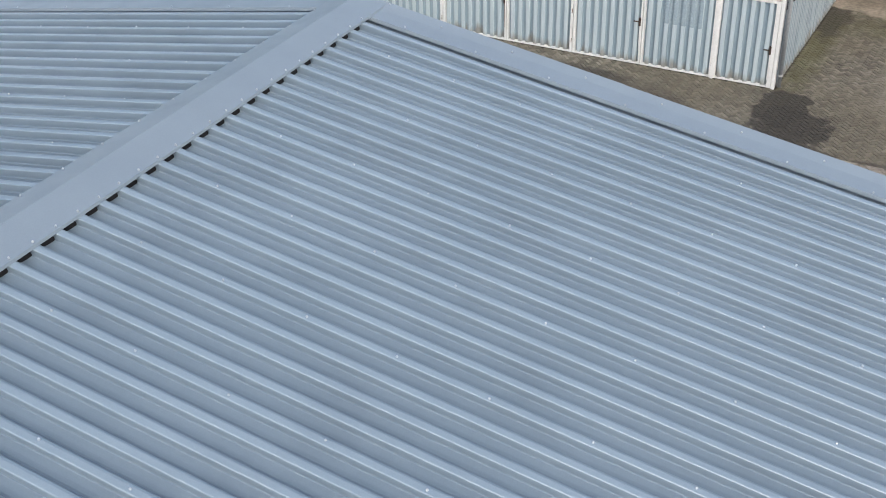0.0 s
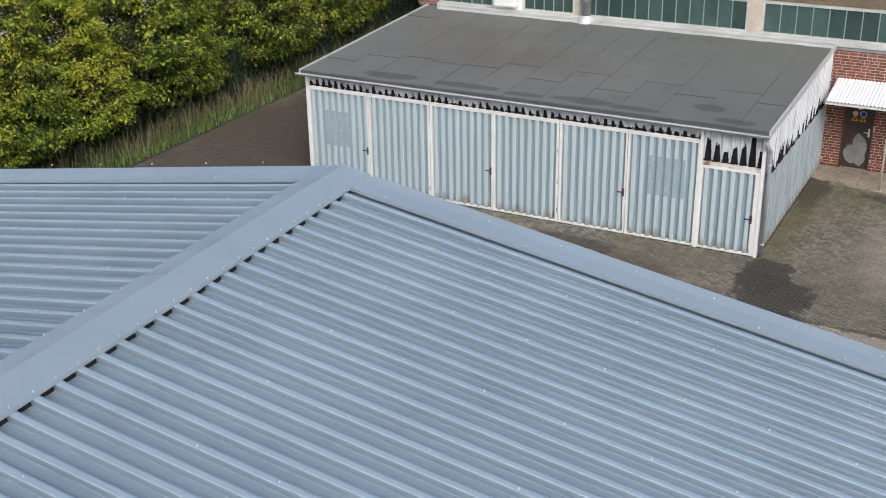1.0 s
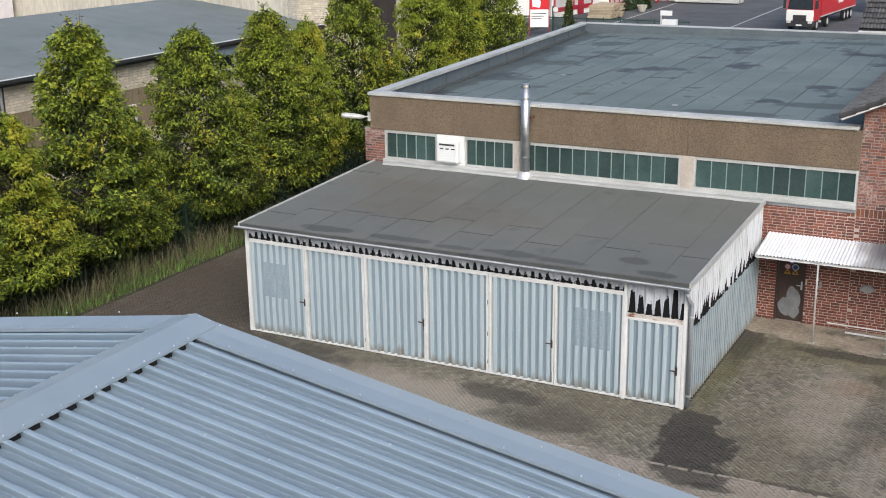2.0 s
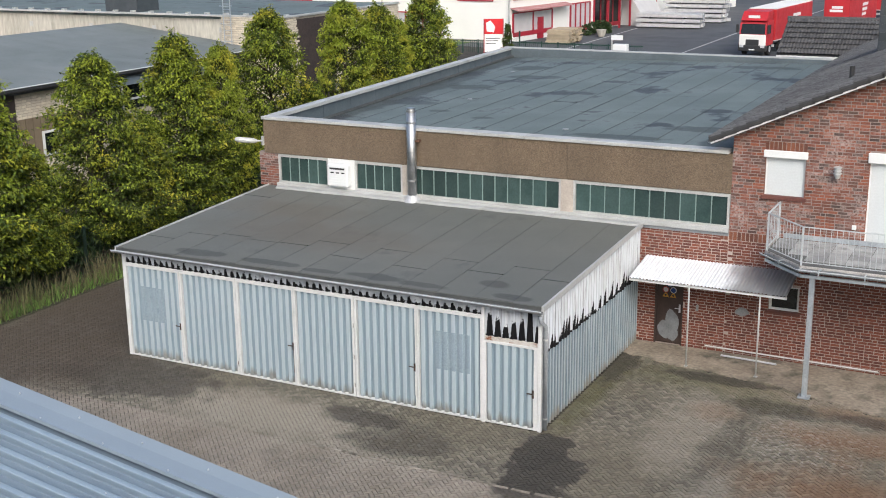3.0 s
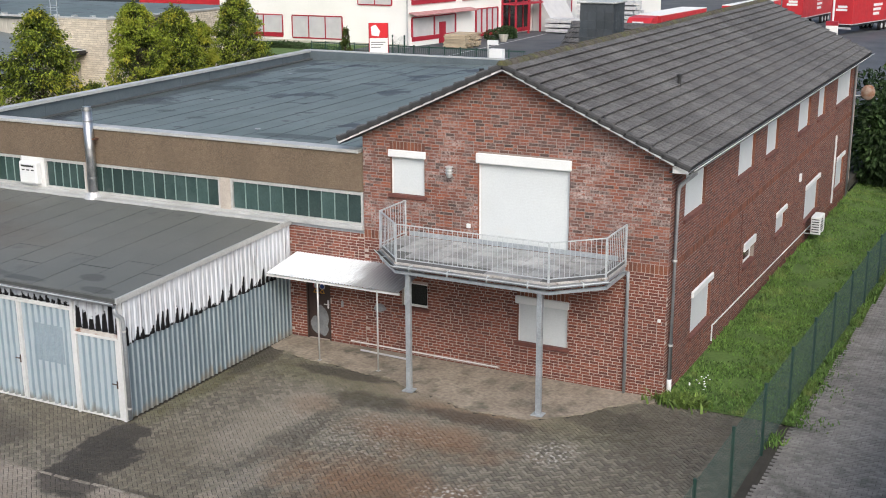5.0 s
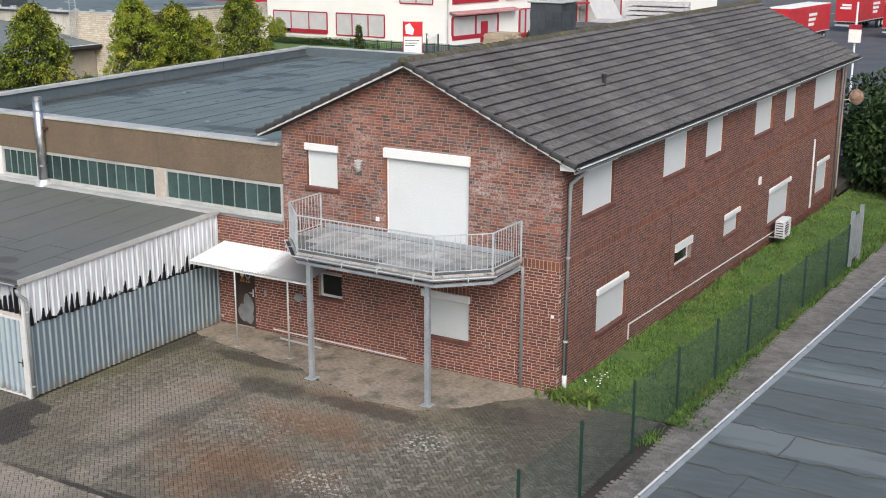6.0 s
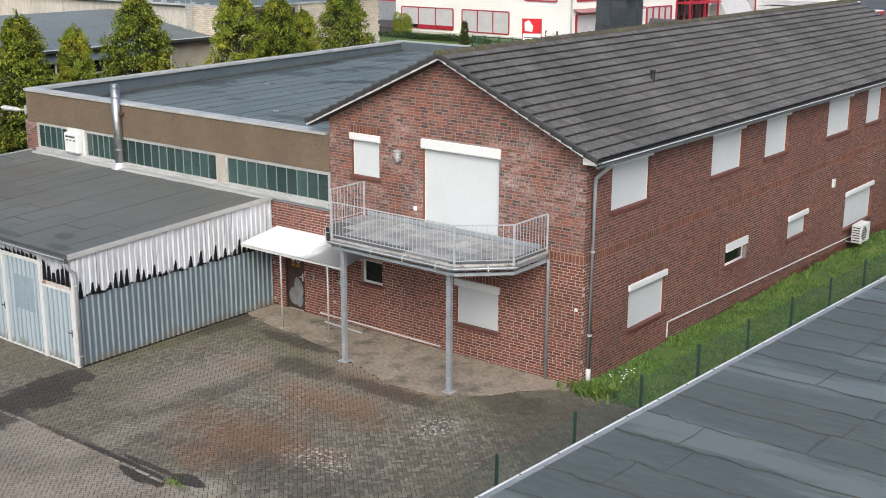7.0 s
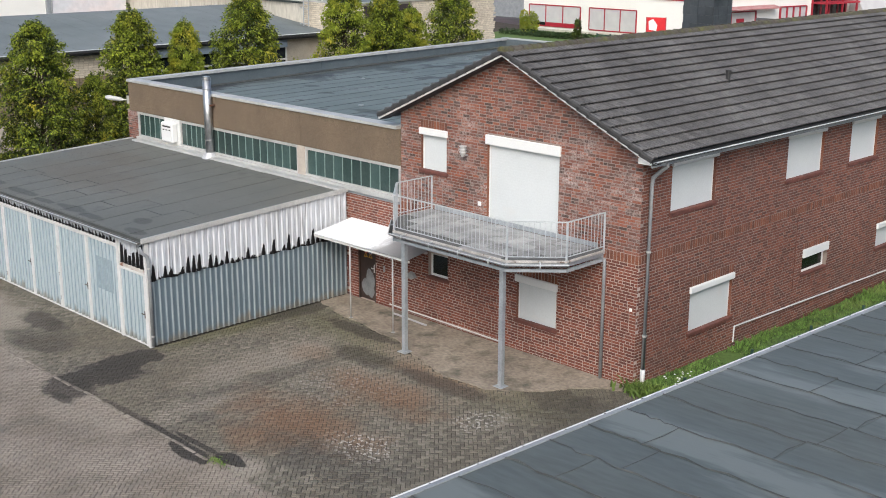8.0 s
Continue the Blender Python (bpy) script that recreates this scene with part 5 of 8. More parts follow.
# white coat worn down to bare zinc towards one end
bare = calc(t, "ADD", axis_of(t, "X"), calc(t, "MULTIPLY", calc(t, "SUBTRACT", cloud(t, 1.6, 5, (1, 0.4, 1)), 0.5), 0.5))
bare = put(t, "ShaderNodeMapRange", ((0, bare), (1, -8.55), (2, -8.15))).outputs[0]
t.links.new(mixed(t, bare, b.inputs["Base Color"].links[0].from_socket, (0.5, 0.52, 0.53)), b.inputs["Base Color"])
t.links.new(calc(t, "MULTIPLY", bare, 0.55), b.inputs["Metallic"])
canopy = thing("porch_canopy", "corrugated metal porch canopy on two thin posts against the brick wall", "canopy", at=(-9, -0.8, 0))
CX0, CX1 = -11.12, -6.85
bm = bmesh.new()
cd = Vector((0, -1.58, -0.25))
ribbed(bm, (CX0, -0.02, 2.6), (1, 0, 0), CX1 - CX0, cd.normalized(), cd.length, wave(0.095, 0.024), (0, 0, 1))
part("corrugated_sheet", bm, CANOPY_SHEET, canopy, smooth=True)
for y, z in ((-0.1, 2.52), (-0.8, 2.42), (-1.52, 2.29)):
    part("purlin", bar(bmesh.new(), (CX0, y, z), (CX1, y, z), 0.05, 0.06), WHITE_PAINT, canopy)
for x in (-9.43, -7.53):
    post = part("post", rod(bmesh.new(), [(x, -1.54, 0.0), (x, -1.54, 2.3)], 0.024, 10), COPING, canopy, smooth=True)
    part("foot_plate", abox(x - 0.05, x + 0.05, -1.59, -1.49, 0.0, 0.025), COPING, post)

# ---- flat-roofed hall ----
hall = thing("factory_hall", "flat-roofed brick hall with pebble-dash band and green strip glazing", "hall")
HX0, HX1, HTOP = -24.3, -8.8, 5.8
DOOR = (-10.83, -10.0, 0.0, 2.05)
lower = part("lower_wall", pierced(bmesh.new(), (0, 0, 0), (1, 0, 0), (0, -1, 0), HX0, HX1 - 0.003, -0.2, 3.5, [DOOR], 0.3), MORTAR, hall, "red brick wall under the strip glazing")
rows = bond(-11.4, HX1 - 0.01, -0.0, 3.26, [DOOR], random.Random(8))
lay(rows, (0, 0, 0), 0.0, lower, BRICK, keep=lambda u, z: 0.3 < z < 2.4)
rows = soldiers(-11.4, HX1 - 0.02, 3.28, 3.5)
lay([r for r in rows if r[0] > -9.0], (0, 0, 0), 0.0, lower, SOLDIER)
lay(bond(-11.4, -9.02, 3.26, 3.5, [], random.Random(4)), (0, 0, 0), 0.0, lower, BRICK)
end = part("end_pier", abox(HX0 - 0.16, -23.72, 0.0, 0.3, 3.5, 4.62), MORTAR, hall)
lay(bond(HX0 - 0.15, -23.72, 3.5, 4.62, [], random.Random(2)), (0, 0, 0), 0.0, end, BRICK)
for x0, x1 in ((HX0 + 0.08, -13.58), (-13.573, HX1)):
    part("pebble_panel", abox(x0, x1, -0.06, 0.25, 4.6, HTOP - 0.1, bevel=0.01), PEBBLE, hall, "brown pebble-dash concrete panel")
part("sill_band", abox(-23.75, HX1 - 0.004, -0.12, 0.28, 3.5, 3.64, bevel=0.015), COPING, hall, "pale metal sill band")
part("sill_apron", abox(-11.3, HX1 - 0.004, -0.03, 0.0, 3.4, 3.5), ZINC, hall)
part("flashing", abox(-23.6, -11.25, -0.42, -0.12, 3.475, 3.57, bevel=0.02), COPING, hall, "pale flashing strip on the garage roof")


def strip(x0, x1, n):
    w = hung("strip_window", None, hall, "strip window of green wired glass with white bars")
    bm = bmesh.new()
    for a in ((x0, x1, -0.03, 0.05, 4.5, 4.6), (x0, x1, -0.03, 0.05, 3.64, 3.7), (x0, x0 + 0.07, -0.03, 0.05, 3.7, 4.5), (x1 - 0.07, x1, -0.03, 0.05, 3.7, 4.5)):
        box(bm, *a)
    part("window_frame", bm, COPING, w)
    s = (x1 - x0 - 0.14) / n
    for i in range(n):
        a = x0 + 0.07 + i * s
        part("pane", abox(a + 0.012, a + s - 0.012, 0.02, 0.03, 3.7, 4.5), GREEN_GLASS, w)
        if i:
            part("glazing_bar", abox(a - 0.014, a + 0.014, 0.0, 0.04, 3.7, 4.5), surface("bar_paint", (0.22, 0.31, 0.29), None, 0.5) if i == 1 and x0 < -23 else bpy.data.materials["bar_paint"], w)


strip(-23.7, -21.76, 5)
strip(-20.78, -19.04, 5)
strip(-18.86, -13.76, 12)
strip(-13.38, HX1 - 0.01, 10)
for x0, x1 in ((-21.76, -20.78), (-19.04, -18.86), (-13.76, -13.38)):
    part("pier", abox(x0, x1, -0.05, 0.2, 3.64, 4.6), CREAM if x0 > -20 else WHITE_PAINT, hall)
fan = hung("fan_housing", None, hall, "white plastic extractor fan housing")
part("housing", abox(-21.66, -20.9, -0.3, -0.05, 3.74, 4.47, bevel=0.04), WHITE, fan)
part("slot", abox(-21.55, -21.0, -0.305, -0.29, 4.3, 4.36), BLACK_PLASTIC, fan)
for i in range(3):
    part("slot", abox(-21.52 + i * 0.2, -21.4 + i * 0.2, -0.305, -0.29, 4.18, 4.22), BLACK_PLASTIC, fan)
for i in range(4):
    part("louvre", abox(-21.6, -20.95, -0.312, -0.29, 3.8 + i * 0.08, 3.85 + i * 0.08), WHITE, fan)
flue = hung("flue", None, hall, "stainless steel flue pipe with a cap")
part("flue_pipe", rod(bmesh.new(), [(-18.6, -0.22, 3.58), (-18.6, -0.22, 6.3)], 0.15, 16), STEEL_BRIGHT, flue, smooth=True)
for z in (4.15, 5.05, 5.95):
    part("flue_band", rod(bmesh.new(), [(-18.6, -0.22, z), (-18.6, -0.22, z + 0.05)], 0.158, 16), STEEL_BRIGHT, flue)
part("flue_cap", rod(bmesh.new(), [(-18.6, -0.22, 6.3), (-18.6, -0.22, 6.36), (-18.6, -0.22, 6.36), (-18.6, -0.22, 6.42)], [0.16, 0.16, 0.13, 0.13], 16), STEEL_BRIGHT, flue)
part("flue_collar", rod(bmesh.new(), [(-18.6, -0.22, 3.5), (-18.6, -0.22, 3.6), (-18.6, -0.22, 3.72)], [0.3, 0.24, 0.17], 16), ALU, flue)
part("bracket", abox(-18.47, -18.35, -0.25, -0.05, 5.38, 5.44), RUST, flue)
flood = hung("floodlight", None, hall, "long grey floodlight on a bracket at the hall corner")
part("wall_plate", abox(-24.27, -24.2, -0.13, -0.06, 4.85, 5.15), COPING, flood)
part("lamp_arm", rod(bmesh.new(), [(-24.24, -0.12, 5.0), (-24.4, -0.26, 5.0)], 0.025, 6), COPING, flood)
bm = bmesh.new()
rod(bm, [(-24.36, -0.23, 5.0), (-24.46, -0.3, 5.01), (-24.85, -0.58, 5.07), (-24.95, -0.65, 5.08)], [0.045, 0.085, 0.095, 0.05], 10)
part("lamp_head", bm, COPING, flood)

# roof, upstands and copings
SEAM = surface("bitumen_seam", (0.05, 0.054, 0.053), (0.075, 0.08, 0.078), 0.5, big=3, bump=0.1)
HALL_SEAM = surface("felt_lap", (0.085, 0.1, 0.1), (0.06, 0.07, 0.072), 0.6, big=0.8, bump=0.1)
ROOF_Z = 5.13
deck_z = lambda x, y: ROOF_Z + 0.017 * (x + 24.5) + 0.009 * y
side = part("side_wall", prism(bmesh.new(), [(-24.35, 0.25), (-24.05, 0.25), (-25.67, 23.6), (-25.97, 23.6)], -0.1, HTOP - 0.05), MORTAR, hall)
part("rear_wall", prism(bmesh.new(), [(-25.98, 23.2), (HX1 - 0.2, 23.2), (HX1 - 0.2, 23.5), (-25.98, 23.55)], -0.1, HTOP - 0.05), MORTAR, hall)
hall_roof = part("roof_deck", slab(bmesh.new(), [(x, y, deck_z(x, y) - 0.012) for x, y in ((-24.1, 0.2), (HX1 + 0.05, 0.2), (HX1 + 0.05, 23.3), (-25.7, 23.3))], 0.3), FELT_WET, hall, "wet dark blue-grey roofing felt laid in strips")
rr = random.Random(21)
x = -25.9
k = 0
while x < HX1 - 0.05:
    w = 1.02
    cuts = [0.32] + sorted(rr.uniform(3, 22) for _ in range(2)) + [23.1]
    for y0, y1 in zip(cuts, cuts[1:]):
        z = (k % 2) * 0.006 + rr.uniform(0, 0.003)
        lim = lambda y: -24.05 - 0.069 * y
        quad = [(max(x, lim(y0)), y0 + 0.004), (max(x + w, lim(y0)), y0 + 0.004), (max(x + w, lim(y1)), min(y1, 23.1)), (max(x, lim(y1)), min(y1, 23.1))]
        if quad[1][0] - quad[0][0] > 0.05:
            quad = [(min(a, HX1), b) for a, b in quad]
            part("felt_sheet", slab(bmesh.new(), [(a, b, deck_z(a, b) + z) for a, b in quad], 0.012), HALL_FELT, hall_roof)
            if quad[1][0] < HX1 and quad[1][0] - quad[0][0] > 0.5:
                part("seam", bar(bmesh.new(), (quad[1][0] - 0.01, y0, deck_z(quad[1][0], y0) + 0.008), (quad[2][0] - 0.01, quad[2][1], deck_z(quad[2][0], quad[2][1]) + 0.008), 0.014 + rr.uniform(0, 0.02), 0.012), HALL_SEAM, hall_roof)
                if y1 < 23 and rr.random() < 0.15:
                    part("seam", bar(bmesh.new(), (quad[3][0], y1, deck_z(quad[3][0], y1) + 0.008), (quad[2][0], y1, deck_z(quad[2][0], y1) + 0.008), 0.02, 0.012), HALL_SEAM, hall_roof)
    x += 1.0
    k += 1
part("upstand", prism(bmesh.new(), [(-24.1, 0.2), (-23.98, 0.2), (-25.59, 23.3), (-25.71, 23.3)], ROOF_Z, HTOP - 0.02), UPSTAND, hall)
for i in range(11):
    y = 1.5 + i * 2.1
    xx = -24.08 - 0.0693 * (y - 0.2) + 0.1
    part("upstand_joint", abox(xx - 0.01, xx + 0.012, y, y + 0.03, ROOF_Z, HTOP - 0.03), UPSTAND, hall)
part("upstand", prism(bmesh.new(), [(-25.7, 23.1), (HX1, 23.1), (HX1, 23.2), (-25.7, 23.19)], ROOF_Z, HTOP - 0.04), UPSTAND, hall)
part("upstand", abox(HX0, HX1 - 0.3, 0.22, 0.3, ROOF_Z, HTOP - 0.04), UPSTAND, hall)
part("cant_strip", slab(bmesh.new(), [(-23.98, 0.3, ROOF_Z + 0.07), (-23.8, 0.3, ROOF_Z + 0.04), (-25.41, 23.2, ROOF_Z + 0.25), (-25.59, 23.2, ROOF_Z + 0.28)], 0.2), SEAM, hall)
for x0, x1 in ((HX0 + 0.03, -21.2), (-21.19, -18.1), (-18.09, -14.9), (-14.89, -11.8), (-11.79, HX1 - 0.1)):
    part("coping", abox(x0, x1, -0.11, 0.33, HTOP - 0.1, HTOP, bevel=0.012), COPING, hall, "pale metal coping")
part("coping", prism(bmesh.new(), [(-24.28, 0.33), (-23.9, 0.33), (-25.51, 23.15), (-25.89, 23.15)], HTOP - 0.1, HTOP + 0.004), COPING, hall)
part("coping", prism(bmesh.new(), [(-26.0, 23.16), (HX1 - 0.3, 23.16), (HX1 - 0.3, 23.55), (-26.0, 23.55)], HTOP - 0.1, HTOP + 0.002), COPING, hall)
for x, y in ((-21.2, 9.3), (-23.0, 17.5), (-15.2, 4.0)):
    part("roof_drain", rod(bmesh.new(), [(x, y, deck_z(x, y)), (x, y, deck_z(x, y) + 0.03)], 0.1, 14), ZINC, hall)

# entrance door with signs and grey primer
door = hung("entrance_door", None, hall, "dark brown entrance door with warning stickers and a patch of grey primer")
part("door_leaf", abox(DOOR[0] + 0.05, DOOR[1] - 0.05, 0.06, 0.11, 0.02, 2.0), DOOR_BROWN, door)
bm = bmesh.new()
for a in ((DOOR[0], DOOR[0] + 0.05, 0.0, 0.14, 0.0, 2.05), (DOOR[1] - 0.05, DOOR[1], 0.0, 0.14, 0.0, 2.05), (DOOR[0], DOOR[1], 0.0, 0.14, 2.0, 2.05)):
    box(bm, *a)
part("door_frame", bm, DOOR_BROWN, door)
bm = bmesh.new()
for cx, cz, rx, rz in ((-10.53, 0.42, 0.2, 0.27), (-10.33, 0.62, 0.2, 0.42), (-10.3, 0.32, 0.16, 0.22)):
    bm.faces.new([bm.verts.new((cx + rx * (1 + 0.12 * math.sin(3 * q + cx * 9)) * math.cos(q), 0.05 + 0.15 * (cx + 10.5) * 0.02, cz + rz * (1 + 0.1 * math.sin(4 * q)) * math.sin(q))) for q in [math.tau * i / 20 for i in range(20)]])
part("primer_patch", bm, PRIMER, door)
part("handle_plate", abox(-10.13, -10.08, 0.03, 0.06, 0.98, 1.22), ALU, door)
part("door_handle", bar(bmesh.new(), (-10.1, 0.02, 1.1), (-10.24, 0.02, 1.1), 0.02, 0.02), ALU, door)
STICK_W = surface("sticker_white", (0.6, 0.6, 0.6), None, 0.5, bump=0)
STICK_B = surface("sticker_blue", (0.02, 0.06, 0.25), None, 0.5, bump=0)
STICK_Y = surface("sticker_yellow", (0.5, 0.26, 0.03), None, 0.5, bump=0)
STICK_R = surface("sticker_red", (0.4, 0.03, 0.03), None, 0.5, bump=0)


def disc(x, z, r, mat, y, sides=20, turn=0.0):
    bm = bmesh.new()
    rod(bm, [(x, y, z), (x, y - 0.003, z)], r, sides)
    if turn:
        bmesh.ops.rotate(bm, verts=bm.verts, cent=(x, y, z), matrix=Matrix.Rotation(turn, 3, "Y"))
    return part("sticker", bm, mat, door)


for x, z, ring, core in ((-10.42, 1.8, STICK_B, STICK_W), (-10.53, 1.62, STICK_R, STICK_W), (-10.31, 1.62, STICK_W, STICK_B)):
    disc(x, z, 0.095, ring, 0.058)
    disc(x, z, 0.07, core, 0.054)
for x in (-10.53, -10.31):
    bm = bmesh.new()
    a = [bm.verts.new((x - 0.1, 0.055, 1.4)), bm.verts.new((x + 0.1, 0.055, 1.4)), bm.verts.new((x, 0.055, 1.57))]
    bm.faces.new(a)
    part("sticker", bm, STICK_Y, door)
    disc(x, 1.46, 0.03, BLACK_PLASTIC, 0.053)
part("bell_box", abox(-9.62, -9.55, -0.03, 0.0, 1.12, 1.3), ZINC, hall)
vent = hung("wall_vent", None, hall, "round grey metal vent hood on the brick wall")
bm = bmesh.new()
q = [math.pi * (0.15 + 0.7 * i / 10) for i in range(11)]
f = [bm.verts.new((-8.32, -0.01, 1.16))] + [bm.verts.new((-8.32 + 0.23 * math.cos(a), -0.01, 1.12 + 0.28 * math.sin(a))) for a in q]
g2 = [bm.verts.new((-8.32, -0.06, 1.15))] + [bm.verts.new((-8.32 + 0.2 * math.cos(a), -0.1, 1.12 + 0.25 * math.sin(a))) for a in q]
bm.faces.new(g2)
for i in range(12):
    bm.faces.new((f[i], f[(i + 1) % 12], g2[(i + 1) % 12], g2[i]))
part("hood", bm, ZINC, vent)
whole("conduit", rod(bmesh.new(), [(-9.3, -0.05, 0.14), (-4.6, -0.05, 0.1)], 0.02, 6), WHITE_PAINT, "white conduit along the foot of the brick wall", "conduit")
whole("drain_pipe", rod(bmesh.new(), [(-8.75, -0.42, 0.06), (-7.2, -0.5, 0.06)], 0.03, 8), ALU, "loose grey plastic pipe on the concrete apron", "pipe")

# ---- garage ----
garage = thing("garage", "long sheet-metal garage with pale blue corrugated doors and a felt roof", "garage")
GY, GX0, GX1 = -7.25, -24.0, -11.36
roof_at = lambda y: 3.2 + (y - GY) * 0.044
groof = hung("garage_roof", None, garage, "dark grey felt roof with overlapping sheets")
bm = bmesh.new()
slab(bm, [(GX0 - 0.1, GY - 0.22, roof_at(GY - 0.22)), (GX1 + 0.08, GY - 0.22, roof_at(GY - 0.22)), (GX1 + 0.08, -0.02, roof_at(-0.02)), (GX0 - 0.1, -0.02, roof_at(-0.02))], 0.07)
part("roof_deck", bm, GARAGE_FELT, groof)
rr = random.Random(31)
x, k = GX0 - 0.08, 0
while x < GX1:
    w = min(1.02, GX1 + 0.04 - x)
    first = GY - 0.16
    cuts = [first, first + (0.55 if k % 2 else 0.0) + rr.uniform(1.2, 2.2)]
    while cuts[-1] < -1.2:
        cuts.append(cuts[-1] + rr.uniform(4.6, 6.0))
    cuts[-1] = -0.4
    for y0, y1 in zip(cuts, cuts[1:]):
        z = 0.008 + (k % 2) * 0.006 + rr.uniform(0, 0.004)
        bm = bmesh.new()
        slab(bm, [(x, y0 + 0.006, roof_at(y0) + z + 0.004), (x + w, y0 + 0.006, roof_at(y0) + z + 0.004), (x + w, y1, roof_at(y1) + z), (x, y1, roof_at(y1) + z)], 0.012)
        part("felt_sheet", bm, GARAGE_FELT, groof)
        if x + w < GX1:
            part("seam", bar(bmesh.new(), (x + w - 0.01, y0, roof_at(y0) + 0.018), (x + w - 0.01, y1, roof_at(y1) + 0.018), 0.005 + rr.uniform(0, 0.007), 0.008), SEAM, groof)
        if y0 > first:
            part("seam", bar(bmesh.new(), (x, y0 + rr.uniform(-0.03, 0.03), roof_at(y0) + 0.02), (x + w, y0, roof_at(y0) + 0.02), 0.007, 0.01), SEAM, groof)
    x += 1.0
    k += 1
FELT_EDGE = surface("dark_felt_edge", (0.06, 0.066, 0.064), (0.085, 0.09, 0.086), 0.6, big=2)
part("front_flashing", abox(GX0 - 0.1, GX1 + 0.08, GY - 0.235, GY - 0.215, roof_at(GY) - 0.1, roof_at(GY) + 0.012), FELT_EDGE, groof)
for x0, x1 in ((GX1 + 0.075, GX1 + 0.13), (GX0 - 0.14, GX0 - 0.09)):
    bm = bmesh.new()
    slab(bm, [(x0, GY - 0.24, roof_at(GY - 0.24) + 0.045), (x1, GY - 0.24, roof_at(GY - 0.24) + 0.045), (x1, -0.05, roof_at(-0.05) + 0.045), (x0, -0.05, roof_at(-0.05) + 0.045)], 0.14)
    part("verge_trim", bm, COPING, groof)
gutter(garage, (GX0 - 0.18, GY - 0.3, roof_at(GY) - 0.05), (GX1 + 0.12, GY - 0.3, roof_at(GY) - 0.07), 0.075, ZINC)
part("gutter_sludge", abox(GX0 - 0.17, GX1 + 0.11, GY - 0.36, GY - 0.24, roof_at(GY) - 0.1, roof_at(GY) - 0.085), GUTTER_DARK, garage, "dark strip laid inside the gutter")
part("gutter_rim", rod(bmesh.new(), [(GX0 - 0.18, GY - 0.375, roof_at(GY) - 0.045), (GX1 + 0.12, GY - 0.375, roof_at(GY) - 0.065)], 0.016, 6), RAIL_STEEL, garage)
gp = part("downpipe", rod(bmesh.new(), [(GX1 + 0.06, GY - 0.28, 3.0), (GX1 + 0.07, GY - 0.24, 2.85), (GX1 + 0.12, GY - 0.08, 2.7), (GX1 + 0.12, GY - 0.06, 2.55), (GX1 + 0.12, GY - 0.06, 0.08)], 0.05, 10), ZINC, garage, "grey zinc downpipe at the garage corner", smooth=True)
for z in (2.35, 0.35):
    part("pipe_clip", rod(bmesh.new(), [(GX1 + 0.12, GY - 0.06, z), (GX1 + 0.12, GY - 0.06, z + 0.04)], 0.058, 10), COPING, gp)

HANDLE = surface("dark_handle", (0.05, 0.042, 0.04), (0.08, 0.05, 0.035), 0.6, 0.3, big=6)
POSTS = [-24.0, -22.06, -20.17, -18.32, -16.48, -14.68, -12.86, -11.42]
DOOR_TOP = 2.72
rd = random.Random(17)
prof = trapeze(0.21, 0.085, 0.026, 0.072)
for i, (a, b) in enumerate(zip(POSTS, POSTS[1:])):
    narrow = i == 6
    top = 2.14 if narrow else DOOR_TOP
    x0, x1 = a + 0.03, b - 0.03
    leaf = hung("door_leaf", None, garage, "narrow side door of pale blue corrugated sheet" if narrow else "garage door leaf of pale blue corrugated sheet in a white frame")
    bm = bmesh.new()
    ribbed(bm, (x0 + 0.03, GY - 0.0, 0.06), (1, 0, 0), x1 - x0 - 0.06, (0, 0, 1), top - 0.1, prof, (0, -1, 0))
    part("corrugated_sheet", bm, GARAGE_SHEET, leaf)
    bm = bmesh.new()
    wide = 0.045 if i in (0, 2, 4, 6) else 0.025
    box(bm, x0 - 0.02, x0 + wide, GY - 0.09, GY + 0.02, 0.02, top)
    box(bm, x1 - (0.08 if i == 6 else 0.045 if i in (1, 3, 5) else 0.02), x1 + 0.02, GY - 0.09, GY + 0.02, 0.02, top)
    box(bm, x0, x1, GY - 0.085, GY + 0.02, 0.02, 0.06)
    box(bm, x0, x1, GY - 0.085, GY + 0.02, top - 0.06, top)
    part("leaf_frame", bm, WHITE_PAINT, leaf)
    if i in (0, 2, 4, 6):
        hx = x1 - 0.03 if not narrow else x1 - 0.09
        hz = 1.12 if not narrow else 0.95
        part("handle", bar(bmesh.new(), (hx - 0.16, GY - 0.1, hz), (hx + 0.02, GY - 0.1, hz), 0.02, 0.024), HANDLE, leaf)
        part("lock_case", abox(hx - 0.03, hx + 0.02, GY - 0.092, GY - 0.04, hz - 0.11, hz + 0.09), HANDLE, leaf)
        part("rust_run", abox(hx - 0.01, hx + 0.02, GY - 0.082, GY - 0.075, hz - 0.75, hz - 0.1), RUST if i == 2 else WHITE_PAINT, leaf)
    for z in (0.28, 1.05, 1.9):
        if not narrow and i % 2 == 1 and rd.random() < 0.8:
            part("hinge", rod(bmesh.new(), [(x1 + 0.0, GY - 0.075, z), (x1 + 0.0, GY - 0.075, z + 0.12)], 0.018, 6), RUST, leaf)
    if i in (0, 5):
        k0 = 2
        bm = bmesh.new()
        ribbed(bm, (x0 + 0.03 + 0.21 * k0, GY - 0.003, 1.12 if i == 0 else 1.18), (1, 0, 0), 0.86 if i == 0 else 0.98, (0, 0, 1), 1.0, prof, (0, -1, 0))
        part("overpaint_patch", bm, PATCH, leaf, "greyer overpainted square")
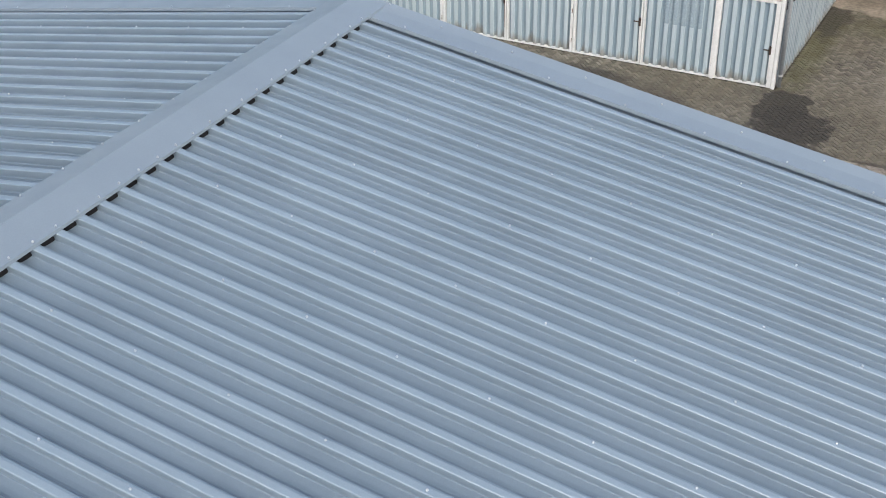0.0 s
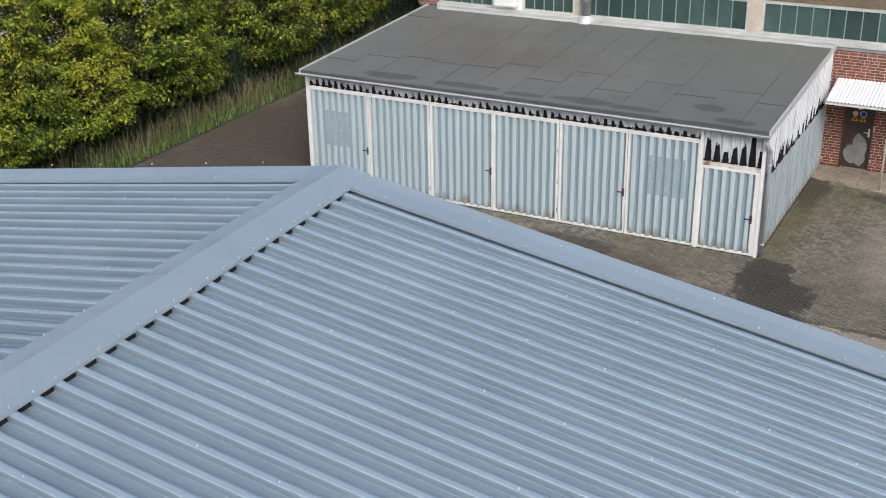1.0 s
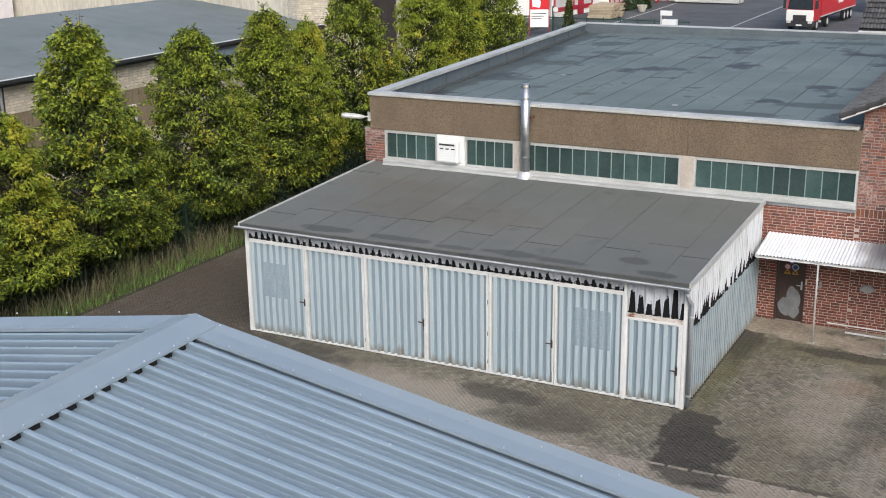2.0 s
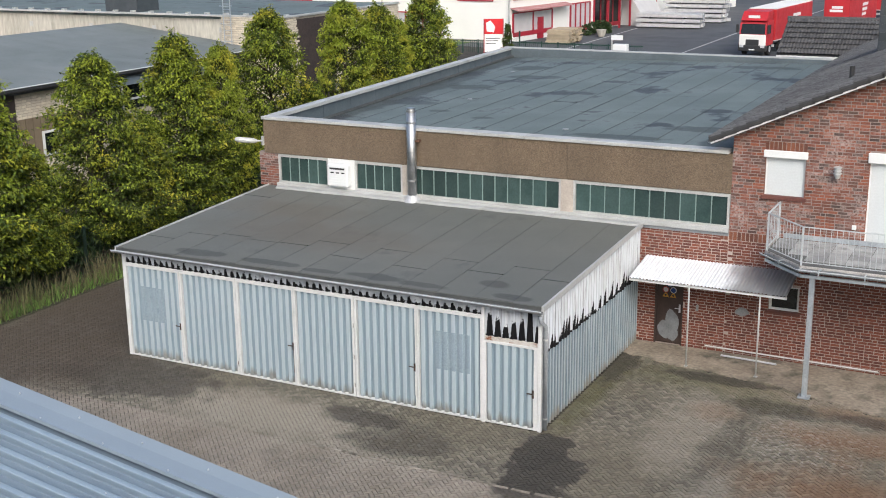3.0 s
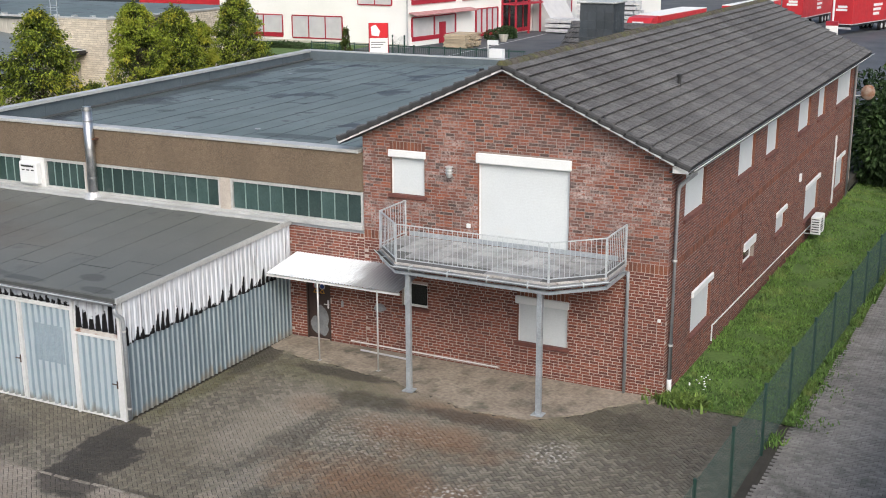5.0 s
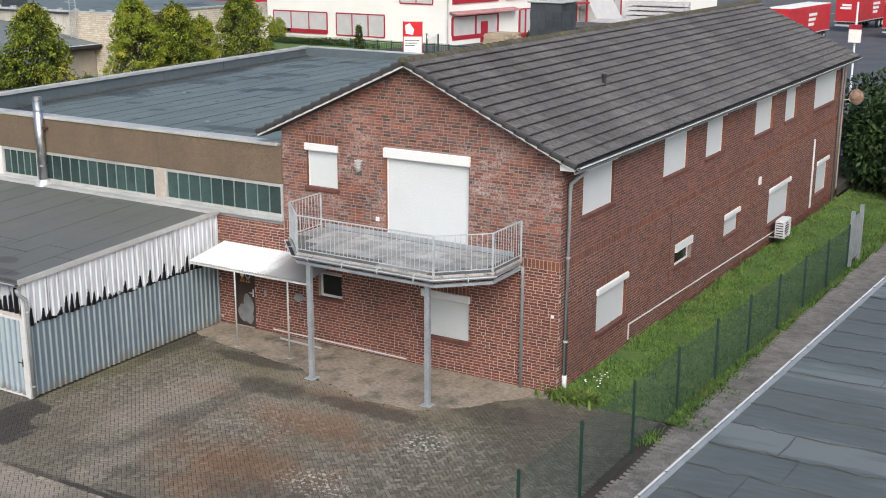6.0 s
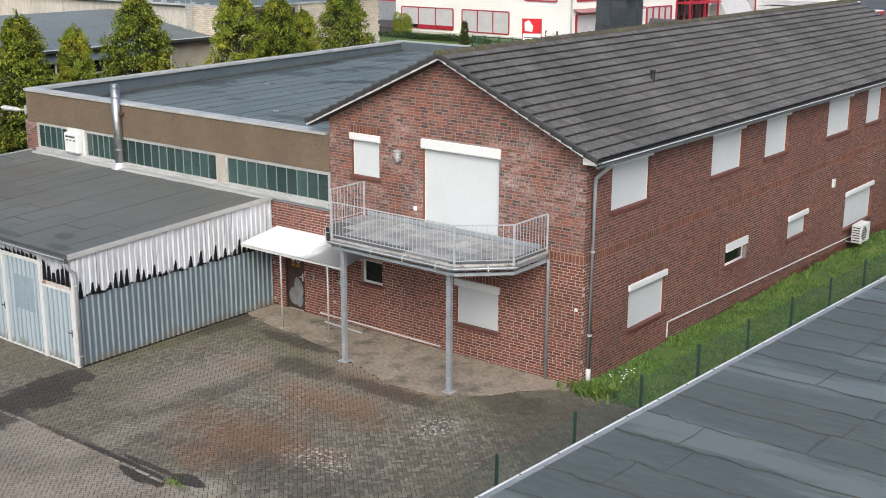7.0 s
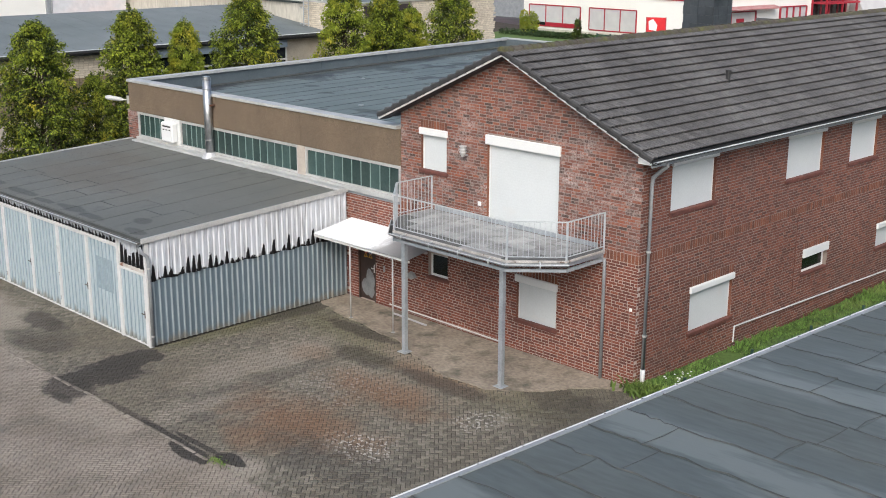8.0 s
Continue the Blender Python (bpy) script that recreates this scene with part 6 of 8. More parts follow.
part("lintel", abox(GX0, POSTS[6] + 0.02, GY - 0.05, GY + 0.04, DOOR_TOP, DOOR_TOP + 0.03), WHITE_PAINT, garage)
bm = bmesh.new()
ribbed(bm, (GX0, GY - 0.012, DOOR_TOP + 0.03), (1, 0, 0), POSTS[6] - GX0, (0, 0, 1), 0.4, trapeze(0.2, 0.07, 0.025, 0.03), (0, -1, 0))
part("light_strip", bm, FRONT_GAPS, garage, "dirty white plastic strip with dark openings painted black above the doors")
bm = bmesh.new()
ribbed(bm, (POSTS[6], GY - 0.012, 2.2), (1, 0, 0), GX1 - POSTS[6], (0, 0, 1), 0.94, trapeze(0.21, 0.07, 0.03, 0.035), (0, -1, 0))
part("transom", bm, DOOR_STAIN, garage, "dirty white plastic sheet with black bars of growth")
part("transom_rail", abox(POSTS[6] + 0.02, GX1, GY - 0.06, GY + 0.02, 2.14, 2.24), surface("rusty_white", (0.6, 0.59, 0.57), (0.5, 0.46, 0.42), 0.7, big=3, dirt=(0.2, 0.07, 0.03), dirt_scale=4, dirt_lo=0.5, dirt_hi=0.62), garage, "white rail with rust runs")
part("corner_post", abox(GX1 - 0.06, GX1 + 0.02, GY - 0.095, GY + 0.03, 0.0, 3.05), WHITE_PAINT, garage)
part("corner_post", abox(GX0 - 0.06, GX0 + 0.04, GY - 0.07, GY + 0.05, 0.0, 3.05), WHITE_PAINT, garage)
part("partition_post", abox(POSTS[6] - 0.035, POSTS[6] + 0.035, GY - 0.1, GY + 0.03, 0.0, 3.02), WHITE_PAINT, garage)
bm = bmesh.new()
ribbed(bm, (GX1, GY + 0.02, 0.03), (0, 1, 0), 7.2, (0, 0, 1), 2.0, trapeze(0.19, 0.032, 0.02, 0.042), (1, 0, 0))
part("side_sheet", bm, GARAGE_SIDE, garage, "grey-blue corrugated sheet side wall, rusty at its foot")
bm = bmesh.new()
s = 0.0
vs = None
pr = trapeze(0.19, 0.07, 0.025, 0.035)
while s < 7.2:
    for u, lift in pr[:-1]:
        y = min(GY + 0.02 + s + u, -0.01)
        a, b = bm.verts.new((GX1 + 0.03 + lift, y, 1.95 + 0.02 * math.sin(9 * y))), bm.verts.new((GX1 + 0.03 + lift, y, roof_at(y) - 0.06))
        if vs:
            bm.faces.new((vs[0], a, b, vs[1]))
        vs = (a, b)
    s += 0.19
part("side_light_sheet", bm, SIDE_STAIN, garage, "white plastic sheet with black growth climbing from below")
bm = bmesh.new()
ribbed(bm, (GX0 - 0.02, GY, 0.03), (0, 1, 0), 7.2, (0, 0, 1), 3.1, trapeze(0.19, 0.07, 0.025, 0.035), (-1, 0, 0))
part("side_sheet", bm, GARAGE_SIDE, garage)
part("inner_wall", abox(GX0 + 0.1, GX1 - 0.1, GY + 0.1, GY + 0.14, 0.0, 3.0), DARK, garage)

# ---- metal-roofed shed in the foreground ----
shed = thing("metal_roofed_shed", "shed with a blue-grey corrugated metal gable roof", "shed")
SR_X, SR_Z, SR_S = -12.533, 7.301, {1: 0.1747, -1: 0.152}
SY0, SY1 = -60.0, -23.432
sh_z = lambda x: SR_Z - SR_S[1 if x > SR_X else -1] * abs(x - SR_X)
SPITCH = 0.241


def sheet_paint(side, fall):
    """The sheet's paint, with light on the rib crests and shade in the troughs put into its colour."""
    m = BLUE_SHEET.copy()
    m.name = "ribbed_blue_sheet"
    t = m.node_tree
    b = t.nodes["Principled BSDF"]
    col = b.inputs["Base Color"].links[0].from_socket
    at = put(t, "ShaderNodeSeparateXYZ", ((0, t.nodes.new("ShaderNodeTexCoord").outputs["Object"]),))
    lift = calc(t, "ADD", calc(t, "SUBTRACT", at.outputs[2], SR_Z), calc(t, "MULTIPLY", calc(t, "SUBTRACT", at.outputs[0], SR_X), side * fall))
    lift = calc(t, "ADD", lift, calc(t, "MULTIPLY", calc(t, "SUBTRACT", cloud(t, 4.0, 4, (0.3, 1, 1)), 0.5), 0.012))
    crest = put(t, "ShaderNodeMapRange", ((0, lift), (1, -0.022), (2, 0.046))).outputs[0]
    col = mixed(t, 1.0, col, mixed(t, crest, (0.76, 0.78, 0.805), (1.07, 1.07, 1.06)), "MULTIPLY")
    t.links.new(col, b.inputs["Base Color"])
    return m


# near flank undercut in shape to draw a shade line along each rib
RIB = [(0, 0.004), (0.03, 0.018), (0.06, 0.055), (0.076, 0.074), (0.1, 0.083), (0.148, 0.083), (0.154, 0.078), (0.136, 0.01), (0.14, 0.0), (0.2, 0.0), (SPITCH, 0.004)]
for side in (1, -1):
    fall = SR_S[side]
    d = Vector((side, 0, -fall)).normalized()
    n = Vector((side * fall, 0, 1)).normalized()
    p = Vector((SR_X + side * 0.1, SY1 - 0.119, sh_z(SR_X + side * 0.1) - 0.03))
    bm = bmesh.new()
    ribbed(bm, p, (0, -1, 0), 36.0, d, 10.8, RIB, n)
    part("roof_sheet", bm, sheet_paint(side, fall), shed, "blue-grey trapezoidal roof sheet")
    bm = bmesh.new()
    slab(bm, [(SR_X, SY0, SR_Z - 0.12), (SR_X + side * 10.7, SY0, sh_z(SR_X + side * 10.7) - 0.12), (SR_X + side * 10.7, SY1 - 0.1, sh_z(SR_X + side * 10.7) - 0.12), (SR_X, SY1 - 0.1, SR_Z - 0.12)], 0.1)
    part("roof_deck", bm, BLACK_PLASTIC, shed)
    # ridge cap flap with a turned-down lip
    wide = 0.318 if side == 1 else 0.301
    for y0, y1, lift in ((SY1 - 3.05, SY1 + 0.06, 0.004), (SY1 - 12.0, SY1 - 3.0, 0.0), (SY1 - 30.0, SY1 - 11.95, 0.004)):
        bm = bmesh.new()
        ed = 0.0816 if side == 1 else 0.072
        a = [(SR_X, SR_Z + 0.105 + lift), (SR_X + side * 0.02, SR_Z + 0.1 + lift), (SR_X + side * wide, SR_Z + ed - wide * fall + lift), (SR_X + side * (wide + 0.003), SR_Z + ed - (0.028 if side == 1 else 0.02) - wide * fall + lift)]
        lo = [bm.verts.new((x, y0, z)) for x, z in a]
        hi = [bm.verts.new((x, y1, z)) for x, z in a]
        for i in range(3):
            bm.faces.new((lo[i], lo[i + 1], hi[i + 1], hi[i]))
        part("ridge_cap", bm, BLUE_TRIM, shed, "smooth blue-grey ridge cap")
    # verge flashing along the gable
    L = 10.7
    y_in, y_out = SY1 - 0.33, SY1 + 0.06
    for i0, i1, lift in ((0.0, 2.97, 0.003), (2.93, 6.0, 0.0), (5.96, 9.0, 0.003), (8.96, L, 0.0)):
        bm = bmesh.new()
        prof = [(y_in - lift, 0.022), (y_in - lift, 0.062), (SY1 - 0.1, 0.062), (y_out + lift, 0.085), (y_out + lift, -0.2)]
        u = [bm.verts.new((SR_X + side * i0, y, sh_z(SR_X + side * i0) + z + lift)) for y, z in prof]
        v = [bm.verts.new((SR_X + side * i1, y, sh_z(SR_X + side * i1) + z + lift)) for y, z in prof]
        for i in range(len(prof) - 1):
            bm.faces.new((u[i], u[i + 1], v[i + 1], v[i]))
        part("verge_flashing", bm, BLUE_TRIM, shed, "smooth blue-grey verge flashing")
# filler strip in the dark gaps under the cap
part("profile_filler", abox(SR_X + 0.265, SR_X + 0.275, SY0 + 24, SY1 - 0.34, SR_Z - 0.2, SR_Z + 0.012), DARK, shed)
# screws
screw = bmesh.new()
rod(screw, [(0, 0, 0), (0, 0, 0.012), (0, 0, 0.018)], [0.0095, 0.0095, 0.005], 7)
screw_me = bpy.data.meshes.new("screw")
screw.to_mesh(screw_me)
screw.free()
screw_me.materials.append(SCREW)
rs2 = random.Random(12)
spots = []
for side in (1, -1):
    for j in range(9):
        for i in range(8):
            x = SR_X + side * (0.86 + 0.71 * j)
            y = SY1 - 0.119 - 0.12 - SPITCH * (3 + 4 * i) + rs2.uniform(-0.012, 0.012)
            spots.append((x + rs2.uniform(-0.02, 0.02), y, sh_z(x) + 0.05))
    for i in range(10):
        x = SR_X + side * (0.7 + 0.8 * i)
        spots.append((x, SY1 - 0.3, sh_z(x) + 0.062))
        spots.append((x + 0.3 * side, SY1 - 0.06, sh_z(x + 0.3) + 0.074))
for i in range(24):
    spots.append((SR_X + 0.295, SY1 - 0.239 - SPITCH * (i + 1), SR_Z + 0.032))
    if i % 2 == 0:
        spots.append((SR_X - 0.27, SY1 - 0.239 - SPITCH * (i + 1), SR_Z + 0.034))
for i in range(6):
    spots.append((SR_X - 0.35 + 0.14 * i, SY1 + 0.03, SR_Z + 0.1 - 0.23 * abs(-0.35 + 0.14 * i)))
for s in spots:
    ob = hung("screw", screw_me, shed)
    ob.location = s
part("gable_wall", abox(SR_X - 10.2, SR_X + 10.2, SY1 - 0.4, SY1 - 0.15, -0.1, 5.2), RENDER_WHITE, shed)
part("shed_wall", abox(SR_X + 10.0, SR_X + 10.2, SY0, SY1 - 0.15, -0.1, 5.15), RENDER_WHITE, shed)
part("shed_wall", abox(SR_X - 10.2, SR_X - 10.0, SY0, SY1 - 0.15, -0.1, 5.15), RENDER_WHITE, shed)
# the shed stands slightly turned to the garage
SHED_AT = Vector((SR_X, SY1 + 0.06, 0))
shed.matrix_basis = Matrix.Translation(SHED_AT) @ Matrix.Rotation(0.0316, 4, "Z") @ Matrix.Translation(-SHED_AT)

# ---- flat-roofed building beside the lane ----
flat = thing("flat_roofed_building", "low building with wet blue-grey felt roof and zinc gutter", "building")
edge_x = lambda y: 7.74 + 0.054 * (y + 14)
fd = Vector((1, -0.054, 0)).normalized()
FR_Z, FR_S = 5.14, 0.028
fdeck = hung("felt_roof", None, flat, "wet blue-grey roofing felt with dark seams and puddles")
bm = bmesh.new()
slab(bm, [(edge_x(-45), -45, FR_Z - 0.01), (edge_x(30), 30, FR_Z - 0.01), (edge_x(30) + 30, 27.5, FR_Z + 30 * FR_S - 0.01), (edge_x(-45) + 30, -47.5, FR_Z + 30 * FR_S - 0.01)], 0.3)
part("roof_deck", bm, FELT_WET, fdeck)
rf = random.Random(41)
y = -30.0
k = 0
while y < 16:
    cuts = [0.02, rf.uniform(0.6, 2.6)]
    while cuts[-1] < 26:
        cuts.append(cuts[-1] + rf.uniform(2.2, 3.6))
    if y > 4:
        cuts = [0.02, 12, 26]
    for a, b in zip(cuts, cuts[1:]):
        z = 0.006 * (k % 2) + rf.uniform(0, 0.004)
        bm = bmesh.new()
        c = []
        for yy, u in ((y + 0.008, a + 0.006), (y + 0.008, b), (y + 0.782, b), (y + 0.782, a + 0.006)):
            p = Vector((edge_x(yy), yy, 0)) + fd * u
            c.append((p.x, p.y, FR_Z + FR_S * u + z))
        slab(bm, c, 0.012)
        part("felt_sheet", bm, FELT_BLUE, fdeck)
        wob = [(c[2][0] + (c[3][0] - c[2][0]) * f, c[2][1] + (c[3][1] - c[2][1]) * f + rf.uniform(-0.045, 0.045), FR_Z + FR_S * (b + (a - b) * f) + 0.012) for f in (0, 0.13, 0.25, 0.37, 0.5, 0.64, 0.75, 0.87, 1)]
        part("seam", rod(bmesh.new(), wob, 0.007 + rf.uniform(0, 0.006), 4), SEAM, fdeck)
        part("seam", rod(bmesh.new(), [(c[1][0], c[1][1], c[1][2] + 0.004), ((c[1][0] + c[2][0]) / 2 + rf.uniform(-0.05, 0.05), (c[1][1] + c[2][1]) / 2, c[1][2] + 0.006), (c[2][0], c[2][1], c[2][2] + 0.004)], 0.006, 4), SEAM, fdeck)
    y += 0.78
    k += 1
for y0 in range(-45, 30, 3):
    gutter(flat, (edge_x(y0) - 0.03, y0, FR_Z - 0.02), (edge_x(y0 + 3) - 0.03, y0 + 2.99, FR_Z - 0.02), 0.04, GUTTER_GRIME)
    part("gutter_sludge", bar(bmesh.new(), (edge_x(y0) - 0.03, y0, FR_Z - 0.03), (edge_x(y0 + 3) - 0.03, y0 + 2.99, FR_Z - 0.03), 0.05, 0.012), GUTTER_DARK, flat)
    part("gutter_rim", rod(bmesh.new(), [(edge_x(y0) - 0.075, y0, FR_Z - 0.012), (edge_x(y0 + 3) - 0.075, y0 + 2.99, FR_Z - 0.012)], 0.017, 6), WHITE, flat)
for i in range(46):
    y0 = -30 + i * 0.8
    part("gutter_hook", bar(bmesh.new(), (edge_x(y0) - 0.075, y0, FR_Z), (edge_x(y0) + 0.02, y0, FR_Z + 0.012), 0.014, 0.008), BLACK_PLASTIC, flat)
bm = bmesh.new()
slab(bm, [(edge_x(-45) - 0.02, -45, FR_Z + 0.022), (edge_x(-45) + 0.05, -45, FR_Z + 0.024), (edge_x(30) + 0.05, 30, FR_Z + 0.024), (edge_x(30) - 0.02, 30, FR_Z + 0.022)], 0.02)
part("drip_edge", bm, ZINC, flat)
bm = bmesh.new()
prism(bm, [(edge_x(-45) + 0.15, -45), (edge_x(-45) + 29, -45), (edge_x(30) + 29, 29.5), (edge_x(30) + 0.15, 29.5)], -0.1, FR_Z - 0.3)
part("walls", bm, RENDER_WHITE, flat)

# ---- wire fence along the lane ----
fence = thing("wire_fence", "dark green wire mesh fence with steel posts between lawn and lane", "fence")
FH = 1.7
fy = [-10.5 + 2.74 * i for i in range(10)] + [16.9]
for y in fy:
    z = min(0.0, lawn_z(y))
    part("post", rod(bmesh.new(), [(fence_x(y), y, z - 0.1), (fence_x(y), y, z + FH + 0.06)], 0.038, 8), FENCE, fence)


def wire_mesh(x_of, y0, y1, z_of, high, gap, r):
    """Diagonal wires, crossing, as thin three-sided bars."""
    verts, faces = [], []
    run = high
    s = y0 - high
    while s < y1:
        for way in (1, -1):
            a, b = (s, s + run) if way == 1 else (s + run, s)
            lo, hi = min(a, b), max(a, b)
            f0, f1 = max(0.0, (y0 - lo) / (hi - lo)), min(1.0, (y1 - lo) / (hi - lo))
            if f1 <= f0:
                continue
            ends = []
            for f in (f0, f1):
                y = lo + (hi - lo) * f
                z = high * (f if way == 1 else 1 - f)
                ends.append(Vector((x_of(y), y, z_of(y) + z)))
            k = len(verts)
            for p in ends:
                verts += [p + Vector((r, 0, 0)), p + Vector((-r, 0, r)), p + Vector((-r, 0, -r))]
            faces += [(k, k + 1, k + 4, k + 3), (k + 1, k + 2, k + 5, k + 4), (k + 2, k, k + 3, k + 5)]
        s += gap
    return verts, faces


hung("wire_mesh", mesh_of("wire_mesh", *wire_mesh(fence_x, fy[0], fy[-1], lambda y: min(0.0, lawn_z(y)) + 0.03, FH - 0.05, 0.075, 0.0024), FENCE), fence, kind="stuff")
for z in (0.1, 0.85, FH - 0.02):
    part("tension_wire", rod(bmesh.new(), [(fence_x(fy[0]), fy[0], z), (fence_x(fy[-1]), fy[-1], z - 0.3)], 0.004, 4), FENCE, fence)
gate = thing("metal_gate", "grey galvanised gate between two posts at the end of the fence", "gate", at=(4.4, 17.2, 0))
for y in (17.3, 18.6):
    part("gate_post", abox(fence_x(y) - 0.07, fence_x(y) + 0.07, y - 0.07, y + 0.07, -0.3, 1.85, bevel=0.01), GALV, gate)
for i in range(8):
    y = 17.42 + i * 0.15
    part("gate_bar", abox(fence_x(y) - 0.015, fence_x(y) + 0.015, y - 0.015, y + 0.015, 0.0, 1.6), GALV, gate)
for z in (0.0, 1.57):
    part("gate_rail", bar(bmesh.new(), (fence_x(17.35), 17.35, z), (fence_x(18.55), 18.55, z), 0.04, 0.05), GALV, gate)

# ---- trees and undergrowth ----
def leaf_mesh(points, size, rnd, material, name="crown"):
    """Many small bent leaves at points (place, outward way)."""
    verts, faces = [], []
    for p, out in points:
        L = size * rnd.uniform(0.6, 1.35)
        w = L * rnd.uniform(0.2, 0.32)
        d = (Vector(out) * 0.7 + Vector((rnd.gauss(0, 0.5), rnd.gauss(0, 0.5), rnd.gauss(-0.25, 0.45)))).normalized()
        s = d.cross(Vector((rnd.gauss(0, 0.4), rnd.gauss(0, 0.4), 1)))
        s = s.normalized() if s.length > 1e-3 else Vector((1, 0, 0))
        u = s.cross(d)
        k = len(verts)
        verts += [p, p + d * L * 0.5 + s * w + u * L * 0.06, p + d * L - u * L * 0.1, p + d * L * 0.5 - s * w + u * L * 0.06]
        faces += [(k, k + 1, k + 2), (k, k + 2, k + 3)]
    return mesh_of(name, verts, faces, material)


def tree(name, label, category, high, wide, clumps, leaves, size, material, rnd, foot=0.9, group="", shape=0.7):
    """A tapered trunk with limbs and a crown of leaf clumps on branch ends, wider below."""
    ob = thing(name, label, category, group)
    bend = [Vector((rnd.gauss(0, 0.05) * i, rnd.gauss(0, 0.05) * i, high * i / 5)) for i in range(6)]
    part("trunk", rod(bmesh.new(), bend, [0.16, 0.13, 0.1, 0.075, 0.045, 0.015], 8), BARK, ob)
    limbs, pts = bmesh.new(), []
    for c in range(clumps):
        f = ((c + rnd.random()) / clumps) ** 1.1
        z = foot + (high - foot) * f
        r = wide * 1.12 * (f + 0.12) ** 0.3 * (1 - f) ** shape * rnd.choice((rnd.uniform(0.45, 0.9), rnd.uniform(0.8, 1.12))) + 0.06
        a = rnd.uniform(0, math.tau)
        end = Vector((r * math.cos(a), r * math.sin(a), z + rnd.uniform(-0.1, 0.3)))
        base = Vector((0, 0, max(0.4, z - 0.5 * r - 0.1)))
        rod(limbs, [base, base.lerp(end, 0.55) + Vector((0, 0, 0.08)), end], [0.03, 0.018, 0.006], 4, ends=False)
        out = Vector((math.cos(a), math.sin(a), 0.35))
        spread = wide * rnd.uniform(0.075, 0.14)
        for _ in range(leaves):
            q = Vector((rnd.gauss(0, 1), rnd.gauss(0, 1), rnd.gauss(0.2, 1.7))) * spread * 0.62
            pts.append((end + q - out * rnd.random() * 0.3 * r, (q.normalized() if q.length > 0 else out) * 0.5 + out * 0.6))
    part("limb", limbs, BARK, ob)
    hung("crown", leaf_mesh(pts, size, rnd, material), ob)
    return ob


def spray_tree(label, high, wide, sprays, per, young, rnd, belly=0.28, leaders=2):
    """A tall cone of feathery sprays that rise from the trunk and droop at their tips, with paler leaves on the outer tips."""
    ob = thing("tree", label, "tree", ROW)
    bend = [Vector((rnd.gauss(0, 0.04) * i, rnd.gauss(0, 0.04) * i, high * 0.97 * i / 6)) for i in range(7)]
    part("trunk", rod(bmesh.new(), bend, [0.15, 0.13, 0.11, 0.085, 0.06, 0.035, 0.008], 8), BARK, ob)
    limbs, old, fresh = bmesh.new(), [], []
    knots = [(rnd.uniform(0, math.tau), rnd.uniform(0.1, 0.85), rnd.uniform(0.75, 1.25)) for _ in range(16)]
    for c in range(sprays):
        f = ((c + rnd.random()) / sprays) ** 1.25
        z = 1.35 + (high - 1.55) * f
        a = rnd.uniform(0, math.tau)
        full = min(1.0, (f + 0.12) / belly) ** 0.6 * (1 - f) ** 0.5
        lump = 1.0
        for ka, kf, kr in knots:
            near = math.exp(-((math.cos(a - ka) - 1) ** 2) * 6 - ((f - kf) / 0.09) ** 2)
            lump += (kr - 1) * near * 1.6
        r = wide * full * lump * rnd.uniform(0.7, 1.05) + 0.1
        out = Vector((math.cos(a), math.sin(a), 0))
        base = Vector((0, 0, max(0.3, z - 0.55 * r)))
        end = out * r + Vector((0, 0, z))
        tip = end + out * rnd.uniform(0.05, 0.2) - Vector((0, 0, rnd.uniform(0.02, 0.22)))
        if c % 2:
            rod(limbs, [base, base.lerp(end, 0.5) + Vector((0, 0, 0.1 * r)), end], [0.028, 0.016, 0.005], 4, ends=False)
        side = Vector((-out.y, out.x, 0))
        for k in range(per):
            g = rnd.random() ** 0.5
            p = base.lerp(end, 0.35 + 0.65 * g) if g < 0.8 else end.lerp(tip, (g - 0.8) / 0.2)
            w = 0.3 * (1.15 - g) * (0.5 + 0.5 * min(1.0, r)) + 0.05
            p = p + side * rnd.gauss(0, w) + Vector((0, 0, rnd.gauss(0, 0.55 * w))) + out * rnd.gauss(0, 0.08)
            way = out * 0.75 + side * rnd.gauss(0, 0.5) + Vector((0, 0, rnd.gauss(-0.12, 0.3)))
            (fresh if g > 0.6 and rnd.random() < young * (0.7 + 0.7 * f) else old).append((p, way))
    for _ in range(leaders):
        a, r = rnd.uniform(0, math.tau), wide * rnd.uniform(0.0, 0.16)
        z0 = high * rnd.uniform(0.8, 0.88)
        tip = Vector((r * math.cos(a), r * math.sin(a), high * rnd.uniform(0.97, 1.03)))
        rod(limbs, [Vector((0, 0, z0 - 0.6)), tip], [0.022, 0.005], 4, ends=False)
        for _ in range(per):
            g = rnd.random()
            sp = 0.17 * (1.1 - g)
            (fresh if rnd.random() < 0.5 else old).append((Vector((0, 0, z0 - 0.6)).lerp(tip, g) + Vector((rnd.gauss(0, sp), rnd.gauss(0, sp), rnd.gauss(0, 0.05))), Vector((rnd.gauss(0, 0.6), rnd.gauss(0, 0.6), 0.5))))
    part("limb", limbs, BARK, ob)
    # crown's shade and light put into colour: dark inner leaves, pale young tips
    hung("crown", leaf_mesh(old, 0.13, rnd, LEAF_MID), ob)
    hung("young_leaves", leaf_mesh(fresh, 0.135, rnd, LEAF), ob, "young leaves on the outer tips, light put into their yellow-green")
    return ob


rt = random.Random(77)
ROW = "row of trees along the fence"
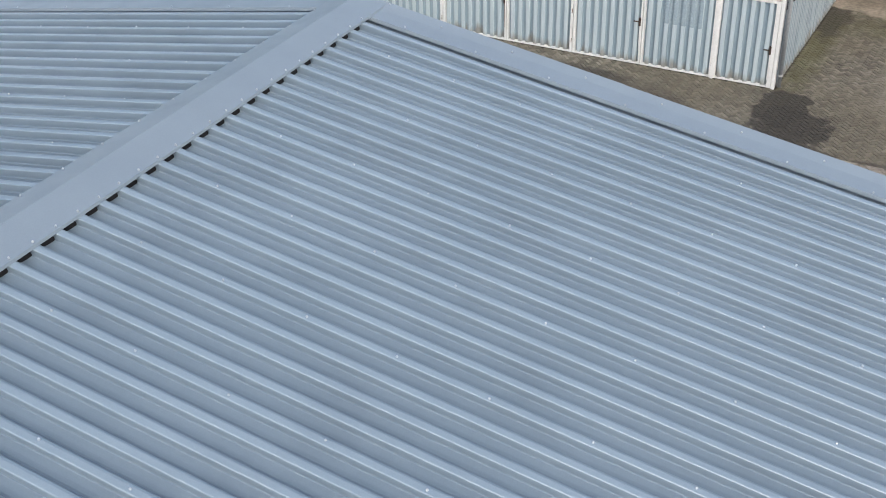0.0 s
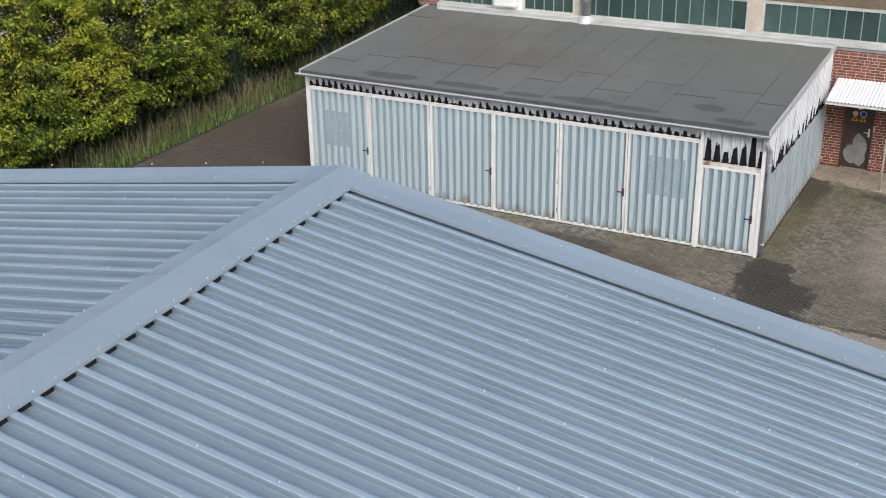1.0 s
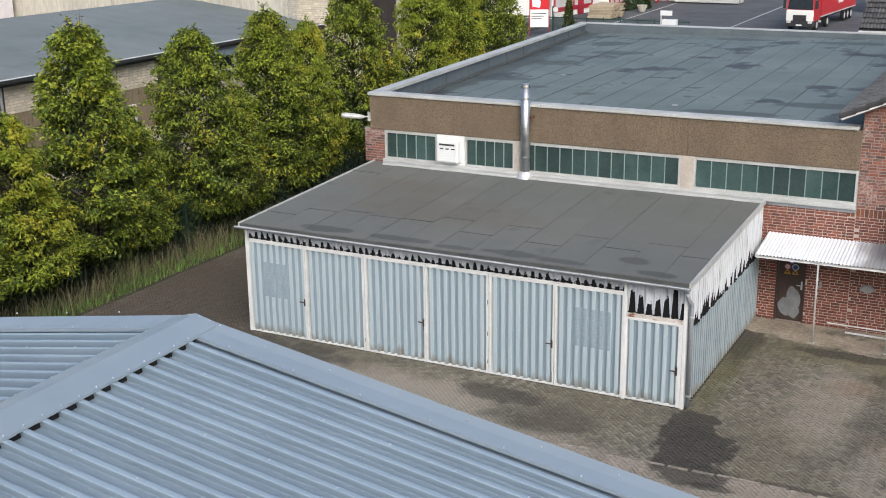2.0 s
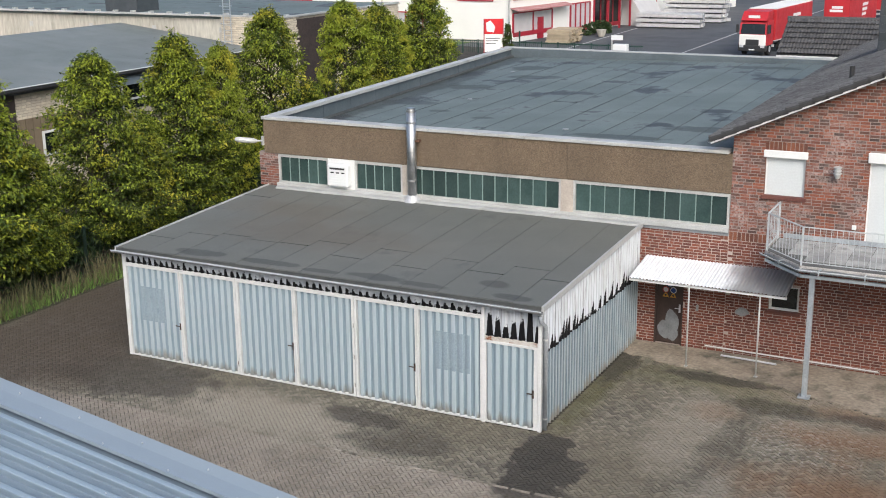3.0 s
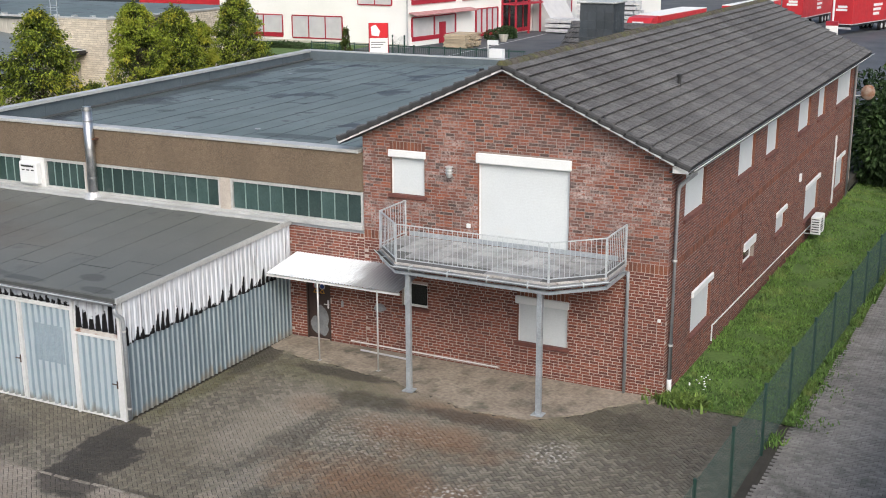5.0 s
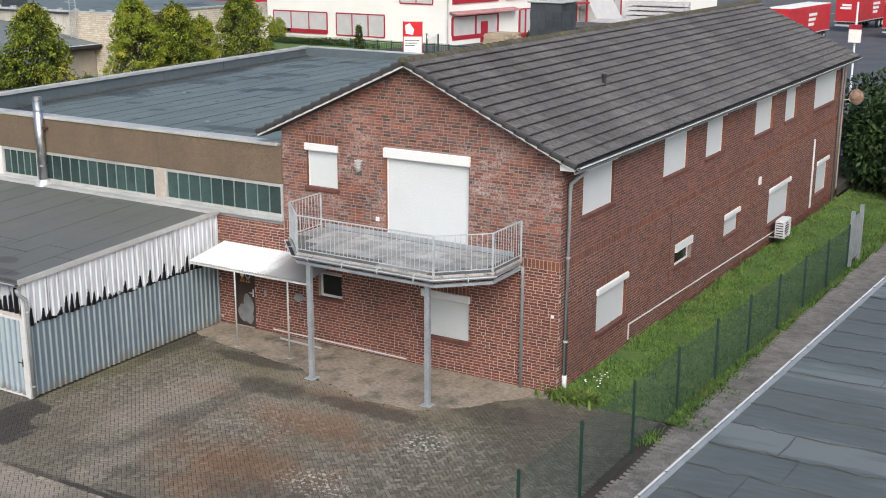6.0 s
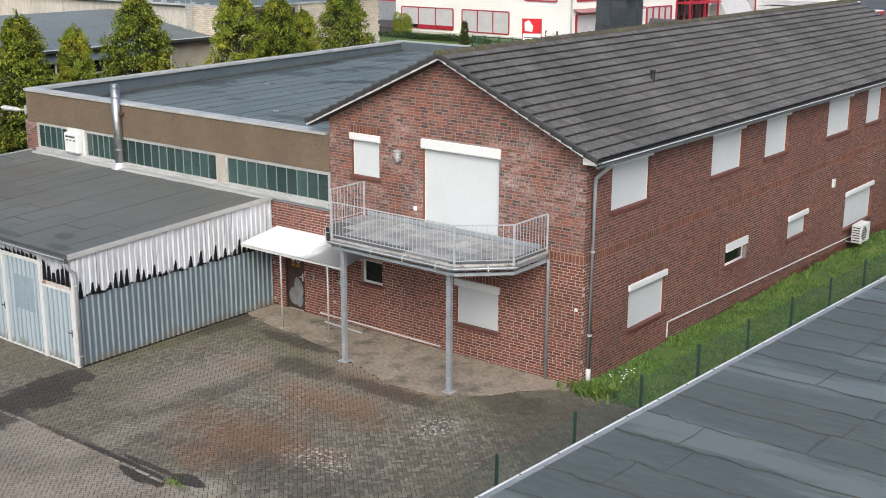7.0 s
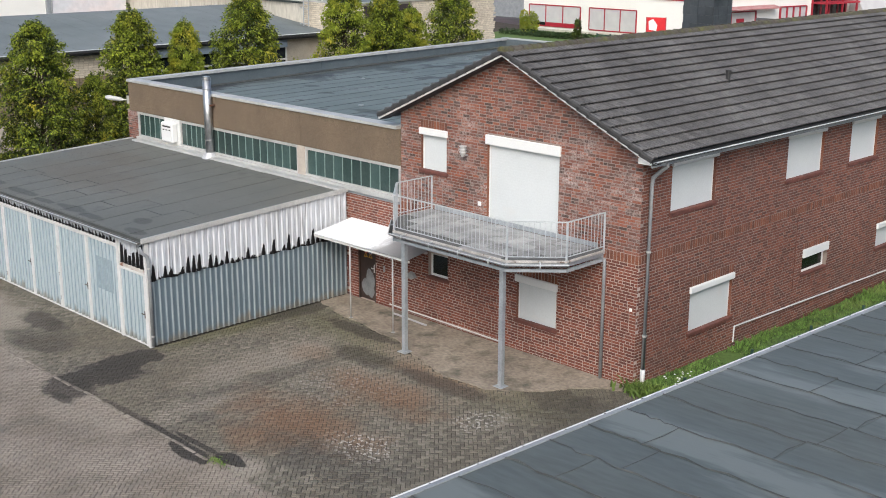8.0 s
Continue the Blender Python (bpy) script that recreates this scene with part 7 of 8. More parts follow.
kinds = [spray_tree("leafy green tree with a broad uneven cone and bright young tips", 8.0, 2.25, 340, 115, 0.5, rt, 0.3, 3),
         spray_tree("leafy green tree with a slim pointed crown beside the fence", 8.0, 2.0, 310, 115, 0.55, rt, 0.24, 3),
         spray_tree("yellow-green tree with dense drooping sprays", 8.0, 2.4, 350, 115, 0.85, rt, 0.34, 2)]
# place along the fence, kind, height, breadth
STAND = [(-13.6, 2, 5.6, 0.95), (-11.3, 0, 6.3, 0.85), (-9.0, 2, 6.1, 0.85), (-5.8, 1, 8.4, 1.15), (-3.6, 0, 5.0, 0.6), (-0.2, 0, 7.7, 0.98), (4.5, 1, 7.95, 1.05), (7.3, 2, 7.3, 0.68), (10.9, 0, 8.5, 1.02),
         (17.0, 2, 8.5, 0.95), (19.7, 1, 8.1, 1.0), (21.7, 2, 7.3, 0.75), (25.0, 0, 8.4, 1.0), (13.6, 1, 5.0, 0.65), (2.3, 1, 5.2, 0.6)]
used = set()
for k, (y, i, high, broad) in enumerate(STAND):
    m = Matrix.Translation((-31.4 + rt.uniform(-0.2, 0.2), y, 0)) @ Matrix.Rotation(k * 1.9, 4, "Z") @ Matrix.Diagonal((broad, broad, high / 8.0, 1))
    if i in used:
        copy_thing(kinds[i], m).matrix_basis = m
    else:
        kinds[i].matrix_basis = m
        used.add(i)

verge = thing("verge", "strip of tall dry grass and weeds under the trees", "verge", kind="structure")
bm = bmesh.new()
slab(bm, [(-40, -60, 0.0), (-29.45, -60, 0.0), (-29.45, 40, 0.0), (-40, 40, 0.0)], 0.05)
part("soil", bm, SOIL, verge)


def verge_spot(r):
    while True:
        x, y = -29.5 - abs(r.gauss(0, 0.6)), r.uniform(-16, 14)
        if noise.noise((x * 0.8, y * 0.8, 1.0)) > r.uniform(-0.8, 0.3):
            return x, y, 0.0


hung("tall_grass", mesh_of("tall_grass", *blades(3000, verge_spot, 0.95, 0.01, 0.6, rg), DRY_GRASS), verge, kind="stuff")
hung("low_grass", mesh_of("low_grass", *blades(5200, verge_spot, 0.34, 0.015, 0.9, rg), GRASS), verge, kind="stuff")


def bush(name, label, at, rx, ry, high, count, size, material, rnd, category="shrub", ground=0.0):
    ob = thing(name, label, category, at=at)
    pts = []
    lumps = [(rnd.uniform(-0.65, 0.65) * rx, rnd.uniform(-0.65, 0.65) * ry, rnd.uniform(0.25, 0.8) * high, rnd.uniform(0.3, 0.5)) for _ in range(max(5, count // 500))]
    for _ in range(count):
        lx, ly, lz, lr = rnd.choice(lumps)
        q = Vector((rnd.gauss(0, 1), rnd.gauss(0, 1), rnd.gauss(0, 1))).normalized()
        p = Vector((at[0] + lx + q.x * lr * rx, at[1] + ly + q.y * lr * ry, at[2] + max(ground, lz + q.z * lr * high)))
        pts.append((p, q))
    stems = bmesh.new()
    for i in range(6):
        a = math.tau * i / 6
        rod(stems, [at, (at[0] + 0.5 * rx * math.cos(a), at[1] + 0.5 * ry * math.sin(a), at[2] + high * 0.7)], [0.05, 0.015], 5)
    part("stem", stems, BARK, ob)
    hung("foliage", leaf_mesh(pts, size, rnd, material, "foliage"), ob)
    return ob


bush("hedge", "dark undergrowth under the tree row", (-31.9, -2.0, 0), 1.0, 17.0, 1.5, 12000, 0.22, LEAF_DARK, rt, "hedge")
bush("hedge", "dark undergrowth beside the hall", (-32.4, 17.0, 0), 1.4, 11.0, 3.0, 14000, 0.22, LEAF_DARK, rt, "hedge")

back_fence = thing("mesh_fence", "dark green bar mesh fence in front of the trees", "fence")
for i in range(16):
    y = -17 + i * 2.5
    part("post", abox(-30.64, -30.56, y - 0.03, y + 0.03, 0, 1.85), DARK_FENCE, back_fence)
verts, faces = [], []


def thin(a, b, r):
    k = len(verts)
    a, b = Vector(a), Vector(b)
    o = (Vector((r, 0, 0)), Vector((-r, r, 0)), Vector((-r, -r, 0))) if abs(a.z - b.z) > 0.5 else (Vector((r, 0, 0)), Vector((-r, 0, r)), Vector((-r, 0, -r)))
    for p in (a, b):
        verts.extend(p + q for q in o)
    faces.extend([(k, k + 1, k + 4, k + 3), (k + 1, k + 2, k + 5, k + 4), (k + 2, k, k + 3, k + 5)])


for i in range(380):
    y = -17 + i * 0.1
    thin((-30.6, y, 0.05), (-30.6, y, 1.8), 0.004)
for i in range(10):
    thin((-30.6, -17, 0.05 + i * 0.19), (-30.6, 21, 0.05 + i * 0.19), 0.005)
hung("bar_mesh", mesh_of("bar_mesh", verts, faces, DARK_FENCE), back_fence, kind="stuff")

# greenery behind the far end of the house
bush("shrub", "large dark green shrub behind the house corner", (2.0, 33.8, -0.3), 3.0, 2.2, 5.0, 12000, 0.3, LEAF_DARK, rt)
bush("shrub", "dark green shrub by the fence", (4.2, 31.0, -0.3), 2.0, 2.2, 3.0, 6000, 0.28, LEAF_DARK, rt)
tall = tree("tree", "tall pale green tree with hanging leaves behind the house", "tree", 9.6, 2.8, 150, 60, 0.34, LEAF_LIGHT, rt, 2.2)
tall.location = (2.9, 36.2, -0.3)
tall = tree("tree", "dark leafy tree behind the house", "tree", 7.0, 2.8, 130, 60, 0.34, LEAF_DARK, rt, 1.0)
tall.location = (5.6, 33.5, -0.3)

# ---- neighbouring office, low gable roof ----
neighbour = thing("neighbour_office", "pale brick office with a low grey felt roof and brown panels", "office building")
NX, NY0, NY1 = -42.5, -20.0, 24.9
part("wall", abox(NX - 20, NX, NY0, NY1, -0.1, 4.8), PALE_JOINT, neighbour)
part("brick_facing", abox(NX - 0.01, NX + 0.01, NY0, 12.0, 3.5, 4.75), PALE_JOINT, neighbour)
verts, faces = [], []
rn = random.Random(15)
for c in range(10):
    z = 3.5 + (c + 0.5) * 0.125
    y = NY0 - rn.random() * 0.3
    while y < 10.6:
        w = 0.3
        if not (6.4 > y > 5.3 or 1.2 > y > 0.1):
            vs, fs = brick_shape(w - 0.02, 0.108, 0.012)
            k = len(verts)
            verts += [(NX + 0.012 - py, y + w / 2 + px, z + pz) for px, py, pz in vs]
            faces += [tuple(k + i for i in f) for f in fs]
        y += w
hung("brickwork", mesh_of("brickwork", verts, faces, PALE_BRICK), neighbour, kind="stuff")
for y in (0.25, 5.5, 10.8):
    part("clinker_pier", abox(NX, NX + 0.06, y, y + 1.12, 0.0, 4.7), DARK_BRICK, neighbour, "dark clinker brick pier")
part("downpipe", rod(bmesh.new(), [(NX + 0.12, 1.15, 0.0), (NX + 0.12, 1.15, 4.7)], 0.06, 8), ZINC, neighbour)
for i in range(9):
    part("panel", abox(NX + 0.002, NX + 0.04, 6.7 + i * 0.45, 7.12 + i * 0.45, 1.6, 3.5), BROWN_PANEL, neighbour)
for i in range(9):
    part("panel", abox(NX + 0.002, NX + 0.04, 1.42 + i * 0.45, 1.84 + i * 0.45, 1.6, 3.5), BROWN_PANEL, neighbour)
part("base_wall", abox(NX + 0.002, NX + 0.05, NY0, 10.75, 0.0, 1.55), PALE_BRICK, neighbour)
w = hung("window", None, neighbour, "small white-framed window")
bm = bmesh.new()
for a in ((8.05, 9.05, 1.65, 1.75), (8.05, 9.05, 2.7, 2.8), (8.05, 8.15, 1.75, 2.7), (8.95, 9.05, 1.75, 2.7)):
    box(bm, NX + 0.04, NX + 0.12, a[0], a[1], a[2], a[3])
part("window_frame", bm, WHITE_PAINT, w)
part("pane", abox(NX + 0.045, NX + 0.07, 8.15, 8.95, 1.75, 2.7), DARK_GLASS, w)
w = hung("window", None, neighbour, "wide dark window band with an awning box")
part("awning_box", abox(NX + 0.01, NX + 0.3, 12.4, 21.5, 4.25, 4.75), surface("awning_box", (0.2, 0.25, 0.3), None, 0.5), w)
for i in range(6):
    part("pane", abox(NX + 0.012, NX + 0.04, 12.0 + i * 1.6, 13.5 + i * 1.6, 3.0, 4.2), DARK_GLASS, w)
    part("mullion", abox(NX + 0.012, NX + 0.1, 13.5 + i * 1.6, 13.6 + i * 1.6, 3.0, 4.2), COPING, w)
part("window_rail", abox(NX + 0.012, NX + 0.1, 12.0, 21.5, 3.45, 3.55), COPING, w)
nroof = hung("roof", None, neighbour, "low-pitched grey felt roof")
for x0, z0, x1, z1 in ((-52.4, 6.2, -42.1, 5.0), (-52.4, 6.2, -62.8, 5.0)):
    bm = bmesh.new()
    slab(bm, [(x0, NY0, z0), (x1, NY0, z1), (x1, NY1, z1), (x0, NY1, z0)], 0.12)
    part("roof_deck", bm, PALE_FELT, nroof)
    for i in range(24):
        y0 = -12 + i * 1.5
        bm = bmesh.new()
        for a, b, off in ((0.0, 0.45, 0.01), (0.45, 1.0, 0.014)):
            slab(bm, [(x0 + (x1 - x0) * a, y0, z0 + (z1 - z0) * a + off), (x0 + (x1 - x0) * b, y0, z0 + (z1 - z0) * b + off), (x0 + (x1 - x0) * b, y0 + 1.49, z0 + (z1 - z0) * b + off), (x0 + (x1 - x0) * a, y0 + 1.49, z0 + (z1 - z0) * a + off)], 0.008)
        part("felt_sheet", bm, PALE_FELT, nroof)
part("eaves_fascia", abox(-42.12, -42.0, NY0, NY1, 4.72, 4.98), BLACK_PLASTIC, neighbour)
part("eaves_trim", abox(-42.1, -41.985, NY0, NY1, 4.985, 5.015), WHITE_PAINT, neighbour)
gutter(neighbour, (-41.9, NY0, 4.9), (-41.9, NY1, 4.9), 0.07, BLACK_PLASTIC)

# ---- warehouse with a stained concrete wall ----
store = thing("warehouse", "warehouse with a stained concrete wall, pale brick end and flat roof", "warehouse")
part("concrete_wall", abox(-75, -40.6, 25.0, 25.3, -0.1, 6.75), STAINED_CONCRETE, store, "weathered grey concrete wall")
bwall = part("brick_end", abox(-44.6, -40.3, 24.7, 25.0, -0.1, 6.75), PALE_JOINT, store)
verts, faces = [], []
for c in range(44):
    z = 1.3 + (c + 0.5) * 0.125
    x = -44.6 - rn.random() * 0.3
    while x < -40.4:
        vs, fs = brick_shape(0.28, 0.108, 0.012)
        k = len(verts)
        verts += [(min(max(x + 0.15 + px, -44.6), -40.3), 24.69 + py, z + pz) for px, py, pz in vs]
        faces += [tuple(k + i for i in f) for f in fs]
        x += 0.3
hung("brickwork", mesh_of("brickwork", verts, faces, PALE_BRICK), bwall, kind="stuff")
verts, faces = [], []
for c in range(44):
    z = 1.3 + (c + 0.5) * 0.125
    y = 24.7 - rn.random() * 0.3
    while y < 38:
        if not (26.0 < y < 30):
            vs, fs = brick_shape(0.28, 0.108, 0.012)
            k = len(verts)
            verts += [(-40.29 - py, max(24.7, y + 0.15 + px), z + pz) for px, py, pz in vs]
            faces += [tuple(k + i for i in f) for f in fs]
        y += 0.3
part("side_wall", abox(-40.6, -40.3, 25.0, 38, -0.1, 6.75), PALE_JOINT, store)
hung("brickwork", mesh_of("brickwork", verts, faces, PALE_BRICK), store, kind="stuff")
# flat dark slab standing in for the shaded recess in this wall
part("loading_bay", abox(-40.4, -40.28, 26.0, 30, 0.5, 6.6), DARK_BRICK, store)
part("roof", abox(-75, -40.3, 24.9, 38, 6.6, 6.8), FELT_WET, store, "flat blue-grey felt roof")
part("coping", abox(-75, -40.2, 24.65, 24.95, 6.75, 6.85), COPING, store)
part("coping", abox(-40.45, -40.2, 24.95, 38, 6.75, 6.85), COPING, store)
for i in range(22):
    part("roof_weight", abox(-70 + i * 1.4, -69.8 + i * 1.4, 25.2, 25.5, 6.8, 6.92), COPING, store)
part("roof_hatch", abox(-54, -51.5, 25.5, 27.5, 6.8, 8.2), SLATE, store)
lad = hung("ladder", None, store, "grey steel ladder up the warehouse wall")
for x in (-44.2, -43.7):
    part("rail", rod(bmesh.new(), [(x, 24.4, 1.0), (x, 24.4, 7.9)], 0.03, 6), GALV, lad)
for i in range(22):
    part("rung", rod(bmesh.new(), [(-44.2, 24.4, 1.2 + i * 0.3), (-43.7, 24.4, 1.2 + i * 0.3)], 0.015, 5), GALV, lad)
for i in range(5):
    z = 3.4 + i * 1.0
    part("cage_hoop", rod(bmesh.new(), [(-43.95 + 0.4 * math.cos(q), 24.4 - 0.4 * math.sin(q), z) for q in [math.pi * j / 8 for j in range(9)]], 0.018, 5), GALV, lad)
part("wall_lamp", rod(bmesh.new(), [(-40.3, 25.3, 4.6), (-40.0, 25.3, 4.6)], 0.2, 10), BLACK_PLASTIC, store)
for i in range(4):
    x = -60 + i * 5
    part("plinth_stain", abox(x, x + 0.3, 24.985, 24.999, 5.8, 6.1), COPING, store)
white_hall = thing("white_hall", "tall white clad hall behind the neighbouring office", "hall")
part("wall", abox(-80, -66.3, -20, 24.6, -0.1, 11.0), RENDER_WHITE, white_hall)
part("roof", abox(-80.2, -66.1, -20.2, 24.7, 11.0, 11.2), COPING, white_hall)
part("corner_strip", abox(-66.3, -66.1, 18.0, 18.35, 0, 11.0), ZINC, white_hall)
part("cladding_panel", abox(-66.3, -66.2, 18.5, 24.5, 4.0, 11.0), surface("faded_panel", (0.62, 0.63, 0.66), (0.72, 0.66, 0.67), 0.6, big=0.5, fine=3, vary=0.15), white_hall, "pale faded advertising panel")
far_hall = thing("far_hall", "distant dark wall with red tarpaulin and grey fence panels behind the warehouse", "hall")
part("wall", abox(-120, -74.5, 92, 106, -0.1, 9.0), SLATE, far_hall)
# panels standing in for a red tarpaulin trailer and a grey mesh fence
part("gate", abox(-96, -76.0, 91.9, 91.99, 2.4, 8.6), RED_TARP, far_hall)
part("loading_wall", abox(-96, -74.5, 91.86, 91.95, 0, 2.39), ZINC, far_hall)
part("roof", abox(-121, -74.4, 91.8, 106, 9.0, 9.3), COPING, far_hall)


# ---- white works building with red frames ----
works = thing("works_building", "white rendered works building with red window frames and grey blinds", "office building")
WY, WX = 79.9, -50.9
part("front_wall", abox(-74.3, WX, WY, WY + 0.4, -0.1, 9.5), RENDER_WHITE, works)
part("plinth", abox(-74.3, WX + 0.01, WY - 0.03, WY, -0.1, 0.25), STAINED_CONCRETE, works)
wd = Vector((3.5, 24.0, 0)).normalized()
wn2 = Vector((wd.y, -wd.x, 0))
W0 = Vector((WX, WY, 0))


def on_side(bm, u0, u1, v0, v1, z0, z1):
    """A block on the yard side of the works building: u along the wall, v out of it."""
    lo = [W0 + wd * u + wn2 * v for u, v in ((u0, v0), (u1, v0), (u1, v1), (u0, v1))]
    return prism(bm, [(p.x, p.y) for p in lo], z0, z1)


part("side_wall", on_side(bmesh.new(), 0.0, 60.0, -0.4, 0.0, -0.1, 9.5), RENDER_WHITE, works)
part("roof", prism(bmesh.new(), [(-74.3, WY), (WX, WY), (WX + 8.6, WY + 59), (-74.3, WY + 59)], 9.5, 9.7), COPING, works)


def works_window(x0, x1, z0, z1, n, low=True):
    w = hung("window", None, works, "red-framed window with grey blinds")
    bm = bmesh.new()
    t = 0.12
    for a in ((x0, x1, z0, z0 + t), (x0, x1, z1 - t, z1), *((x0 + (x1 - x0) * i / n - t / 2, x0 + (x1 - x0) * i / n + t / 2, z0 + t, z1 - t) for i in range(n + 1))):
        box(bm, a[0], a[1], WY - 0.1, WY - 0.002, a[2], a[3])
    part("window_frame", bm, RED_PAINT, w)
    for i in range(n):
        s = (x1 - x0) / n
        part("blind", abox(x0 + i * s + t / 2, x0 + (i + 1) * s - t / 2, WY - 0.06, WY - 0.004, z0 + t + (0.35 if low else 0), z1 - t), GREY_BLIND, w)
        if low:
            part("pane", abox(x0 + i * s + t / 2, x0 + (i + 1) * s - t / 2, WY - 0.05, WY - 0.004, z0 + t, z0 + t + 0.35), RED_PAINT if i else DARK_GLASS, w)


works_window(-73.4, -66.05, 0.5, 2.9, 3)
works_window(-64.8, -58.57, 0.45, 2.9, 3, False)
works_window(-56.6, -52.6, 4.1, 6.6, 2, False)
works_window(-73.4, -66.05, 4.6, 7.0, 3, False)
part("rain_pipe", rod(bmesh.new(), [(WX + 0.15, WY - 0.15, 0), (WX + 0.15, WY - 0.15, 9.4)], 0.09, 8), COPING, works)
awn = hung("awning", None, works, "faded red awning over the yard windows")
bm = bmesh.new()
c = [W0 + wd * u + wn2 * v for u, v in ((0.3, 0.05), (11.5, 0.05), (11.5, 1.1), (0.3, 1.1))]
slab(bm, [(c[0].x, c[0].y, 3.45), (c[1].x, c[1].y, 3.45), (c[2].x, c[2].y, 3.2), (c[3].x, c[3].y, 3.2)], 0.08)
part("awning_sheet", bm, surface("faded_red", (0.34, 0.13, 0.13), (0.44, 0.27, 0.26), 0.7, big=1.5), awn)
for u0, u1, z0, z1, n, glass in ((0.8, 8.6, 0.5, 2.95, 2, GREY_BLIND), (12.6, 17.0, 0.1, 3.2, 4, GREY_BLIND), (18.0, 24.0, 0.1, 6.0, 4, DARK_GLASS), (27.0, 34.0, 0.4, 6.0, 4, GREY_BLIND), (0.8, 8.6, 4.2, 6.6, 2, GREY_BLIND), (10.0, 16.5, 4.2, 6.6, 3, GREY_BLIND)):
    w = hung("window", None, works, "red-framed yard window")
    bm = bmesh.new()
    on_side(bm, u0, u1, 0.01, 0.14, z0, z0 + 0.45)
    on_side(bm, u0, u1, 0.01, 0.14, z1 - 0.12, z1)
    for i in range(n + 1):
        u = u0 + (u1 - u0) * i / n
        on_side(bm, u - 0.12, u + 0.12, 0.01, 0.12, z0 + 0.45, z1 - 0.12)
    part("window_frame", bm, RED_PAINT, w)
    for i in range(n):
        s = (u1 - u0) / n
        part("blind", on_side(bmesh.new(), u0 + i * s + 0.12, u0 + (i + 1) * s - 0.12, 0.01, 0.06, z0 + 0.45, z1 - 0.12), glass, w)
part("door", on_side(bmesh.new(), 5.6, 6.7, 0.02, 0.16, 0.0, 2.2), RED_PAINT, works, "dark red door")
part("low_panel", on_side(bmesh.new(), 0.6, 5.4, 0.02, 0.1, 0.0, 0.5), RENDER_WHITE, works)
bm = bmesh.new()
p = [W0 + wd * u + wn2 * v for u, v in ((24.5, 0.2), (24.5, 3.6), (30.0, 3.6), (30.0, 0.2))]
a = [bm.verts.new((q.x, q.y, 0)) for q in p]
b = [bm.verts.new((p[0].x, p[0].y, 5.2)), bm.verts.new((p[3].x, p[3].y, 5.2))]
for f in ((a[0], a[1], b[0]), (a[3], b[1], a[2]), (a[1], a[2], b[1], b[0]), (a[0], b[0], b[1], a[3]), (a[0], a[3], a[2], a[1])):
    bm.faces.new(f)
part("sloping_screen", bm, GREY_BLIND, works, "sloping grey stair screen")
for u in (18.2, 21.0, 23.6):
    part("stair_post", on_side(bmesh.new(), u, u + 0.18, 1.6, 1.78, 0, 6.5), RED_PAINT, works)
part("stair_landing", on_side(bmesh.new(), 18.0, 24.0, 0.1, 1.9, 3.3, 3.5), RED_PAINT, works)

# ---- yard: sign, fence, timber, planters, stacks ----
def sign_post(name, label, x, y, turn=0.0):
    ob = thing(name, label, "sign", at=(x, y, 0))
    m = Matrix.Translation((x, y, 0)) @ Matrix.Rotation(turn, 4, "Z")

    def p(nm, bm, mat):
        bm.transform(m)
        part(nm, bm, mat, ob)

    for s in (-0.85, 0.85):
        p("post", abox(s - 0.04, s + 0.04, -0.05, 0.05, 0, 3.6), RED_PAINT)
    p("upper_board", abox(-0.81, 0.81, -0.06, 0.06, 2.25, 3.58, bevel=0.02), surface("sign_red", (0.62, 0.012, 0.02), None, 0.4, bump=0))
    p("lower_board", abox(-0.81, 0.81, -0.05, 0.05, 0.7, 2.2, bevel=0.02), RENDER_WHITE)
    bm = bmesh.new()
    q = [bm.verts.new((-0.72 + a, -0.07, 2.4 + b)) for a, b in ((0.1, 0.1), (0.75, 0.0), (0.85, 0.5), (0.45, 1.05), (0.05, 0.85))]
    bm.faces.new(q)
    p("emblem", bm, WHITE)
    for i in range(3):
        p("text_bar", abox(-0.7, 0.6 - 0.2 * i, -0.056, -0.05, 1.85 - i * 0.22, 1.92 - i * 0.22), SLATE)
    return ob


sign_post("company_sign", "red and white sign board on posts by the yard entrance", -46.0, 65.6, 0.5)
yf = thing("yard_fence", "low green mesh fence at the yard entrance", "fence")
for i in range(14):
    x = -56 + i * 1.6
    part("post", abox(x - 0.05, x + 0.05, 69.95, 70.05, 0, 1.3), FENCE, yf)
    for k in range(8):
        part("bar", abox(x + 0.2 * k, x + 0.2 * k + 0.03, 69.99, 70.01, 0.1, 1.15), FENCE, yf)
    part("rail", abox(x, x + 1.6, 69.98, 70.02, 1.1, 1.2), FENCE, yf)
side_fence = thing("yard_fence", "weathered mesh panel beside the sign with a round notice", "fence")
for x in (-45.1, -43.9):
    part("post", abox(x - 0.05, x + 0.05, 66.5, 66.62, 0, 2.5), FENCE, side_fence)
for i in range(12):
    part("bar", abox(-45.05 + i * 0.1, -45.035 + i * 0.1, 66.55, 66.57, 0.1, 2.1 + 0.03 * i), FENCE, side_fence)
part("round_notice", rod(bmesh.new(), [(-44.8, 66.48, 2.2), (-44.8, 66.44, 2.2)], 0.24, 16), RENDER_WHITE, side_fence)
stack = thing("timber_stack", "stack of pale sawn boards on bearers", "timber stack", at=(-45.4, 82.2, 0))
rw = random.Random(51)
for i in range(3):
    part("bearer", abox(-47.0, -44.6, 80.8 + i * 1.4, 80.95 + i * 1.4, 0, 0.15), TIMBER, stack)
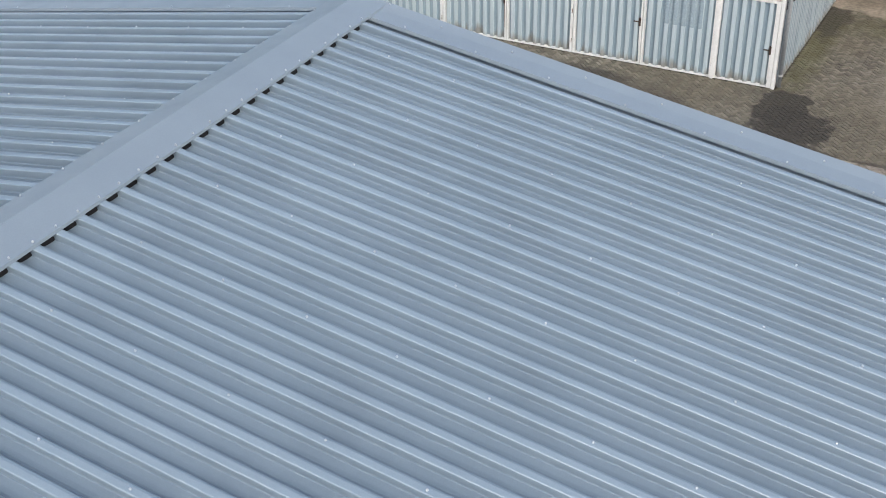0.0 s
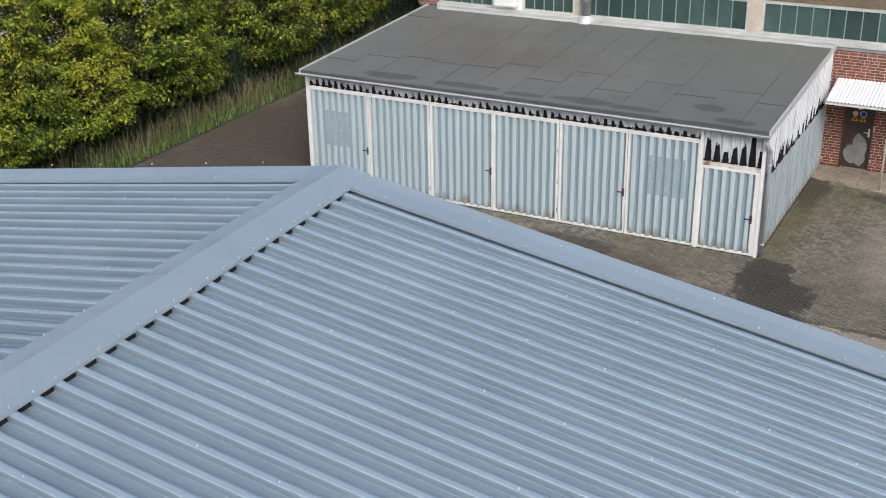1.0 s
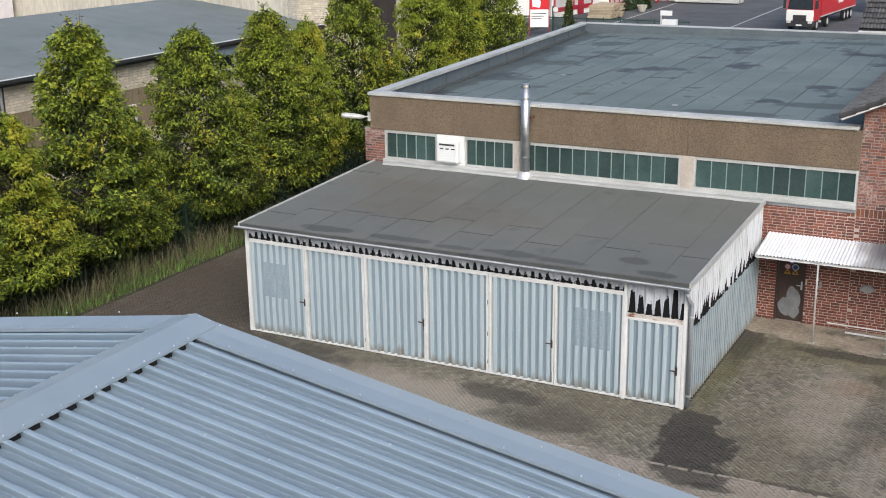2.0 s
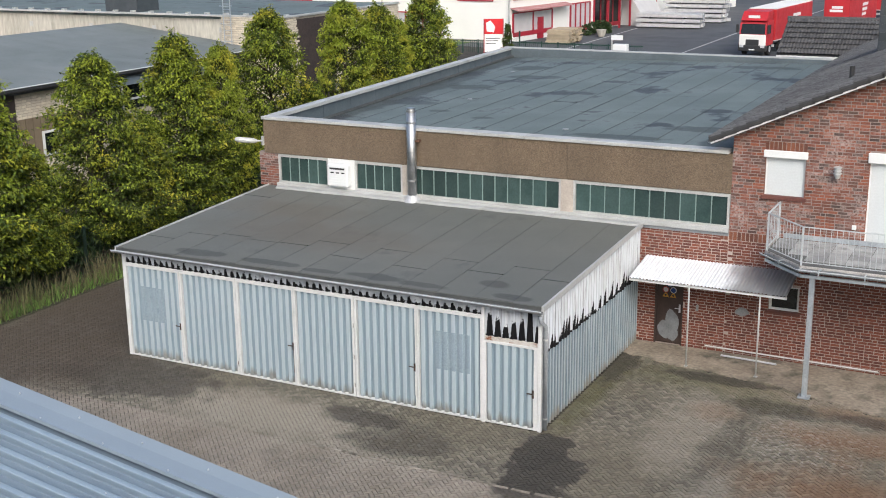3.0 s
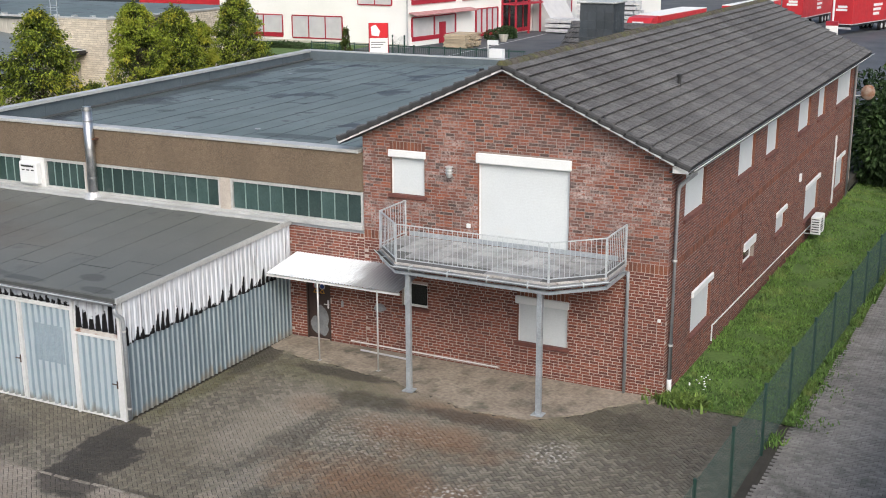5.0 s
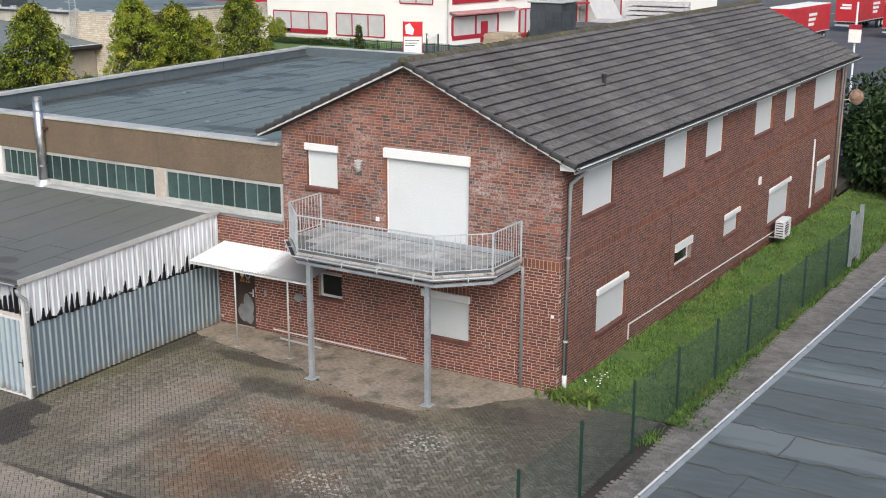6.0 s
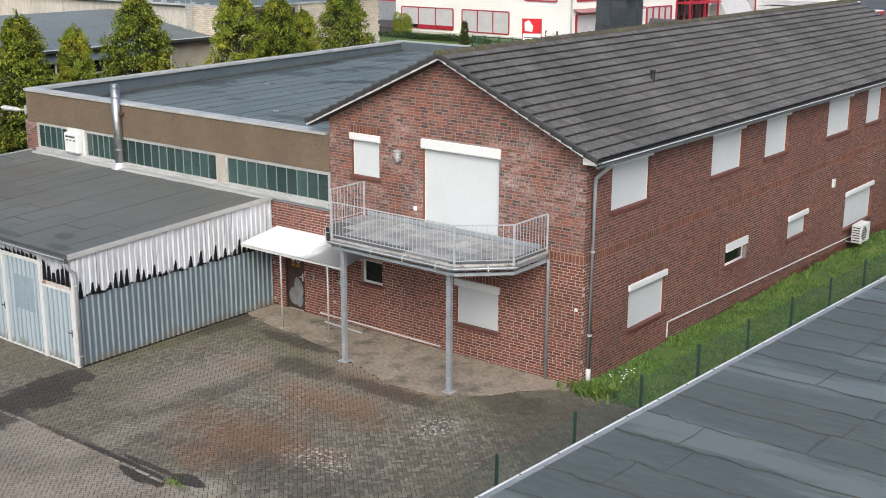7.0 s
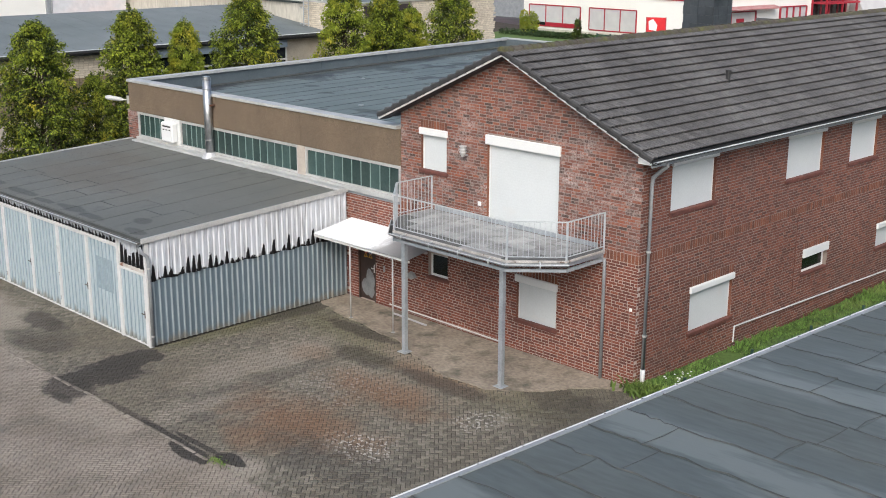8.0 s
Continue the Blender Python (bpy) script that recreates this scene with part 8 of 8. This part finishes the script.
for lay_no in range(8):
    for j in range(6):
        y = 80.4 + j * 0.62
        part("board", abox(-47.0 + rw.uniform(-0.15, 0.15), -44.6 + rw.uniform(-0.2, 0.2), y, y + 0.56, 0.15 + lay_no * 0.16, 0.15 + lay_no * 0.16 + 0.13), TIMBER, stack)
bush("shrub", "clipped round yellow-green shrub by the white wall", (-69.5, 75.8, 0), 1.2, 1.2, 2.4, 3200, 0.2, LEAF, rt)
con = tree("conifer", "slim yellowish green conifer behind the hall", "conifer", 5.7, 0.42, 110, 50, 0.14, LEAF_MID, rt, 0.1, shape=0.5)
con.location = (-31.9, 36.9, -0.1)
bm = bmesh.new()
slab(bm, [(-74, 68.5, -0.01), (-55, 68.5, -0.01), (-55, 79.8, -0.01), (-74, 79.8, -0.01)], 0.04)
whole("grass_strip", bm, LAWN, "narrow lawn in front of the white building", "lawn", kind="structure")
bush("hedge", "low clipped hedge before the white wall", (-64, 74.0, 0), 8.5, 0.9, 0.55, 5000, 0.22, LEAF_DARK, rt, "hedge")
bush("shrub", "low planting beside the works entrance", (-46.4, 93.0, 0), 1.5, 3.0, 1.0, 2600, 0.26, LEAF_DARK, rt)
pot = thing("planter", "round concrete planter on the asphalt", "planter", at=(-44.4, 89.5, 0))
part("bowl", rod(bmesh.new(), [(-44.4, 89.5, 0), (-44.4, 89.5, 0.2), (-44.4, 89.5, 0.75)], [0.3, 0.4, 0.55], 14), STAINED_CONCRETE, pot)
prf = random.Random(61)
for x0, y0, n, lev in ((-44.4, 101.5, 5, 3), (-43.8, 110.0, 5, 6)):
    st = thing("profile_stack", "stack of long white aluminium profiles on bearers", "profile stack", "stacks in the yard", at=(x0, y0, 0))
    for i in range(lev):
        part("bearer", abox(x0 + 1.4, x0 + 1.6, y0, y0 + 3.2, 0.55 * i, 0.55 * i + 0.12), SLATE, st)
        part("bearer", abox(x0 + 5.4, x0 + 5.6, y0, y0 + 3.2, 0.55 * i, 0.55 * i + 0.12), SLATE, st)
        for j in range(n):
            part("profile", abox(x0 + prf.uniform(-0.2, 0.1), x0 + 7.2 + prf.uniform(-0.3, 0.3), y0 + j * 0.62, y0 + j * 0.62 + 0.55, 0.55 * i + 0.12, 0.55 * i + 0.5), ALU, st)
wb = thing("notice_box", "white meter box with a small sign on a post", "box", at=(-33.5, 64, 0))
part("box_body", abox(-34.2, -33.0, 63.6, 64.2, 0.0, 1.95, bevel=0.03), WHITE, wb)
part("post", abox(-34.3, -34.2, 63.5, 63.6, 0, 2.6), COPING, wb)
part("sign_plate", abox(-34.3, -33.3, 63.48, 63.52, 2.3, 2.7), WHITE, wb)

# ---- lorries ----
def wheel(ob, m, x, y, r=0.52):
    bm = rod(bmesh.new(), [(x - 0.16, y, r), (x + 0.16, y, r)], r, 18)
    bm.transform(m)
    w = part("wheel", bm, TYRE, ob)
    bm = rod(bmesh.new(), [(x - 0.17, y, r), (x + 0.17, y, r)], r * 0.55, 14)
    bm.transform(m)
    part("rim", bm, ALU, w)


def trailer_on(ob, m, y0, long, bars=True):
    def p(nm, bm, mat, label=""):
        bm.transform(m)
        return part(nm, bm, mat, ob, label)

    p("trailer_body", abox(-1.27, 1.27, y0, y0 + long, 1.15, 3.95, bevel=0.04), RED_TARP, "red tarpaulin trailer body")
    p("trailer_roof", abox(-1.25, 1.25, y0 + 0.02, y0 + long - 0.02, 3.95, 4.02), RENDER_WHITE)
    p("chassis", abox(-1.0, 1.0, y0 + 0.2, y0 + long - 0.1, 0.85, 1.15), BLACK_PLASTIC)
    p("side_rail", abox(-1.3, 1.3, y0, y0 + long, 1.1, 1.2), ALU)
    p("bumper", abox(-1.2, 1.2, y0 - 0.05, y0 + 0.05, 0.6, 0.8), ALU)
    if bars:
        for side in (-1.285, 1.285):
            for i in range(3):
                p("lettering_bar", abox(side - 0.008, side + 0.008, y0 + long * 0.45, y0 + long * 0.45 + 2.6 - 0.4 * i, 2.9 - i * 0.5, 3.2 - i * 0.5), WHITE)
        for i in range(2):
            p("lettering_bar", abox(-0.7 + 0.2 * i, 0.6, y0 - 0.01, y0, 2.6 + 0.35 * i, 2.85 + 0.35 * i), WHITE)
    for y in (long * 0.68, long * 0.68 + 1.3, long * 0.68 + 2.6):
        for x in (-1.08, 1.08):
            wheel(ob, m, x, y0 + y)


def lorry(x, y, turn):
    ob = thing("lorry", "red and white lorry with a red tarpaulin trailer on the asphalt", "lorry", "lorries in the yard", at=(x, y, 0))
    m = Matrix.Translation((x, y, 0)) @ Matrix.Rotation(turn, 4, "Z")

    def p(nm, bm, mat, label=""):
        bm.transform(m)
        return part(nm, bm, mat, ob, label)

    bm = bmesh.new()
    prof = [(0.0, 0.9), (0.0, 1.9), (0.25, 2.95), (0.7, 3.1), (2.2, 3.1), (2.2, 0.9)]
    a = [bm.verts.new((-1.22, yy, zz)) for yy, zz in prof]
    b = [bm.verts.new((1.22, yy, zz)) for yy, zz in prof]
    bm.faces.new(a), bm.faces.new(b[::-1])
    for i in range(6):
        bm.faces.new((a[i], a[(i + 1) % 6], b[(i + 1) % 6], b[i]))
    p("cab", bm, RED_TARP, "red driver's cab")
    p("front_panel", abox(-1.21, 1.21, -0.06, 0.3, 0.9, 1.88, bevel=0.05), RENDER_WHITE)
    bm = bmesh.new()
    q = [bm.verts.new(v) for v in ((-1.1, -0.015, 1.92), (1.1, -0.015, 1.92), (1.05, 0.2, 2.8), (-1.05, 0.2, 2.8))]
    bm.faces.new(q)
    p("windscreen", bm, DARK_GLASS)
    for s in (-1, 1):
        p("side_window", abox(s * 1.225 - 0.008, s * 1.225 + 0.008, 0.5, 1.4, 1.95, 2.7), DARK_GLASS)
        p("mirror", abox(s * 1.42 - 0.12, s * 1.42 + 0.12, -0.02, 0.12, 2.0, 2.75, bevel=0.03), BLACK_PLASTIC)
        p("headlight", abox(s * 0.95 - 0.2, s * 0.95 + 0.2, -0.14, 0.0, 0.72, 0.95, bevel=0.03), ALU)
    bm = bmesh.new()
    prof = [(0.1, 3.1), (0.9, 3.85), (2.1, 3.95), (2.1, 3.1)]
    a = [bm.verts.new((-1.15, yy, zz)) for yy, zz in prof]
    b = [bm.verts.new((1.15, yy, zz)) for yy, zz in prof]
    bm.faces.new(a), bm.faces.new(b[::-1])
    for i in range(4):
        bm.faces.new((a[i], a[(i + 1) % 4], b[(i + 1) % 4], b[i]))
    p("wind_deflector", bm, RED_TARP)
    p("emblem", abox(-0.55, 0.5, 0.3, 0.34, 3.3, 3.55), WHITE)
    p("grille", abox(-0.6, 0.6, -0.09, 0.0, 0.95, 1.45, bevel=0.03), BLACK_PLASTIC)
    p("bumper", abox(-1.25, 1.25, -0.12, 0.4, 0.4, 0.95, bevel=0.06), BLACK_PLASTIC)
    p("plate", abox(-0.26, 0.26, -0.135, -0.12, 0.5, 0.62), WHITE)
    p("chassis", abox(-0.5, 0.5, 0.4, 6.5, 0.75, 1.0), BLACK_PLASTIC)
    for yy in (1.3, 5.0):
        for xx in (-1.05, 1.05):
            wheel(ob, m, xx, yy)
    trailer_on(ob, m, 2.7, 12.6)
    return ob


def trailer(x, y, turn):
    ob = thing("trailer", "parked red tarpaulin trailer with a white roof", "trailer", "lorries in the yard", at=(x, y, 0))
    trailer_on(ob, Matrix.Translation((x, y, 0)) @ Matrix.Rotation(turn, 4, "Z"), 0.0, 13.0)
    return ob


lorry(-25.6, 76.6, radians(-4))
trailer(-21.6, 96.0, radians(-4))
trailer(-20.5, 121.0, radians(-6))
trailer(-13.6, 113.5, radians(-14))
guard = thing("marker_post", "white post with a red and white box by the asphalt", "post", at=(-5.6, 55, 0))
part("post", rod(bmesh.new(), [(-5.7, 58, 0), (-5.7, 58, 7.0)], 0.07, 8), WHITE, guard)
part("box", abox(-6.1, -5.3, 57.7, 58, 4.3, 5.2, bevel=0.03), RENDER_WHITE, guard)
part("red_cap", abox(-6.1, -5.3, 57.69, 58.01, 5.2, 5.5), RED_PAINT, guard)

# far buildings that close the view
far = thing("far_building", "distant pale industrial building", "building")
part("wall", abox(-60, 10, 190, 210, -0.1, 12), RENDER_WHITE, far)
part("roof", abox(-61, 11, 189, 211, 12, 12.5), COPING, far)
for i in range(14):
    part("window", abox(-57 + i * 4.8, -53.5 + i * 4.8, 189.9, 190.0, 2, 5), DARK_GLASS, far)

# ---- paving blocks of the yard and the lane ----
rpv = random.Random(91)
blocks = herringbone(paved, 290, math.pi / 4, rpv)
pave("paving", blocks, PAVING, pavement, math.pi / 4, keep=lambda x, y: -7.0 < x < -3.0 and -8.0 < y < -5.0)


def lane_paved(x, y):
    return fence_x(y) + 0.3 + 0.012 * max(0, y) < x < edge_x(y) + 0.2 and -12 < y < 26


lane_blocks = []
r = 0
y = -12.0
while y < 26:
    x = 2.4 + (r % 2) * BLOCK
    while x < 11.5:
        if lane_paved(x, y):
            lane_blocks.append((x, y, 0, rpv.uniform(-0.004, 0.003) - 0.01))
        x += 2 * BLOCK
    y += BLOCK
    r += 1
pave("lane_paving", lane_blocks, LANE, lane, 0.07)
